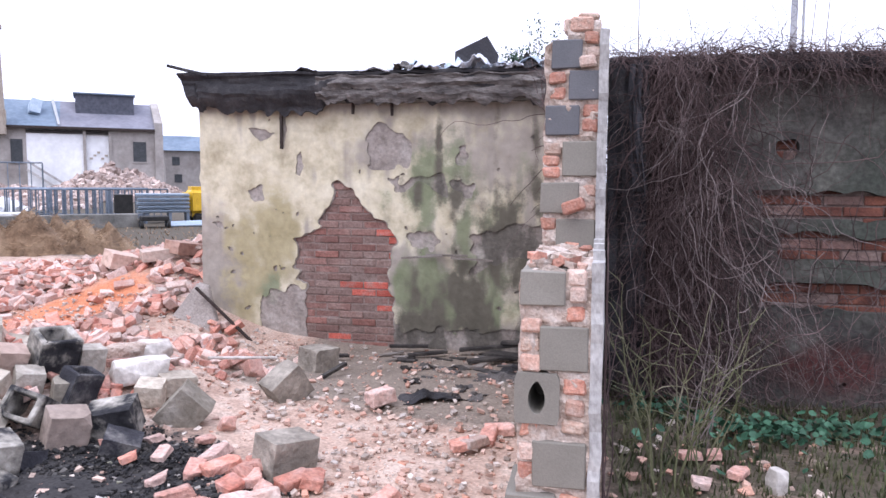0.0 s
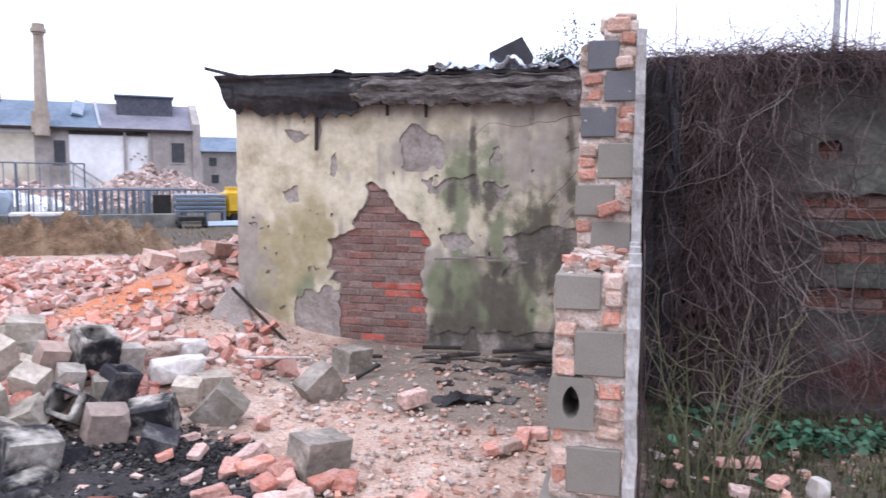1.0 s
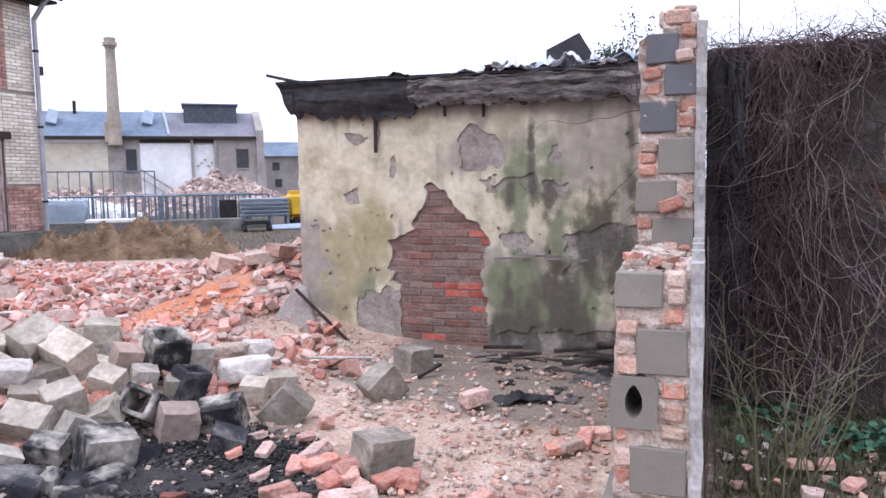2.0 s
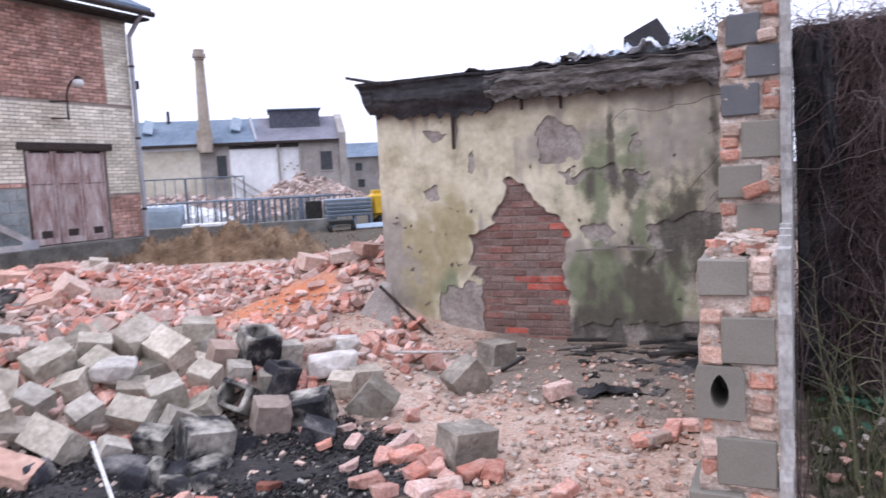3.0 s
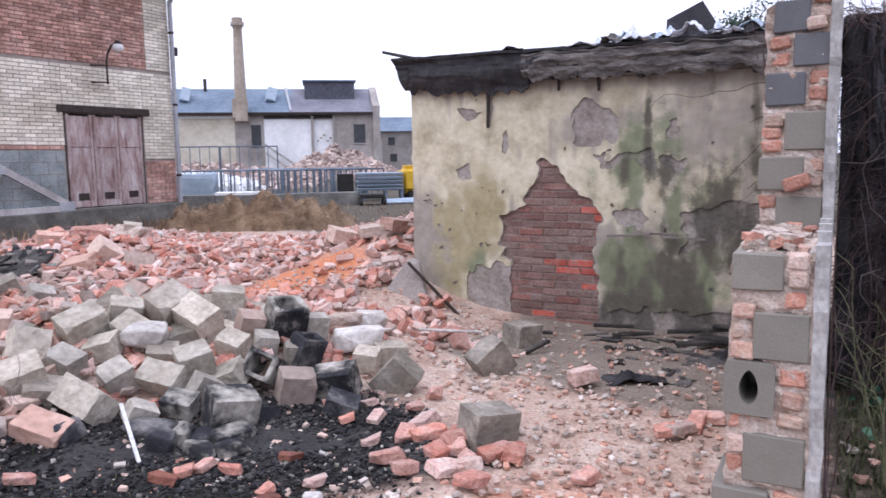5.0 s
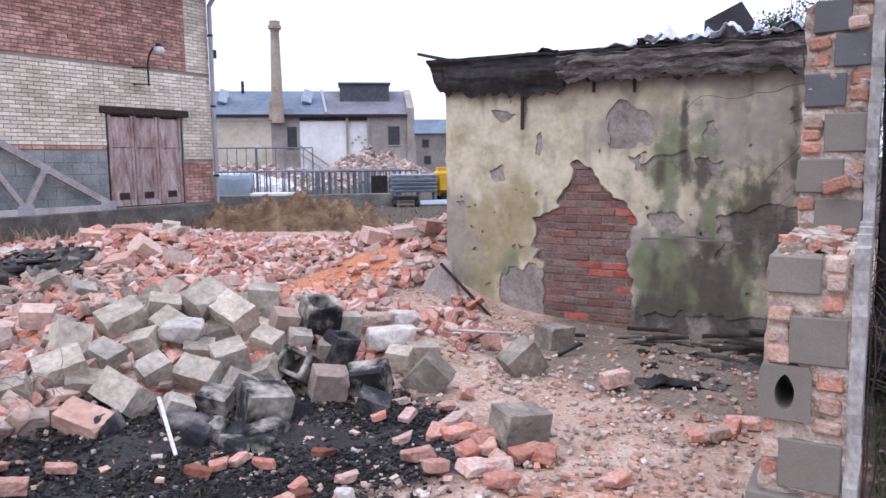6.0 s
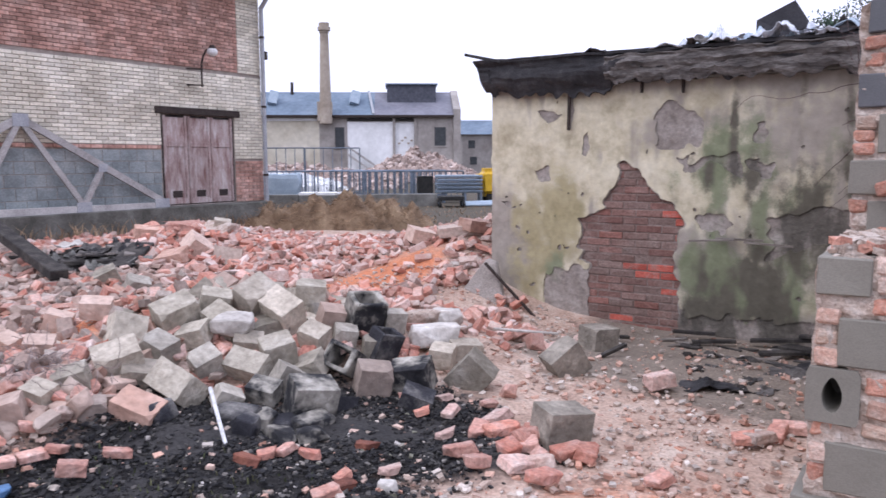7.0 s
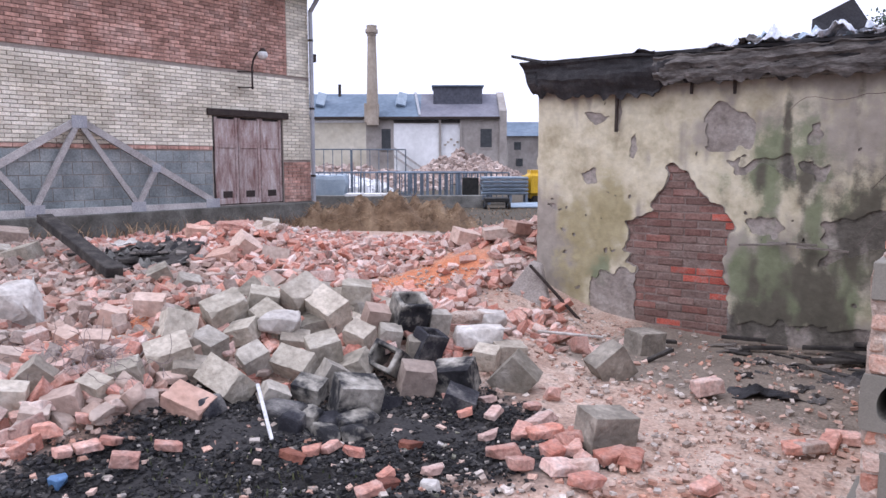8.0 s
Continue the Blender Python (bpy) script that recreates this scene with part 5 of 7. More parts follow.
vines("vines", "tangle of bare brown vines hanging on the wall", 560, M_BARK, main_x, lambda: random.uniform(0.8, 2.45), (0.0015, 0.0046), 26, 0.30, (0, 0, -0.10))
vines("pale_vines", "pale twisting vine stems", 80, M_TWIG_PALE, lambda: 0.4 + abs(random.gauss(0, 0.4)), lambda: random.uniform(0.7, 2.4), (0.0014, 0.0034), 24, 0.24, (0.02, 0, -0.05), (VY - 0.4, VY - 0.25))
vines("thick_vines", "thicker mauve vine stems in long arcs", 12, M_TWIG_PALE, lambda: 0.42 + abs(random.gauss(0, 0.28)), lambda: random.uniform(0.9, 2.3), (0.0022, 0.004), 22, 0.30, (0.0, 0, -0.02), (VY - 0.42, VY - 0.25))
vines("thin_vines", "fine brown vine twigs", 1000, M_BARK, lambda: 0.34 + abs(random.gauss(0, 0.32)), lambda: random.uniform(0.3, 2.4), (0.0009, 0.0018), 16, 0.5, (0, 0, -0.03), (VY - 0.38, VY - 0.1))
vines("low_vines", "fallen vine stems at the wall's foot", 240, M_BARK, lambda: random.uniform(0.15, 2.2), lambda: random.uniform(0.15, 0.7), (0.0015, 0.004), 14, 0.5, (0.1, 0, -0.05), (VY - 0.5, VY - 0.12))
# thicket along the wall's top
v, f = [], []
for _ in range(3400):
    p = Vector((random.uniform(0.08, 4.2), random.uniform(VY - 0.34, VY + 0.3), 2.36 + random.uniform(0, 0.08)))
    pts = wander(p, Vector((random.uniform(-1, 1), random.uniform(-0.6, 0.2), random.uniform(-0.8, 0.35))), random.randint(5, 12), 0.045, 0.4, (0, -0.05, -0.13))
    tube(v, f, pts, random.uniform(0.0015, 0.004), 0.001, 3)
tagged(data_part("vine_thicket", v, f, M_BARK), "dense bare thicket on top of the wall", "vine", kind="stuff")
v, f = [], []
for _ in range(420):
    p = Vector((random.uniform(0.08, 4.2), random.uniform(VY - 0.34, VY + 0.3), 2.40 + random.uniform(0, 0.05)))
    pts = wander(p, Vector((random.uniform(-1, 1), random.uniform(-0.6, 0.2), random.uniform(-0.7, 0.7))), random.randint(4, 10), 0.04, 0.55, (0, -0.02, -0.03))
    tube(v, f, pts, random.uniform(0.0015, 0.003), 0.001, 3)
tagged(data_part("pale_thicket", v, f, M_TWIG_PALE), "pale dead shoots on top of the wall", "vine", kind="stuff")

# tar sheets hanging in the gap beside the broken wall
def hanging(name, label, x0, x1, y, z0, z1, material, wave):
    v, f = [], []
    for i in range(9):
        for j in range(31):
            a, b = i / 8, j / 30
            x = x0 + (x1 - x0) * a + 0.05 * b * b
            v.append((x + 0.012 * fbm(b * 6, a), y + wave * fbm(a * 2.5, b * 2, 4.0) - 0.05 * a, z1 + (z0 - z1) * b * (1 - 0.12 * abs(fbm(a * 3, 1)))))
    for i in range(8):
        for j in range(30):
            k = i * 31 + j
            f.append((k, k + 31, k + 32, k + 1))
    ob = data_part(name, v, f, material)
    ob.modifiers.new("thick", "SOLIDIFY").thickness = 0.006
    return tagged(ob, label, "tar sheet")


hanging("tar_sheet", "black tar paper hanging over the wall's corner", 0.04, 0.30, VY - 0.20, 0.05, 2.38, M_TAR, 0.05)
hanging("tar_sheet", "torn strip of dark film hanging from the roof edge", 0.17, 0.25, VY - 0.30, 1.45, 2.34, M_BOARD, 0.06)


def shrub(name, label, x, y, n, tall, material, r=0.006):
    top = thing(name, label, "shrub", at=(x, y, 0))
    for _ in range(n):
        v, f = [], []
        p = Vector((random.gauss(0, 0.05), random.gauss(0, 0.05), -0.03))
        pts = wander(p, Vector((random.gauss(0, 0.28), random.gauss(0, 0.2), 1)), int(tall / 0.06 * random.uniform(0.6, 1.0)), 0.06, 0.09, (0, 0, 0.05))
        tube(v, f, pts, r * random.uniform(0.6, 1.0), 0.0012, 5)
        for q in pts[3:]:
            if random.random() < 0.5:
                w = wander(q, Vector((random.gauss(0, 1), random.gauss(0, 0.6), 0.7)), random.randint(2, 6), 0.045, 0.2, (0, 0, 0.04))
                tube(v, f, w, 0.0022, 0.0008, 3)
        data_part("stem", v, f, material, top)
    return top


shrub("sapling", "thin green-stemmed leafless sapling in the grass", 0.33, 3.85, 9, 1.15, M_STEM, 0.007)
shrub("sapling", "spindly bare sapling beside the wall", 0.52, 4.0, 7, 1.0, M_STEM, 0.006)
shrub("sapling", "bare brown sapling against the broken wall", 0.14, 3.9, 6, 1.0, M_STEM, 0.005)
shrub("sapling", "young shrub with pale twigs near the vines", 0.55, 4.5, 6, 1.1, M_TWIG_PALE, 0.005)
# a climber running up the corner of the broken wall
v, f = [], []
for k in range(5):
    pts = wander(Vector((0.05, 3.2 + 0.1 * k, 0.0)), Vector((0, 0.05, 1)), 22, 0.06, 0.12, (-0.01, 0, 0.05), (3.15, 3.8))
    tube(v, f, [Vector((max(0.04, q.x), q.y, q.z)) for q in pts], 0.004, 0.0015, 4)
tagged(data_part("climber", v, f, M_BARK), "bare climber stem on the rendered wall side", "vine", kind="stuff")

# poles and bare shoots behind the overgrown wall
# Pole and strut take the pale zinc, so the sky's glow is in their colour.
pole = thing("utility_pole", "grey timber utility pole with a strut, coloured paler for sky glow", "pole", at=(3.72, 16.5, 0))
part("post", rod_bm((0, 0, -0.2), (0.0, 0, 9), 0.075, 12, 0.06), M_PIPE, pole)
part("strut", rod_bm((0.2, 0, -0.2), (0.16, 0, 9), 0.03, 12, 0.025), M_PIPE, pole)
for x, y, lx, h in ((1.95, 9.3, 0.28, 4.2), (0.42, 9.5, -0.02, 4.5), (2.42, 9.3, 0.03, 4.2)):
    v, f = [], []
    pts = [Vector((x + lx * k / 9 * 1.6, y, -0.1 + h * k / 9)) + Vector((random.gauss(0, 0.012), 0, 0)) for k in range(10)]
    tube(v, f, pts, 0.014, 0.004, 5)
    tagged(data_part("bare_shoot", v, f, M_TWIG_PALE), "thin bare shoot rising behind the wall", "shoot", group="bare shoots")

# ---- junk on the shed's roof ----
def crumple(name, label, category, x, y, z, w, d, h, material, turn=0, seed=0.0):
    v, f = [], []
    for i in range(15):
        for j in range(9):
            a, b = i / 14 - 0.5, j / 8 - 0.5
            hh = h * (0.55 + 1.1 * fbm(a * 1.7 + seed * 3.1, b * 1.9, seed)) * (1.1 - abs(a) * 1.3) + 0.12 * h * fbm(a * 7, b * 7, seed)
            v.append((a * w * (1 + 0.3 * fbm(b * 3, seed)), b * d + 0.25 * d * fbm(a * 3, seed), max(0.0, hh)))
    for i in range(14):
        for j in range(8):
            k = i * 9 + j
            f.append((k, k + 9, k + 10, k + 1))
    ob = data_part(name, v, f, material)
    ob.modifiers.new("thick", "SOLIDIFY").thickness = 0.006
    ob.matrix_world = pose(x, y, z, 0, 0, turn)
    return tagged(ob, label, category)


board = thing("tar_board", "dark folded tar board lying on the roof", "tar board", at=(-1.18, 7.25, 2.6))
bm = bmesh.new()
q = [bm.verts.new(p) for p in ((-0.24, 0, -0.02), (0.20, 0.02, -0.02), (0.21, 0.02, 0.12), (0.08, 0, 0.335), (-0.24, 0.03, 0.20), (-0.24, 0.35, -0.02), (0.20, 0.35, -0.02), (0.21, 0.35, 0.1), (0.08, 0.36, 0.30), (-0.24, 0.36, 0.17))]
for t in ((0, 1, 2, 3, 4), (5, 9, 8, 7, 6), (0, 4, 9, 5), (4, 3, 8, 9), (3, 2, 7, 8), (2, 1, 6, 7), (0, 5, 6, 1)):
    bm.faces.new([q[k] for k in t])
part("folded_sheet", bm, M_BOARD, board)
for k in range(16):
    crumple("plastic_film", "torn scrap of pale crumpled film on the roof", "film", -2.0 + 0.1 * k + random.uniform(-0.05, 0.05), random.uniform(7.03, 7.3), 2.592, random.uniform(0.16, 0.42), random.uniform(0.14, 0.28), random.uniform(0.06, 0.15), (M_FILM, M_TAR_GREY, M_STEEL_BLUE, M_FILM)[k % 4], random.uniform(-30, 30), 0.7 + 1.9 * k)
crumple("tar_scrap", "black scraps of roofing felt", "felt", -1.62, 7.35, 2.59, 0.6, 0.35, 0.12, M_TAR, 0, 5.2)
crumple("tar_scrap", "dark wrinkled felt at the roof's end", "felt", -0.7, 7.15, 2.58, 0.6, 0.3, 0.12, M_TAR, 0, 8.2)
crumple("tar_scrap", "small curl of black felt at the eave", "felt", -2.9, 7.05, 2.6, 0.3, 0.12, 0.05, M_TAR, 0, 3.2)
crumple("plastic_film", "grey strip of film on the eave", "film", -2.15, 7.05, 2.585, 0.3, 0.15, 0.05, M_FILM, 0, 9.2)


def bush(name, label, x, y, z, n, r, material):
    top = thing(name, label, "bush", at=(x, y, z))
    tv, tf, lv, lf = [], [], [], []
    for _ in range(n):
        d = Vector((random.gauss(0, 0.5), random.gauss(0, 0.5), 1))
        pts = wander(Vector((random.gauss(0, 0.03), 0, 0)), d, 8, r / 8, 0.15, (0, 0, 0.05))
        tube(tv, tf, pts, 0.005, 0.0015, 4)
        for p in pts[2:]:
            for _ in range(5):
                s = random.uniform(0.012, 0.026)
                m = Matrix.Translation(p + Vector((random.gauss(0, 0.035), random.gauss(0, 0.03), random.gauss(0, 0.03)))) @ pose(0, 0, 0, random.uniform(0, 360), random.uniform(0, 360), 0)
                k = len(lv)
                lv += [m @ Vector((-s * 0.4, 0, 0)), m @ Vector((0, -s, 0)), m @ Vector((s * 0.4, 0, 0)), m @ Vector((0, s, 0))]
                lf.append((k, k + 1, k + 2, k + 3))
    data_part("twigs", tv, tf, M_BARK, top)
    tagged(data_part("leaves", lv, lf, material, top), kind="stuff")
    return top


bush("bush", "small green bush growing on the roof", -0.78, 7.35, 2.58, 14, 0.24, M_FIR)
bush("bush", "young grey-green pine shoot behind the roof junk", -0.70, 7.6, 2.6, 6, 0.55, M_FIR)
v, f = [], []
for _ in range(34):
    pts = wander(Vector((random.uniform(-0.42, -0.3), 5.2 + random.uniform(-0.4, 0.8), 2.2 + random.uniform(-0.2, 0.1))), Vector((random.gauss(-0.1, 0.35), 0, 1)), random.randint(5, 11), 0.045, 0.25, (0, 0, 0.03))
    tube(v, f, pts, 0.003, 0.001, 3)
tagged(data_part("dry_twigs", v, f, M_BARK), "dry twigs growing along the wall's top", "twigs", kind="stuff")

# ---- concrete blocks of the heap ----
def ragged(bm, amount, scale=9.0, seed=0.0):
    for v in bm.verts:
        c = v.co
        v.co += Vector((fbm(c.y * scale + seed, c.z * scale, 1), fbm(c.x * scale, c.z * scale + seed, 4), fbm(c.x * scale + seed, c.y * scale, 7))) * amount


def solid_block(a, b, c, seed):
    """A block with knocked-off corners and a pitted face."""
    bm = box_bm(-a / 2, a / 2, -b / 2, b / 2, -c / 2, c / 2)
    rnd = random.Random(seed)
    for k in range(1 + seed % 2):
        n = Vector((rnd.choice((-1, 1)) * rnd.uniform(0.5, 1), rnd.choice((-1, 1)) * rnd.uniform(0.5, 1), rnd.choice((-1, 1)) * rnd.uniform(0.5, 1))).normalized()
        reach = (abs(n.x) * a + abs(n.y) * b + abs(n.z) * c) / 2
        cut = bmesh.ops.bisect_plane(bm, geom=bm.verts[:] + bm.edges[:] + bm.faces[:], plane_co=n * reach * rnd.uniform(0.80, 0.95), plane_no=n, clear_outer=True)
        bmesh.ops.holes_fill(bm, edges=[e for e in cut["geom_cut"] if isinstance(e, bmesh.types.BMEdge)])
    bmesh.ops.bevel(bm, geom=bm.edges[:], offset=0.003, segments=1, affect="EDGES")
    for axis, span in ((0, a), (1, b), (2, c)):
        for k in (-0.3, -0.1, 0.1, 0.3):
            co, no = [0, 0, 0], [0, 0, 0]
            co[axis], no[axis] = span * k, 1
            bmesh.ops.bisect_plane(bm, geom=bm.verts[:] + bm.edges[:] + bm.faces[:], plane_co=co, plane_no=no)
    ragged(bm, 0.005, 24, seed * 1.3)
    bmesh.ops.triangulate(bm, faces=[q for q in bm.faces if len(q.verts) > 4])
    return bm


def hollow_block(a, b, c):
    """A block with one square cavity down its height."""
    bm = bmesh.new()
    rings = []
    for z in (-c / 2, c / 2):
        o = [bm.verts.new((x * a / 2, y * b / 2, z)) for x, y in ((-1, -1), (1, -1), (1, 1), (-1, 1))]
        i = [bm.verts.new((x * (a / 2 - 0.04), y * (b / 2 - 0.04), z)) for x, y in ((-1, -1), (1, -1), (1, 1), (-1, 1))]
        rings.append((o, i))
    (o0, i0), (o1, i1) = rings
    for k in range(4):
        n = (k + 1) % 4
        for q in ((o0[k], o0[n], o1[n], o1[k]), (i0[k], i0[n], i1[n], i1[k]), (o1[k], o1[n], i1[n], i1[k]), (o0[k], o0[n], i0[n], i0[k])):
            bm.faces.new(q)
    bmesh.ops.bevel(bm, geom=bm.edges[:], offset=0.008, segments=1, affect="EDGES")
    ragged(bm, 0.008, 10, a)
    return bm


BLOCKS = {}


def keep_mesh(key, bm, material):
    me = bpy.data.meshes.new(key)
    bmesh.ops.recalc_face_normals(bm, faces=bm.faces)
    bm.to_mesh(me)
    bm.free()
    me.materials.append(material)
    return me


for s in range(6):
    BLOCKS["full", s] = keep_mesh("full_block", solid_block(0.24, 0.24, 0.24, s), M_BLOCK)
    BLOCKS["half", s] = keep_mesh("half_block", solid_block(0.24, 0.24, 0.24, s + 10), M_BLOCK)
    BLOCKS["pink", s] = keep_mesh("dusted_block", solid_block(0.24, 0.24, 0.24, s + 20), M_BLOCK_PINK)
    BLOCKS["stained", s] = keep_mesh("stained_block", solid_block(0.24, 0.24, 0.24, s + 30), M_BLOCK_STAINED)
    BLOCKS["sooty", s] = keep_mesh("sooty_block", solid_block(0.24, 0.24, 0.24, s + 40), M_BLOCK_BURNT)
    BLOCKS["tall", s] = keep_mesh("tall_block", solid_block(0.24, 0.24, 0.24, s + 50), M_BLOCK_DAMP)
    BLOCKS["hollow", s] = keep_mesh("hollow_block", hollow_block(0.24, 0.24, 0.24), M_BLOCK_STAINED)
    BLOCKS["burnt", s] = keep_mesh("burnt_block", hollow_block(0.24, 0.24, 0.24), M_BLOCK_BURNT)
BLOCK_WORDS = {"full": "grey concrete block lying tilted on the rubble heap", "half": "broken half of a grey concrete block", "tall": "dark damp grey block standing alone on the grit",
               "hollow": "hollow grey concrete block with a square cavity", "sooty": "broken block blackened with soot", "burnt": "soot-blackened hollow concrete block",
               "pink": "broken block dusted pink with brick dust", "stained": "grey concrete block with black soot stains"}
count = {"n": 0}


def block(kind, x, y, z, rx, ry, rz, size):
    count["n"] += 1
    ob = new("concrete_block", BLOCKS[kind, count["n"] % 6])
    ob.matrix_world = pose(x, y, z, rx, ry, rz) @ Matrix.Diagonal((size[0] / 0.24, size[1] / 0.24, size[2] / 0.24, 1))
    return tagged(ob, BLOCK_WORDS[kind], "concrete block", "blocks of the rubble heap")


block("full", -4.36, 3.19, 0.47, 21, -18, 72, (0.28, 0.20, 0.25))
block("half", -4.27, 3.46, 0.55, 15, 12, 52, (0.21, 0.17, 0.14))
block("full", -4.06, 3.65, 0.55, 33, -24, 82, (0.26, 0.20, 0.28))
block("full", -3.83, 3.69, 0.47, 30, 21, -1, (0.28, 0.20, 0.26))
block("half", -3.82, 3.97, 0.56, 9, 6, 43, (0.22, 0.18, 0.19))
block("full", -4.08, 3.38, 0.43, 27, 24, 7, (0.30, 0.18, 0.14))
block("full", -3.85, 3.58, 0.40, 12, -9, 57, (0.25, 0.17, 0.10))
block("half", -4.46, 2.86, 0.42, -21, 18, 67, (0.22, 0.20, 0.20))
block("full", -4.08, 2.56, 0.32, 21, -15, 61, (0.27, 0.21, 0.23))
block("half", -4.13, 2.88, 0.33, 15, 18, 7, (0.21, 0.16, 0.18))
block("full", -3.54, 3.37, 0.24, 18, -12, 59, (0.21, 0.18, 0.32))
block("half", -3.49, 3.66, 0.32, 24, 15, 7, (0.19, 0.15, 0.21))
block("hollow", -3.39, 4.07, 0.43, 20, 5, 62, (0.25, 0.22, 0.30))
block("burnt", -3.12, 3.95, 0.27, 15, 15, 75, (0.20, 0.16, 0.22))
block("hollow", -3.20, 3.64, 0.22, 58, 15, 3, (0.23, 0.18, 0.23))
block("full", -3.61, 3.17, 0.22, 39, 9, 13, (0.27, 0.16, 0.19))
block("half", -3.81, 2.99, 0.25, 24, -21, 71, (0.18, 0.16, 0.20))
block("full", -3.68, 2.67, 0.22, 51, 18, 5, (0.28, 0.18, 0.23))
block("full", -3.94, 2.61, 0.26, 18, 12, 55, (0.24, 0.17, 0.13))
block("half", -3.36, 3.46, 0.19, 21, -24, 15, (0.23, 0.18, 0.14))
block("half", -3.36, 3.25, 0.17, 12, 30, 77, (0.17, 0.12, 0.17))
block("stained", -3.04, 3.14, 0.11, 12, 9, 61, (0.27, 0.22, 0.25))
block("pink", -2.93, 3.60, 0.14, 12, 9, 51, (0.22, 0.18, 0.21))
block("stained", -2.78, 3.82, 0.13, 12, -9, 19, (0.27, 0.21, 0.20))
block("full", -2.76, 4.45, 0.18, 6, 6, 51, (0.23, 0.17, 0.13))
block("full", -2.49, 4.10, 0.12, 15, -45, 3, (0.28, 0.15, 0.23))
block("half", -3.25, 4.24, 0.37, 9, 6, 57, (0.16, 0.13, 0.17))
block("tall", -2.13, 4.82, 0.10, 12, 54, 67, (0.26, 0.18, 0.26))
block("tall", -2.29, 5.84, 0.04, 3, 4, 65, (0.27, 0.22, 0.22))
block("tall", -1.63, 3.66, 0.07, 4, 6, 57, (0.28, 0.21, 0.22))
block("full", -4.14, 1.62, 0.29, 12, 9, 57, (0.17, 0.13, 0.16))
block("half", -4.01, 2.21, 0.31, 12, -15, 51, (0.19, 0.16, 0.14))
block("pink", -3.56, 2.32, 0.19, 15, 21, 25, (0.25, 0.18, 0.13))
block("half", -7.20, 4.79, 0.18, 21, 15, 67, (0.24, 0.19, 0.24))
block("half", -7.76, 4.82, 0.22, 15, -24, 57, (0.25, 0.20, 0.27))
block("pink", -4.99, 2.98, 0.50, 12, 6, 49, (0.21, 0.17, 0.13))
block("half", -4.27, 1.82, 0.34, 30, 45, 77, (0.18, 0.09, 0.18))
block("half", -3.96, 2.00, 0.29, 15, 12, 17, (0.16, 0.13, 0.12))
block("pink", -3.94, 1.80, 0.26, 9, -12, 51, (0.19, 0.14, 0.13))
block("pink", -3.89, 1.63, 0.23, 18, 12, 57, (0.14, 0.10, 0.13))
block("pink", -3.71, 2.13, 0.22, 15, 9, 67, (0.16, 0.11, 0.12))
block("half", -4.15, 3.17, 0.37, 18, -15, 23, (0.21, 0.17, 0.13))
block("half", -3.82, 3.35, 0.31, 21, 9, 47, (0.20, 0.16, 0.13))
block("pink", -3.54, 3.87, 0.42, 21, 12, 61, (0.17, 0.14, 0.20))
block("half", -2.82, 4.25, 0.17, 15, 6, 17, (0.17, 0.14, 0.15))
block("half", -3.38, 3.85, 0.33, 15, 9, 49, (0.16, 0.13, 0.13))
block("half", -3.43, 2.83, 0.14, 15, 27, 67, (0.16, 0.13, 0.12))
block("stained", -3.36, 3.06, 0.13, 18, 9, 21, (0.19, 0.15, 0.13))
block("pink", -4.72, 2.41, 0.37, 15, 6, 53, (0.18, 0.15, 0.11))
block("pink", -5.13, 2.43, 0.32, 18, 12, 7, (0.17, 0.12, 0.13))
block("pink", -5.24, 2.83, 0.40, 9, 18, 47, (0.18, 0.13, 0.13))
block("pink", -4.83, 1.92, 0.32, 12, 15, 61, (0.15, 0.12, 0.15))
block("half", -3.16, 3.90, 0.26, 12, 6, 47, (0.16, 0.13, 0.15))
for k in range(22):
    bx, by = -4.75 + 0.055 * k + random.uniform(-0.15, 0.15), 3.15 + 0.05 * k + random.uniform(-0.2, 0.35)
    side = random.uniform(0.15, 0.22)
    block(random.choice(("half", "full", "pink")), bx, by, height(bx, by) + 0.01, random.gauss(0, 22), random.gauss(0, 22), random.uniform(0, 360), (side, side * 0.8, side * 0.75))


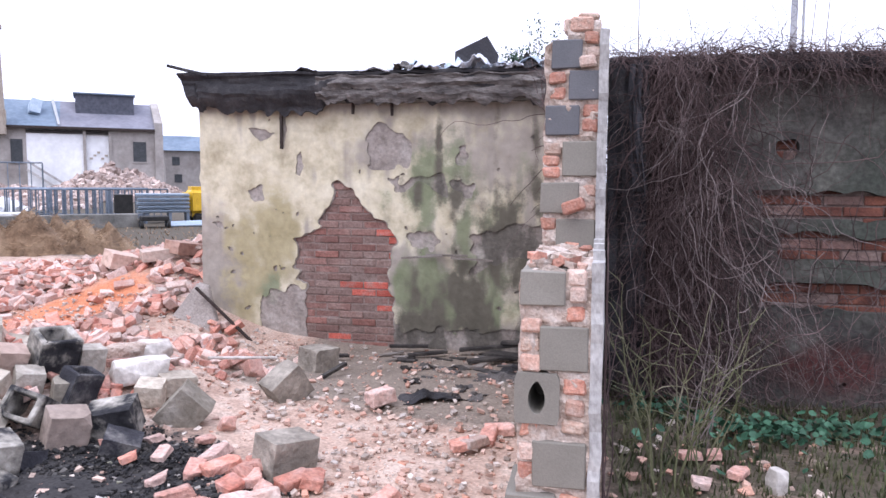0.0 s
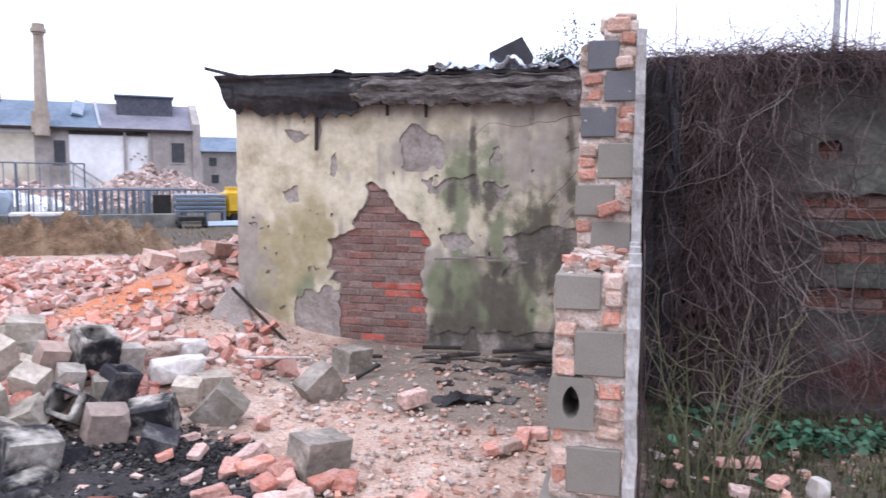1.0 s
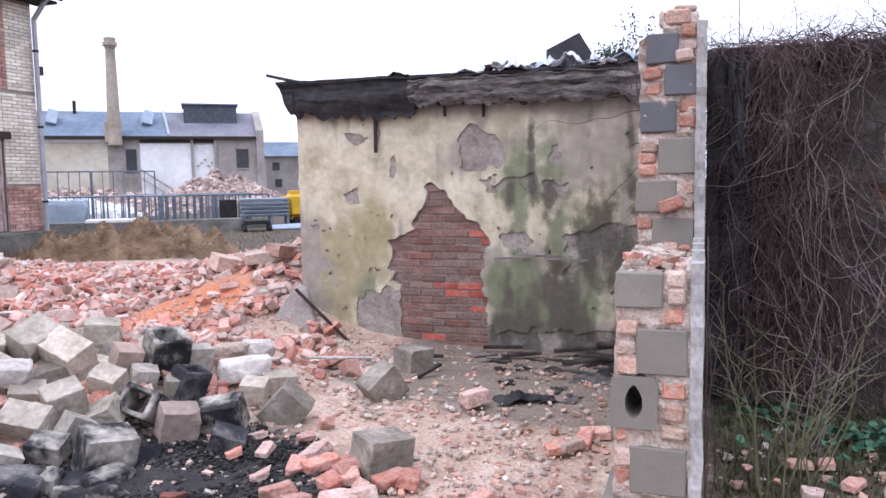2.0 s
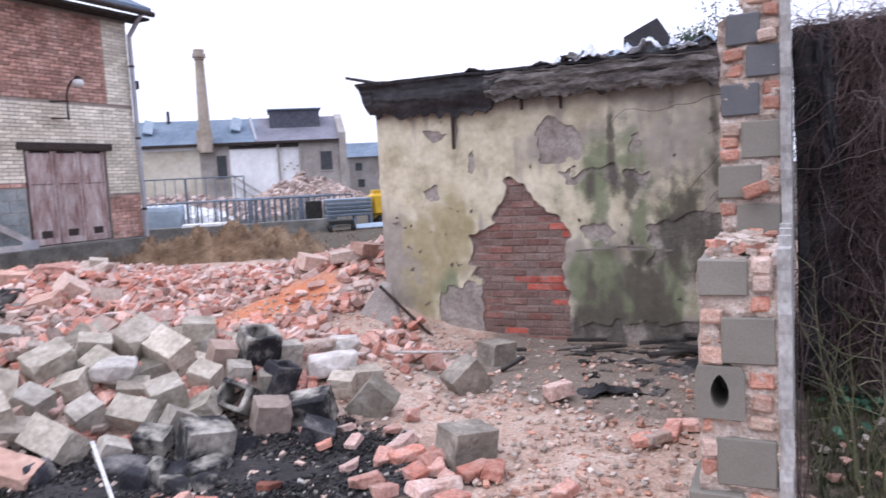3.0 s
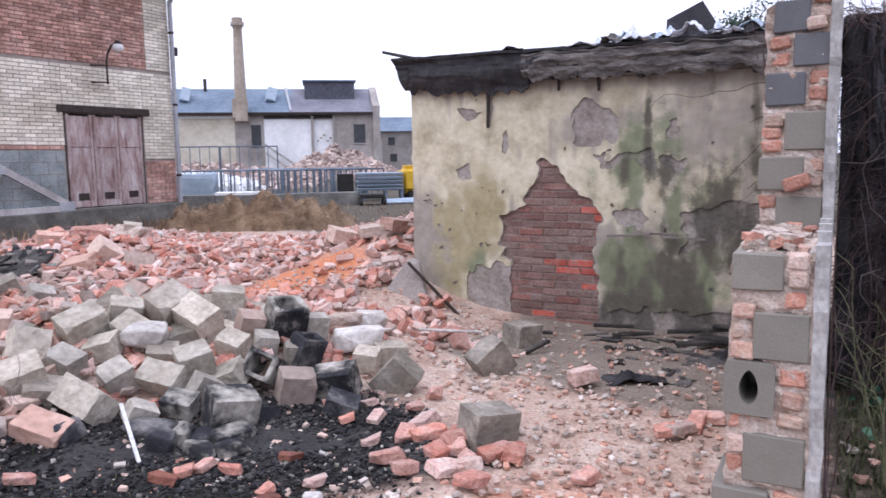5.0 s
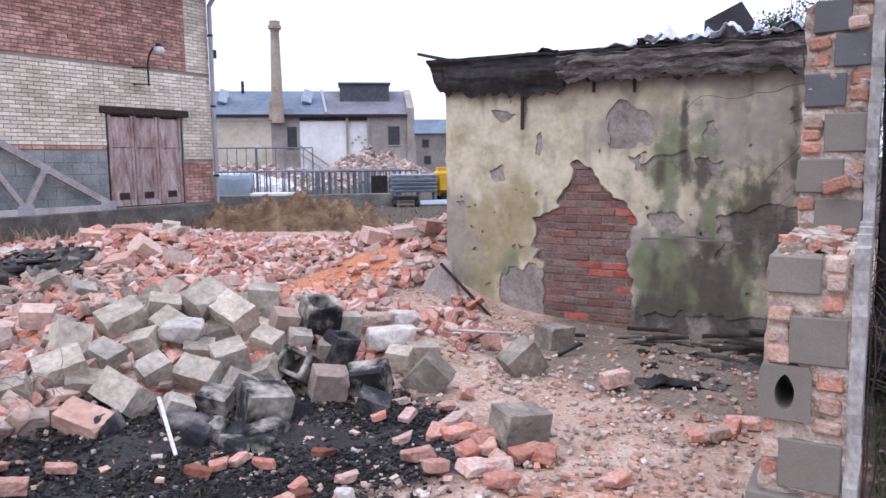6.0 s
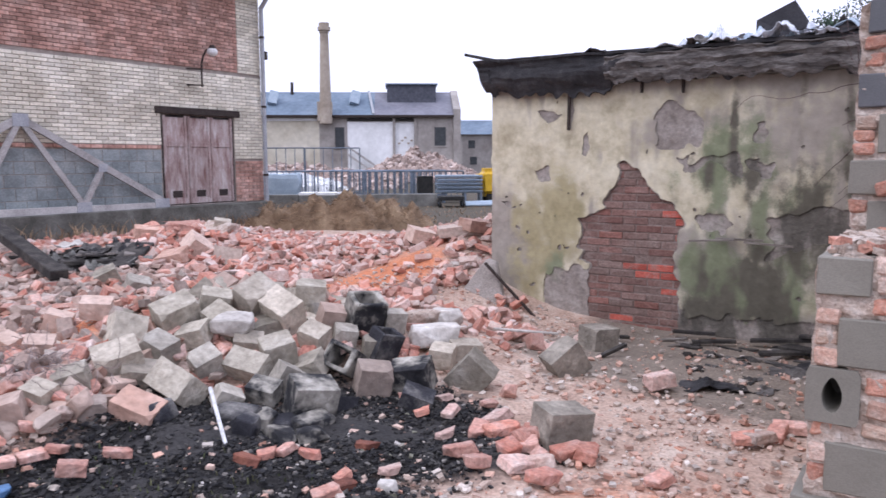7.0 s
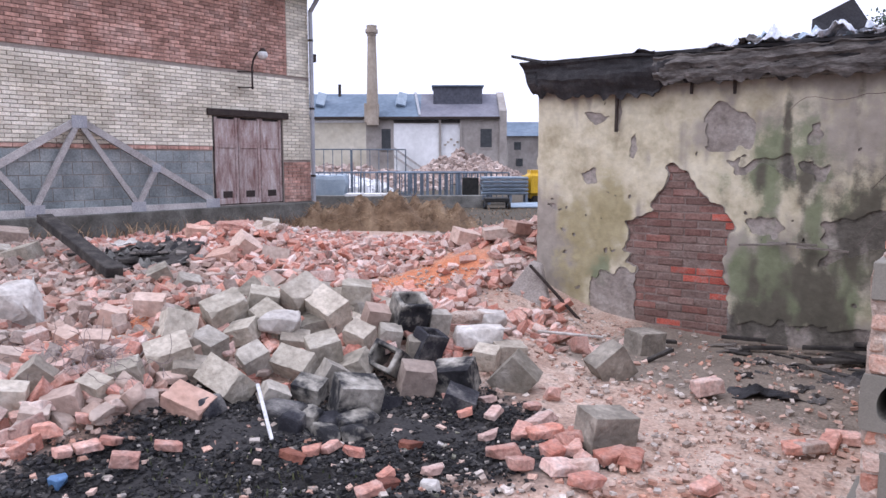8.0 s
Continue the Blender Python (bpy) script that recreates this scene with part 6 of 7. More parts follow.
# ---- loose bricks ----
def brick_mesh(seed, a, b, c, worn=False):
    rnd = random.Random(seed)
    bm = bmesh.new()
    bmesh.ops.create_cube(bm, size=1)
    for v in bm.verts:
        v.co = Vector((v.co.x * a + rnd.uniform(-1, 1) * 0.010, v.co.y * b + rnd.uniform(-1, 1) * 0.010, v.co.z * c + rnd.uniform(-1, 1) * 0.006))
    if seed % 3:
        n = Vector((1, rnd.uniform(-0.7, 0.7), rnd.uniform(-0.7, 0.7))).normalized()
        cut = bmesh.ops.bisect_plane(bm, geom=bm.verts[:] + bm.edges[:] + bm.faces[:], plane_co=n * a * rnd.uniform(0.12, 0.38), plane_no=n, clear_outer=True)
        bmesh.ops.holes_fill(bm, edges=[e for e in cut["geom_cut"] if isinstance(e, bmesh.types.BMEdge)])
    if worn:
        for _ in range(2):
            n = Vector((rnd.choice((-1, 1)), rnd.choice((-1, 1)) * rnd.uniform(0.4, 1), rnd.choice((-1, 1)) * rnd.uniform(0.4, 1))).normalized()
            reach = (abs(n.x) * a + abs(n.y) * b + abs(n.z) * c) / 2
            cut = bmesh.ops.bisect_plane(bm, geom=bm.verts[:] + bm.edges[:] + bm.faces[:], plane_co=n * reach * rnd.uniform(0.6, 0.85), plane_no=n, clear_outer=True)
            bmesh.ops.holes_fill(bm, edges=[e for e in cut["geom_cut"] if isinstance(e, bmesh.types.BMEdge)])
    bmesh.ops.bevel(bm, geom=bm.edges[:], offset=0.007, segments=1, affect="EDGES")
    if worn:
        for axis, span in ((0, a), (1, b), (2, c)):
            for k in (-0.25, 0, 0.25):
                co, no = [0, 0, 0], [0, 0, 0]
                co[axis], no[axis] = span * k, 1
                bmesh.ops.bisect_plane(bm, geom=bm.verts[:] + bm.edges[:] + bm.faces[:], plane_co=co, plane_no=no)
        ragged(bm, 0.008, 16, seed * 1.7)
    bmesh.ops.triangulate(bm, faces=bm.faces[:])
    return bm


BRICKS, DIRTY, SOOTY, BRICK_DATA = [], [], [], []
for s in range(12):
    size = (0.25, 0.12, 0.068) if s < 8 else (random.uniform(0.16, 0.24), random.uniform(0.12, 0.16), random.uniform(0.09, 0.14))
    me = keep_mesh("loose_brick", brick_mesh(s, *size), M_RUBBLE)
    BRICKS.append(keep_mesh("worn_brick", brick_mesh(s, *size, worn=True), M_RUBBLE))
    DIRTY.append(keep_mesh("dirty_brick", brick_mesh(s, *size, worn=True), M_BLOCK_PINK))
    if s < 8:
        SOOTY.append(keep_mesh("sooty_brick", brick_mesh(s, *size, worn=True), M_SHADED_SOOTY_BRICK))
    co = np.empty(len(me.vertices) * 3)
    me.vertices.foreach_get("co", co)
    BRICK_DATA.append((co.reshape(-1, 3), [tuple(p.vertices) for p in me.polygons]))


def brick_words(k):
    if k >= 8:
        return "mortared lump of broken brickwork among the rubble"
    return "dusty broken half brick in the rubble" if k % 3 else "dusty whole red brick in the rubble"


def loose_brick(k, x, y, z, rx, ry, rz, s=0.86):
    ob = new("brick", BRICKS[k])
    ob.matrix_world = pose(x, y, z, rx, ry, rz) @ Matrix.Diagonal((s, s, s, 1))
    return tagged(ob, brick_words(k), "brick", "loose bricks")


for k, x, y, rz in ((1, -2.73, 2.52, 57), (4, -2.73, 2.62, 97), (2, -2.54, 2.62, 47), (7, -2.15, 2.79, 67), (1, -2.29, 2.60, 87), (4, -2.22, 2.38, 57),
                    (0, -3.31, 2.03, 59), (0, -1.57, 3.20, 25), (4, -1.48, 3.46, 57), (3, -1.40, 3.49, 107), (1, -1.78, 3.05, 77), (0, -1.91, 3.49, 62),
                    (3, -1.81, 3.55, 17), (4, -2.06, 3.70, 87), (2, -1.93, 3.11, 47), (1, -1.73, 3.65, 37), (9, -1.46, 4.85, 51), (0, -0.68, 4.19, 57),
                    (3, -0.62, 4.34, 87), (0, -0.57, 4.44, 7), (1, -0.73, 4.15, 37), (2, -0.97, 3.37, 67), (1, -2.42, 3.47, 57), (4, -2.31, 3.57, 97),
                    (2, -2.49, 3.79, 57), (1, -3.50, 1.85, 47), (9, -3.22, 1.74, 57), (4, -3.55, 1.74, 77), (2, -3.73, 2.35, 47), (5, -3.71, 2.49, 87),
                    (10, -3.72, 1.62, 57), (1, -3.53, 1.62, 97), (4, -3.73, 1.50, 57), (5, -1.44, 3.10, 67), (1, -1.74, 3.30, 82), (4, -1.72, 3.43, 117),
                    (7, -2.16, 3.31, 52), (2, -2.05, 3.48, 107), (5, -2.21, 3.89, 57), (3, -1.61, 3.14, 67), (1, -2.67, 3.64, 72)):
    loose_brick(k, x, y, height(x, y) + 0.03 + (0.03 if k > 7 else 0), random.uniform(-14, 14), random.uniform(-14, 14), rz, 0.86 if -2.1 < x < -1.3 else 0.56 if ash_zone(x, y) > 0.4 else 0.74)
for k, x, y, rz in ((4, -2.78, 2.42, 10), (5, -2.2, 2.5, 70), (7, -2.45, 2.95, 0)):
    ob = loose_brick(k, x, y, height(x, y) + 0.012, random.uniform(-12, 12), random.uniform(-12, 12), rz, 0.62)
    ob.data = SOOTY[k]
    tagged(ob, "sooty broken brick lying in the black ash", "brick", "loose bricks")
for k, x, y, rz in ((0, 0.52, 4.25, 30), (3, 0.75, 4.05, 60), (1, 0.56, 3.85, 10), (4, 0.66, 4.3, 80)):
    loose_brick(k, x, y, height(x, y) + 0.03, random.uniform(-12, 12), random.uniform(-12, 12), rz, 0.6)


def brick_weight(x, y):
    if math.hypot((x + 8.95) / 0.95, (y - 5.25) / 0.5) < 1 or math.hypot((x + 4.05) / 0.42, (y - 6.45) / 0.35) < 1:
        return 0.0
    if x > -4.25 and y > 6.85:
        return 0.0
    h = height(x, y)
    w = smooth(0.10, 0.2, h)
    w *= 1 - 0.75 * smooth(0.12, 0.3, along(x, y, HEAP, 0.55))
    w = max(w, 0.5 * math.exp(-((x + 3.1) / 0.45) ** 2 - ((y - 5.3) / 0.7) ** 2), 0.30 * math.exp(-((x + 1.85) / 0.28) ** 2 - ((y - 3.3) / 0.4) ** 2))
    w = max(w, 0.75 * smooth(-3.2, -3.9, x) * smooth(1.0, 2.0, y) * smooth(12, 10.5, y))
    w *= 1 - 0.92 * smooth(0.35, 0.7, ash_zone(x, y)) * (h < 0.22)
    w *= 1 - 0.93 * smooth(0.3, 0.6, orange_zone(x, y))
    return max(w, 0.0015)


rng = random.Random(11)
picked = []
while len(picked) < 9500:
    x, y = rng.uniform(-13.3, -0.45), rng.uniform(1.2, 10.8)
    far_off = math.hypot(x, y)
    if rng.random() < brick_weight(x, y) * (0.55 + 0.09 * far_off):
        lift = rng.uniform(-0.01, 0.075) if brick_weight(x, y) > 0.3 else 0.015
        picked.append((x, y, height(x, y) + lift, rng.choices(range(12), [2, 4, 4, 2, 4, 4, 2, 4, 1, 1, 1, 1])[0], rng.gauss(0, 26), rng.gauss(0, 26), rng.uniform(0, 360)))
picked.sort(key=lambda p: math.hypot(p[0] + 2.6, p[1] - 3.2))
for x, y, z, k, rx, ry, rz in picked[:255]:
    ob = loose_brick(k, x, y, z, rx, ry, rz, 0.5 + 0.36 * ((k * 37 + int(rz)) % 10) / 10)
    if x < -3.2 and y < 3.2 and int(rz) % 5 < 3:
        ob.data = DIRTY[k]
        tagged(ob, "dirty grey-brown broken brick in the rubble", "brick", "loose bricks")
piles = {"dusty": ([], [], [0]), "dirty": ([], [], [0])}
for x, y, z, k, rx, ry, rz in picked[255:]:
    hv, hf, base = piles["dirty" if x < -4.3 and y < 5.4 and (int(rz * 7) % 10 < 7) else "dusty"]
    co, tris = BRICK_DATA[k]
    m = np.array(pose(x, y, z, rx, ry, rz))
    s = 0.54 + 0.36 * ((k * 37 + int(rz)) % 10) / 10
    hv.append(co * s @ m[:3, :3].T + m[:3, 3])
    hf += [tuple(i + base[0] for i in t) for t in tris]
    base[0] += len(co)
M_DIRTY_I = mat("dirty_brick_heap", [(0.22, 0.14, 0.11), (0.36, 0.26, 0.215), (0.50, 0.41, 0.36)], 9, 0.95, 0.5, 40, 0.3, "island", palette=[(0.34, 0.25, 0.21), (0.40, 0.22, 0.165), (0.30, 0.26, 0.23), (0.44, 0.34, 0.29), (0.26, 0.20, 0.175), (0.42, 0.38, 0.34)])
tagged(data_part("brick_rubble", np.concatenate(piles["dusty"][0]).tolist(), piles["dusty"][1], M_RUBBLE_I), "wide heaps of dusty pink and orange broken bricks", "rubble", kind="stuff")
tagged(data_part("brick_rubble", np.concatenate(piles["dirty"][0]).tolist(), piles["dirty"][1], M_DIRTY_I), "dirty grey-brown broken bricks beside the block heap", "rubble", kind="stuff")


def crumbs(name, label, n, where, size, material, seed):
    """Countless chips: little skewed boxes on the ground."""
    rs = np.random.RandomState(seed)
    cube = np.array([(-1, -1, -1), (1, -1, -1), (1, 1, -1), (-1, 1, -1), (-1, -1, 1), (1, -1, 1), (1, 1, 1), (-1, 1, 1)], float)
    quads = ((0, 3, 2, 1), (4, 5, 6, 7), (0, 1, 5, 4), (1, 2, 6, 5), (2, 3, 7, 6), (3, 0, 4, 7))
    vs, fs = [], []
    for i in range(n):
        x, y, s0 = where(rs)
        s = s0 * (size[0] + (size[1] - size[0]) * rs.rand() ** 3.5)
        c = cube * (1, 0.7, 0.45) * s * (0.65 + 0.5 * rs.rand(8, 3))
        m = np.array(pose(x, y, height(x, y) + s * 0.25 - 0.003, rs.uniform(-25, 25), rs.uniform(-25, 25), rs.uniform(0, 360)))
        vs.append(c @ m[:3, :3].T + m[:3, 3])
        fs += [tuple(q + 8 * i for q in t) for t in quads]
    return tagged(data_part(name, np.concatenate(vs).tolist(), fs, material), label, "grit", kind="stuff")


def chip_spot(rs):
    while True:
        x, y = rs.uniform(-6.5, -0.38), rs.uniform(1.1, 7.1)
        dense = 0.35 + 0.65 * smooth(-1.2, 0.4, fbm(x * 1.3, y * 1.3, 12))
        if rs.rand() < dense * (1 - 0.85 * smooth(0.4, 0.7, ash_zone(x, y))) * (1 - 0.72 * floor_zone(x, y)):
            return x, y, 1.0


def far_spot(rs):
    while True:
        x, y = rs.uniform(-12, -4.3), rs.uniform(2.5, 9.5)
        if orange_zone(x, y) < 0.3 or rs.rand() < 0.04:
            return x, y, 1.3


def ash_spot(rs):
    while True:
        x, y = rs.uniform(-4.3, -0.9), rs.uniform(0.6, 4.0)
        if rs.rand() < smooth(0.3, 0.7, ash_zone(x, y)):
            return x, y, 1.0


crumbs("grit", "scattered chips of brick, plaster and mortar", 17000, chip_spot, (0.003, 0.027), M_CHIP, 4)
crumbs("far_grit", "rubble chips among the farther bricks", 6000, far_spot, (0.010, 0.05), M_CHIP, 5)
crumbs("ash_crumbs", "black burnt crumbs and clinker", 26000, ash_spot, (0.003, 0.019), M_ASH_CHIP, 6)
crumbs("ash_debris", "pale flecks of plaster, brick and charred wood in the ash", 1100, ash_spot, (0.003, 0.018), M_FLECK, 8)
crumbs("grass_grit", "chips of rubble lying in the grass", 130, lambda rs: (rs.uniform(0.06, 1.3), rs.uniform(2.8, 5.0), 1.0), (0.008, 0.04), M_CHIP, 7)


# ---- single pieces on the ground ----
def rock(name, label, x, y, z, a, b, c, material, turn=0, seed=0.0, tilt=0):
    rnd = random.Random(int(seed * 10) + 5)
    bm = bmesh.new()
    for _ in range(22):
        p = Vector((rnd.gauss(0, 1), rnd.gauss(0, 1), rnd.gauss(0, 1))).normalized()
        p = Vector([math.copysign(abs(q) ** 0.55, q) for q in p]) * rnd.uniform(0.85, 1.08)
        bm.verts.new((p.x * a, p.y * b, p.z * c))
    hull = bmesh.ops.convex_hull(bm, input=bm.verts[:])
    bmesh.ops.delete(bm, geom=list({g for g in hull["geom_interior"] + hull["geom_unused"] if isinstance(g, bmesh.types.BMVert)}), context="VERTS")
    bmesh.ops.bevel(bm, geom=bm.edges[:], offset=0.08 * min(a, b, c), segments=1, affect="EDGES")
    bmesh.ops.triangulate(bm, faces=bm.faces[:])
    bmesh.ops.subdivide_edges(bm, edges=[e for e in bm.edges if e.calc_length() > 0.25 * a], cuts=1)
    ragged(bm, 0.05 * min(a, b, c), 6 / a, seed)
    ob = part(name, bm, material)
    ob.matrix_world = pose(x, y, z, tilt, 0, turn)
    return tagged(ob, label, "rubble lump")


rock("plaster_lump", "big whitish plaster-coated lump on the rubble", -6.95, 2.85, 0.26, 0.28, 0.2, 0.24, M_STONE, 40, 1.0, 20)
rock("plaster_lump", "white-topped lump of plaster on the block heap", -3.95, 3.36, 0.44, 0.16, 0.12, 0.09, M_STONE, 30, 2.0)
rock("plaster_lump", "long white plastered chunk in the heap", -2.98, 4.40, 0.27, 0.22, 0.11, 0.10, M_STONE, 45, 3.0)
rock("plaster_lump", "pinkish wedge of plaster", -3.23, 4.58, 0.34, 0.16, 0.10, 0.08, M_MORTAR, 45, 4.0)
rock("plaster_lump", "pale plaster chunk on the bricks", -3.10, 4.74, 0.33, 0.16, 0.11, 0.08, M_STONE, 60, 5.0)
block("sooty", -2.60, 3.62, 0.06, 12, 20, 30, (0.20, 0.17, 0.13))
block("sooty", -2.95, 3.30, 0.05, -10, 15, 80, (0.17, 0.14, 0.11))
rock("stone", "pale upright stone in the grass", 0.90, 3.88, 0.05, 0.055, 0.045, 0.09, M_STONE, 20, 7.0)
rock("plaster_lump", "pale lump lying on the far brick heap", -8.2, 7.1, 0.52, 0.2, 0.16, 0.14, M_STONE, 20, 8.0)
rock("plaster_lump", "pinkish mortared lump on the far heap", -6.0, 8.3, 0.42, 0.22, 0.14, 0.12, M_MORTAR, 50, 9.0)
rock("brick_lump", "large brick lump beside the charred boards", -8.3, 6.3, 0.62, 0.27, 0.17, 0.15, M_RUBBLE, 70, 10.0, 25)
rock("brick_lump", "big mortared lump of brickwork on the far heap", -8.0, 6.6, 0.62, 0.24, 0.15, 0.13, M_MORTAR, 20, 13.0, 40)
rock("brick_lump", "upright lump of brickwork on the far heap", -8.9, 6.2, 0.58, 0.2, 0.15, 0.16, M_RUBBLE, 50, 14.0, 10)
rock("plaster_lump", "small white plaster lump in the ash", -2.02, 2.58, 0.03, 0.05, 0.04, 0.035, M_STONE, 10, 11.0)

for k, (x, y) in enumerate(((-3.15, 2.84), (-3.02, 2.92), (-2.90, 3.0), (-3.12, 2.70), (-2.96, 2.80), (-3.25, 2.74), (-2.8, 2.9), (-3.5, 2.4))):
    rock("clinker_lump", "grey and black clinker lump in the ash", x, y, height(x, y) + 0.025, 0.10 + 0.025 * (k % 3), 0.085, 0.055 + 0.015 * (k % 2), M_BLOCK_BURNT if k % 2 else M_BLOCK_STAINED, 40 * k, 20.0 + k, 15)

slab = thing("leaning_slab", "grey concrete slab leaning on the shed's corner", "slab", at=(-3.98, 6.9, -0.06))
bm = bmesh.new()
q = [bm.verts.new(p) for p in ((-0.36, -0.30, 0.0), (0.36, -0.24, -0.06), (0.07, 0.02, 0.52), (-0.05, 0.03, 0.55), (-0.36, -0.22, 0.0), (0.36, -0.16, -0.06), (0.07, 0.09, 0.52), (-0.05, 0.1, 0.55))]
for t in ((0, 1, 2, 3), (4, 5, 6, 7), (0, 1, 5, 4), (1, 2, 6, 5), (2, 3, 7, 6), (3, 0, 4, 7)):
    bm.faces.new([q[k] for k in t])
bmesh.ops.bevel(bm, geom=bm.edges[:], offset=0.012, segments=1, affect="EDGES")
part("slab_body", bm, M_UNDER, slab)
tagged(part("iron_bar", beam_bm((-3.97, 6.80, 0.46), (-3.33, 6.80, -0.10), 0.028, 0.028), M_STEEL_DARK), "dark rusty bar leaning at the shed's corner", "bar")
tagged(part("pale_pipe", rod_bm((-2.86, 5.05, 0.21), (-2.52, 5.52, 0.12), 0.012, 8), M_STONE), "thin pale pipe lying on the bricks", "pipe")
tagged(part("white_stick", beam_bm((-3.27, 2.58, 0.30), (-3.06, 2.50, 0.04), 0.02, 0.012, 0.002), M_WHITE), "white painted stick stuck in the ash", "stick")
tagged(part("pale_lath", beam_bm((-4.6, 1.98, 0.33), (-4.35, 2.12, 0.34), 0.02, 0.012, 0.002), M_WHITE), "short pale lath on the rubble", "lath")
rock("blue_scrap", "crumpled blue plastic scrap in the ash", -3.36, 1.50, height(-3.36, 1.5) + 0.02, 0.05, 0.05, 0.035, M_BLUE, 0, 12.0)

boards = [((-10.5, 4.8, 0.80), (-8.2, 4.5, 0.28), 0.2, 0.12), ((-9.79, 4.93, 0.34), (-8.51, 4.62, 0.24), 0.14, 0.1), ((-8.9, 4.91, 0.32), (-8.2, 5.26, 0.36), 0.22, 0.06), ((-8.04, 5.11, 0.30), (-8.32, 5.67, 0.52), 0.3, 0.06), ((-9.9, 5.0, 0.1), (-9.6, 4.8, 0.62), 0.1, 0.08), ((-9.4, 5.3, 0.40), (-8.5, 5.7, 0.44), 0.16, 0.05), ((-9.2, 5.0, 0.34), (-8.7, 5.6, 0.42), 0.12, 0.05)]
for a, b, w, h in boards:
    tagged(part("charred_beam", beam_bm(a, b, w, h, 0.01), M_DARK_WOOD), "charred roof beam lying on the rubble", "beam", "charred beams")
for k in range(12):
    x, y, a = random.uniform(-9.7, -8.2), random.uniform(4.95, 5.6), random.uniform(0, 6.28)
    d, z = random.uniform(0.15, 0.4), height(x, y) + random.uniform(0.03, 0.08)
    tagged(part("charred_board", beam_bm((x - d * math.cos(a), y - d * math.sin(a), z - 0.03), (x + d * math.cos(a), y + d * math.sin(a), z + 0.05), random.uniform(0.07, 0.18), 0.03, 0.004), M_DARK_WOOD if k % 3 else M_OLD_WOOD), "charred board lying among the beams", "board", "charred boards")
for k in range(34):
    x, y = random.gauss(-8.85, 0.45), random.gauss(5.3, 0.25)
    crumple("felt_scrap", "charred scrap of roofing among the beams", "felt", x, y, height(x, y) + 0.01, random.uniform(0.2, 0.5), random.uniform(0.15, 0.35), random.uniform(0.05, 0.14), (M_TAR, M_TAR_GREY, M_CONCRETE, M_TAR_GREY)[k % 4], random.uniform(0, 180), k * 2.3)
crumple("felt_scrap", "pale scrap of sheet on the charred rubble", "felt", -9.55, 5.4, 0.44, 0.34, 0.25, 0.08, M_STONE, 20, 3.7)
block("pink", -7.66, 6.02, 0.46, 30, 35, 80, (0.42, 0.27, 0.24))
block("pink", -8.75, 6.02, 0.58, 10, 8, 60, (0.32, 0.24, 0.22))
block("pink", -7.3, 6.15, 0.36, 70, 10, 40, (0.34, 0.22, 0.22))
block("half", -8.0, 6.65, 0.66, 8, 10, 50, (0.22, 0.2, 0.24))
block("pink", -11.68, 4.85, 0.42, 12, 8, 70, (0.42, 0.32, 0.34))
block("half", -10.25, 4.37, 0.32, 10, -14, 30, (0.42, 0.3, 0.28))
block("half", -10.9, 4.3, 0.30, 14, 10, 80, (0.36, 0.28, 0.28))
block("pink", -7.69, 5.64, 0.39, 20, -12, 20, (0.36, 0.24, 0.16))
block("pink", -5.42, 7.67, 0.60, 10, 14, 60, (0.34, 0.26, 0.18))
block("pink", -4.97, 7.76, 0.69, 4, -6, 40, (0.42, 0.26, 0.12))
block("pink", -4.73, 7.87, 0.75, 6, 8, 70, (0.36, 0.26, 0.14))
for a, b, w in (((-2.0, 7.0, -0.08), (-1.62, 7.05, -0.07), 0.05), ((-1.3, 7.0, -0.08), (-0.72, 7.08, -0.02), 0.07), ((-1.75, 6.75, -0.10), (-1.4, 6.9, -0.08), 0.06), ((-2.5, 6.3, -0.05), (-2.25, 6.5, -0.07), 0.05), ((-1.0, 6.85, -0.06), (-0.45, 6.6, -0.03), 0.16), ((-2.12, 5.4, 0.0), (-2.0, 5.7, 0.06), 0.04),
                ((-1.15, 6.6, -0.09), (-0.75, 6.75, -0.06), 0.09), ((-0.9, 7.05, 0.0), (-0.42, 7.0, 0.04), 0.08)):
    tagged(part("charred_board", beam_bm(a, b, w, 0.03, 0.004), M_DARK_WOOD), "blackened board lying at the shed's foot", "board", "charred boards")
for k in range(26):
    x, y, a, d = random.uniform(-2.1, -0.45), random.uniform(6.3, 7.05), random.uniform(-0.6, 0.6), random.uniform(0.04, 0.14)
    tagged(part("wood_scrap", beam_bm((x - d * math.cos(a), y - d * math.sin(a), height(x, y) + 0.0), (x + d * math.cos(a), y + d * math.sin(a), height(x, y) + random.uniform(0.0, 0.03)), random.uniform(0.02, 0.07), 0.015, 0.002), (M_DARK_WOOD, M_OLD_WOOD, M_TAR_GREY)[k % 3]), "splintered scrap of grey or burnt wood by the shed", "scrap", "wood scraps")
crumple("burnt_rag", "black burnt rag on the concrete", "rag", -1.18, 5.1, height(-1.18, 5.1) - 0.012, 0.36, 0.2, 0.06, M_TAR, 30, 2.9)
crumple("felt_scrap", "grey felt scrap on the concrete", "felt", -0.75, 5.9, height(-0.75, 5.9) - 0.012, 0.4, 0.25, 0.05, M_TAR_GREY, 10, 6.1)
crumple("felt_scrap", "dark felt scrap near the shed", "felt", -0.6, 6.3, height(-0.6, 6.3) - 0.012, 0.45, 0.3, 0.08, M_TAR, 40, 7.7)
crumple("felt_scrap", "pale sheet scrap by the leaning block", "felt", -2.45, 6.2, height(-2.45, 6.2) - 0.01, 0.4, 0.25, 0.06, M_STONE, 30, 4.4)
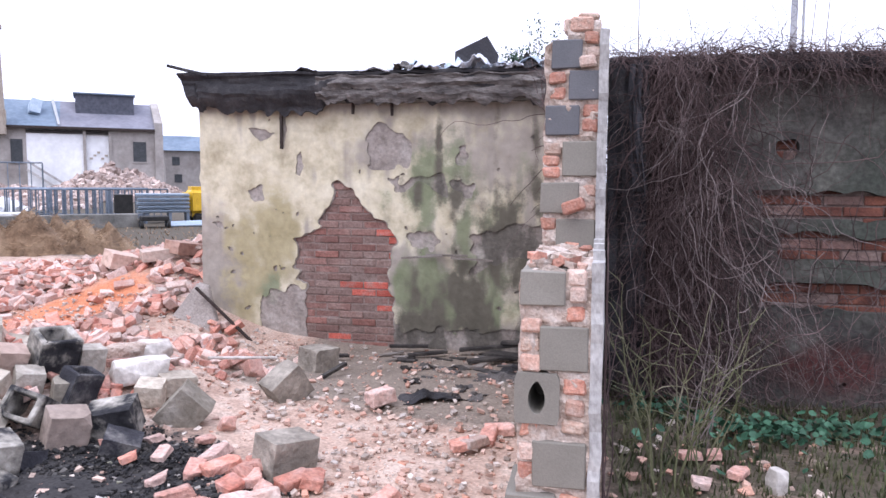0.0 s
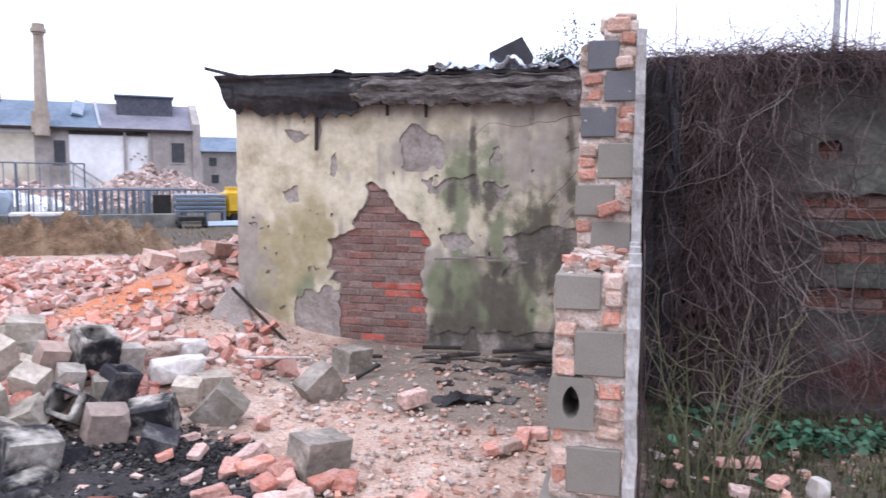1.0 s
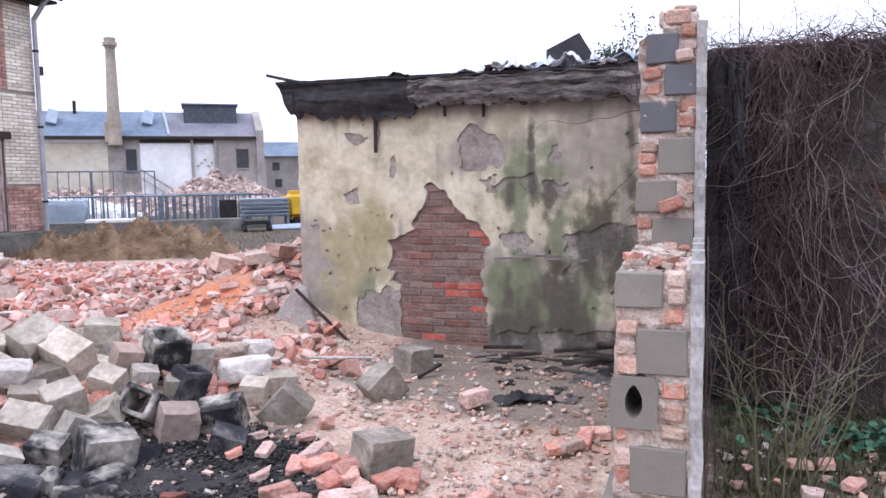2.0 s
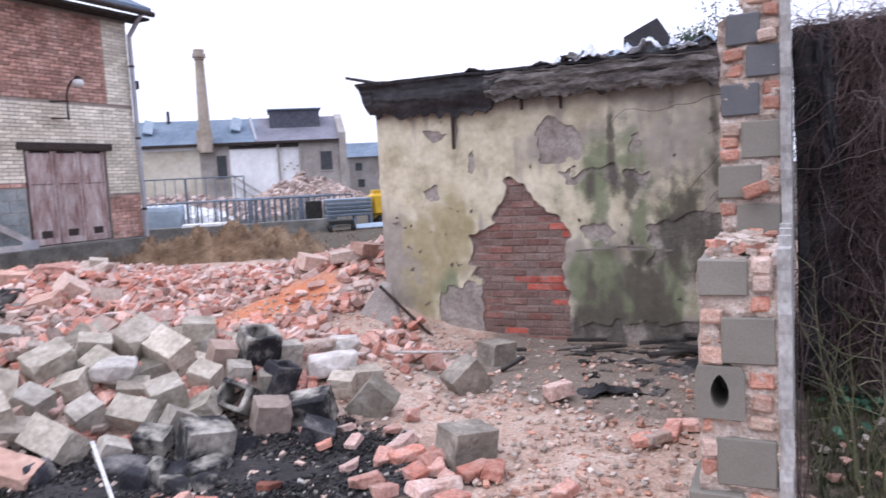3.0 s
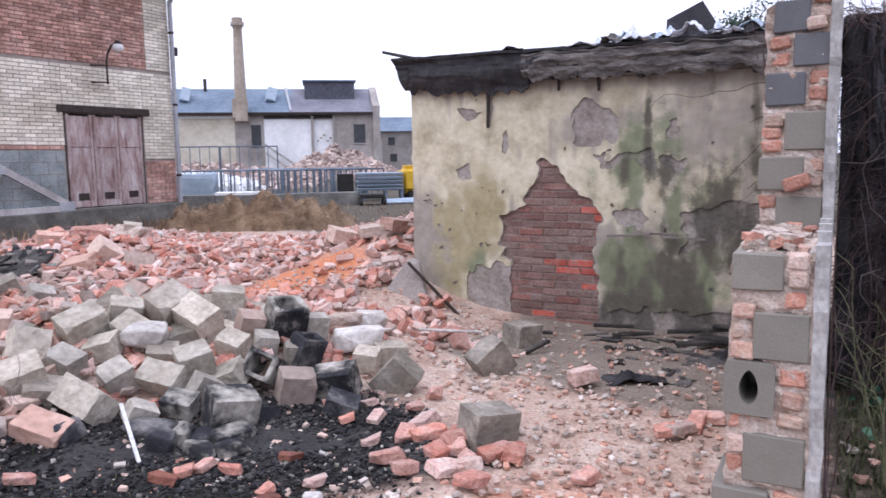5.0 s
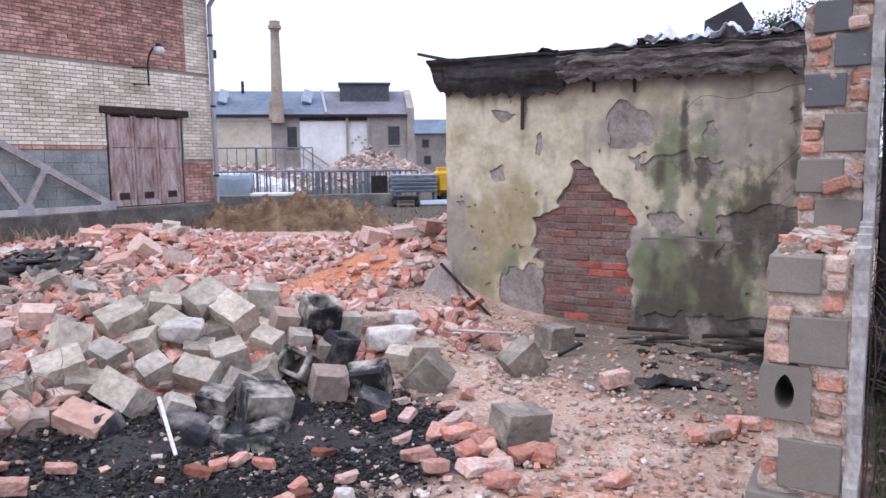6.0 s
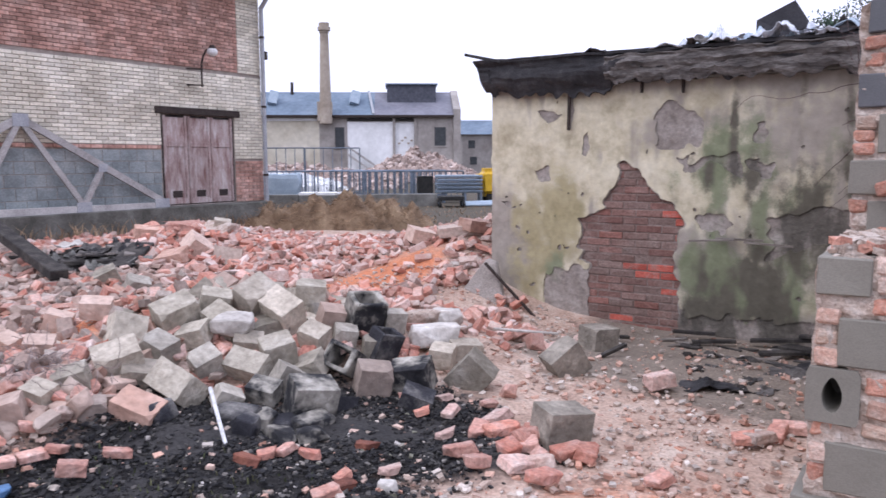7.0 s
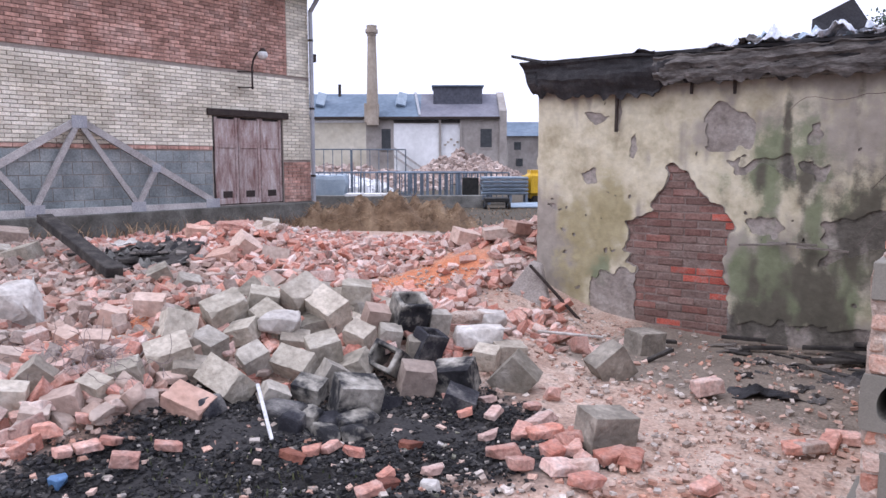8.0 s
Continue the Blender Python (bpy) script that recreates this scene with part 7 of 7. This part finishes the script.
for x, y, z in ((-1.7, 7.14, 0.80), (-1.45, 7.15, 0.815), (-1.2, 7.14, 0.79)):
    under(part("splinter", beam_bm((x - 0.22, y, z + random.uniform(-0.02, 0.02)), (x + 0.2, y - 0.02, z + random.uniform(-0.02, 0.02)), 0.012, 0.02, 0.002), M_OLD_WOOD, None, "grey splintered lath on the plaster"), shed)
for u, z0, z1 in ((-3.18, 1.86, 2.24), (-2.42, 2.2, 2.36), (-2.02, 2.18, 2.3)):
    under(part("iron_strap", box_bm(u - 0.012, u + 0.012, 7.135, 7.17, z0, z1, 0.002, 0.003), M_STEEL_DARK, None, "rusty iron strap"), shed)

for k in range(16):
    x, y = random.uniform(-1.7, -0.5), random.uniform(5.0, 6.9)
    crumple("burnt_scrap", "blackened scrap lying on the concrete", "scrap", x, y, height(x, y) - 0.012, random.uniform(0.07, 0.2), random.uniform(0.06, 0.13), random.uniform(0.02, 0.05), M_DARK_WOOD if k % 3 else M_TAR_GREY, random.uniform(0, 180), k * 1.7)

# dry stalks on the heap
v, f = [], []
for _ in range(90):
    p = Vector((random.gauss(-4.25, 0.25), random.gauss(2.1, 0.16), 0.40))
    tube(v, f, wander(p, Vector((random.gauss(0, 1), random.gauss(0, 1), 0.3)), 5, 0.04, 0.5, (0, 0, -0.15)), 0.0025, 0.0015, 3)
tagged(data_part("dry_stalks", v, f, M_TWIG_PALE), "pale dry stalks lying on the rubble", "stalks", kind="stuff")


# ---- single bricks in the walls ----
for a, b, c, d in courses(-3.12, -1.94, -0.32, 1.62, 0.262, 0.064, 0.013, lambda u, z: not any(in_patch(u + du, z + dz) for du in (-0.12, 0, 0.12) for dz in (-0.03, 0.03)) or random.random() < 0.03):
    v, f = [], []
    brick_cell(v, f, a, b, c, d, -0.004, 0.004 + random.uniform(-0.005, 0.008), shed_place, 0.005, 0.006)
    red = (0.34 < c < 0.47 and -2.62 < a < -2.1) or (0.72 < c < 1.05 and a > -2.3 and random.random() < 0.4) or random.random() < 0.03
    ob = under(data_part("brick", v, f, M_BRIGHT_BRICK if red else M_OLD_BRICK), shed)
    ob.parent, ob.matrix_parent_inverse = shed_wall, Matrix.Identity(4)
# Most band bricks have the vine and eave shade put into their colour.
for a, b, c, d in courses(0.6, 4.2, 0.55, 1.95, 0.262, 0.064, 0.013, lambda u, z: not (in_band(u, z) or in_band(u - 0.1, z) or in_band(u + 0.1, z))):
    v, f = [], []
    brick_cell(v, f, a, b, c, d, -0.01, 0.02 + random.uniform(-0.008, 0.006), vine_place, 0.006, 0.003)
    data_part("brick", v, f, M_OLD_BRICK if random.random() < 0.15 else M_SHADED_SOOTY_BRICK, garden_wall)
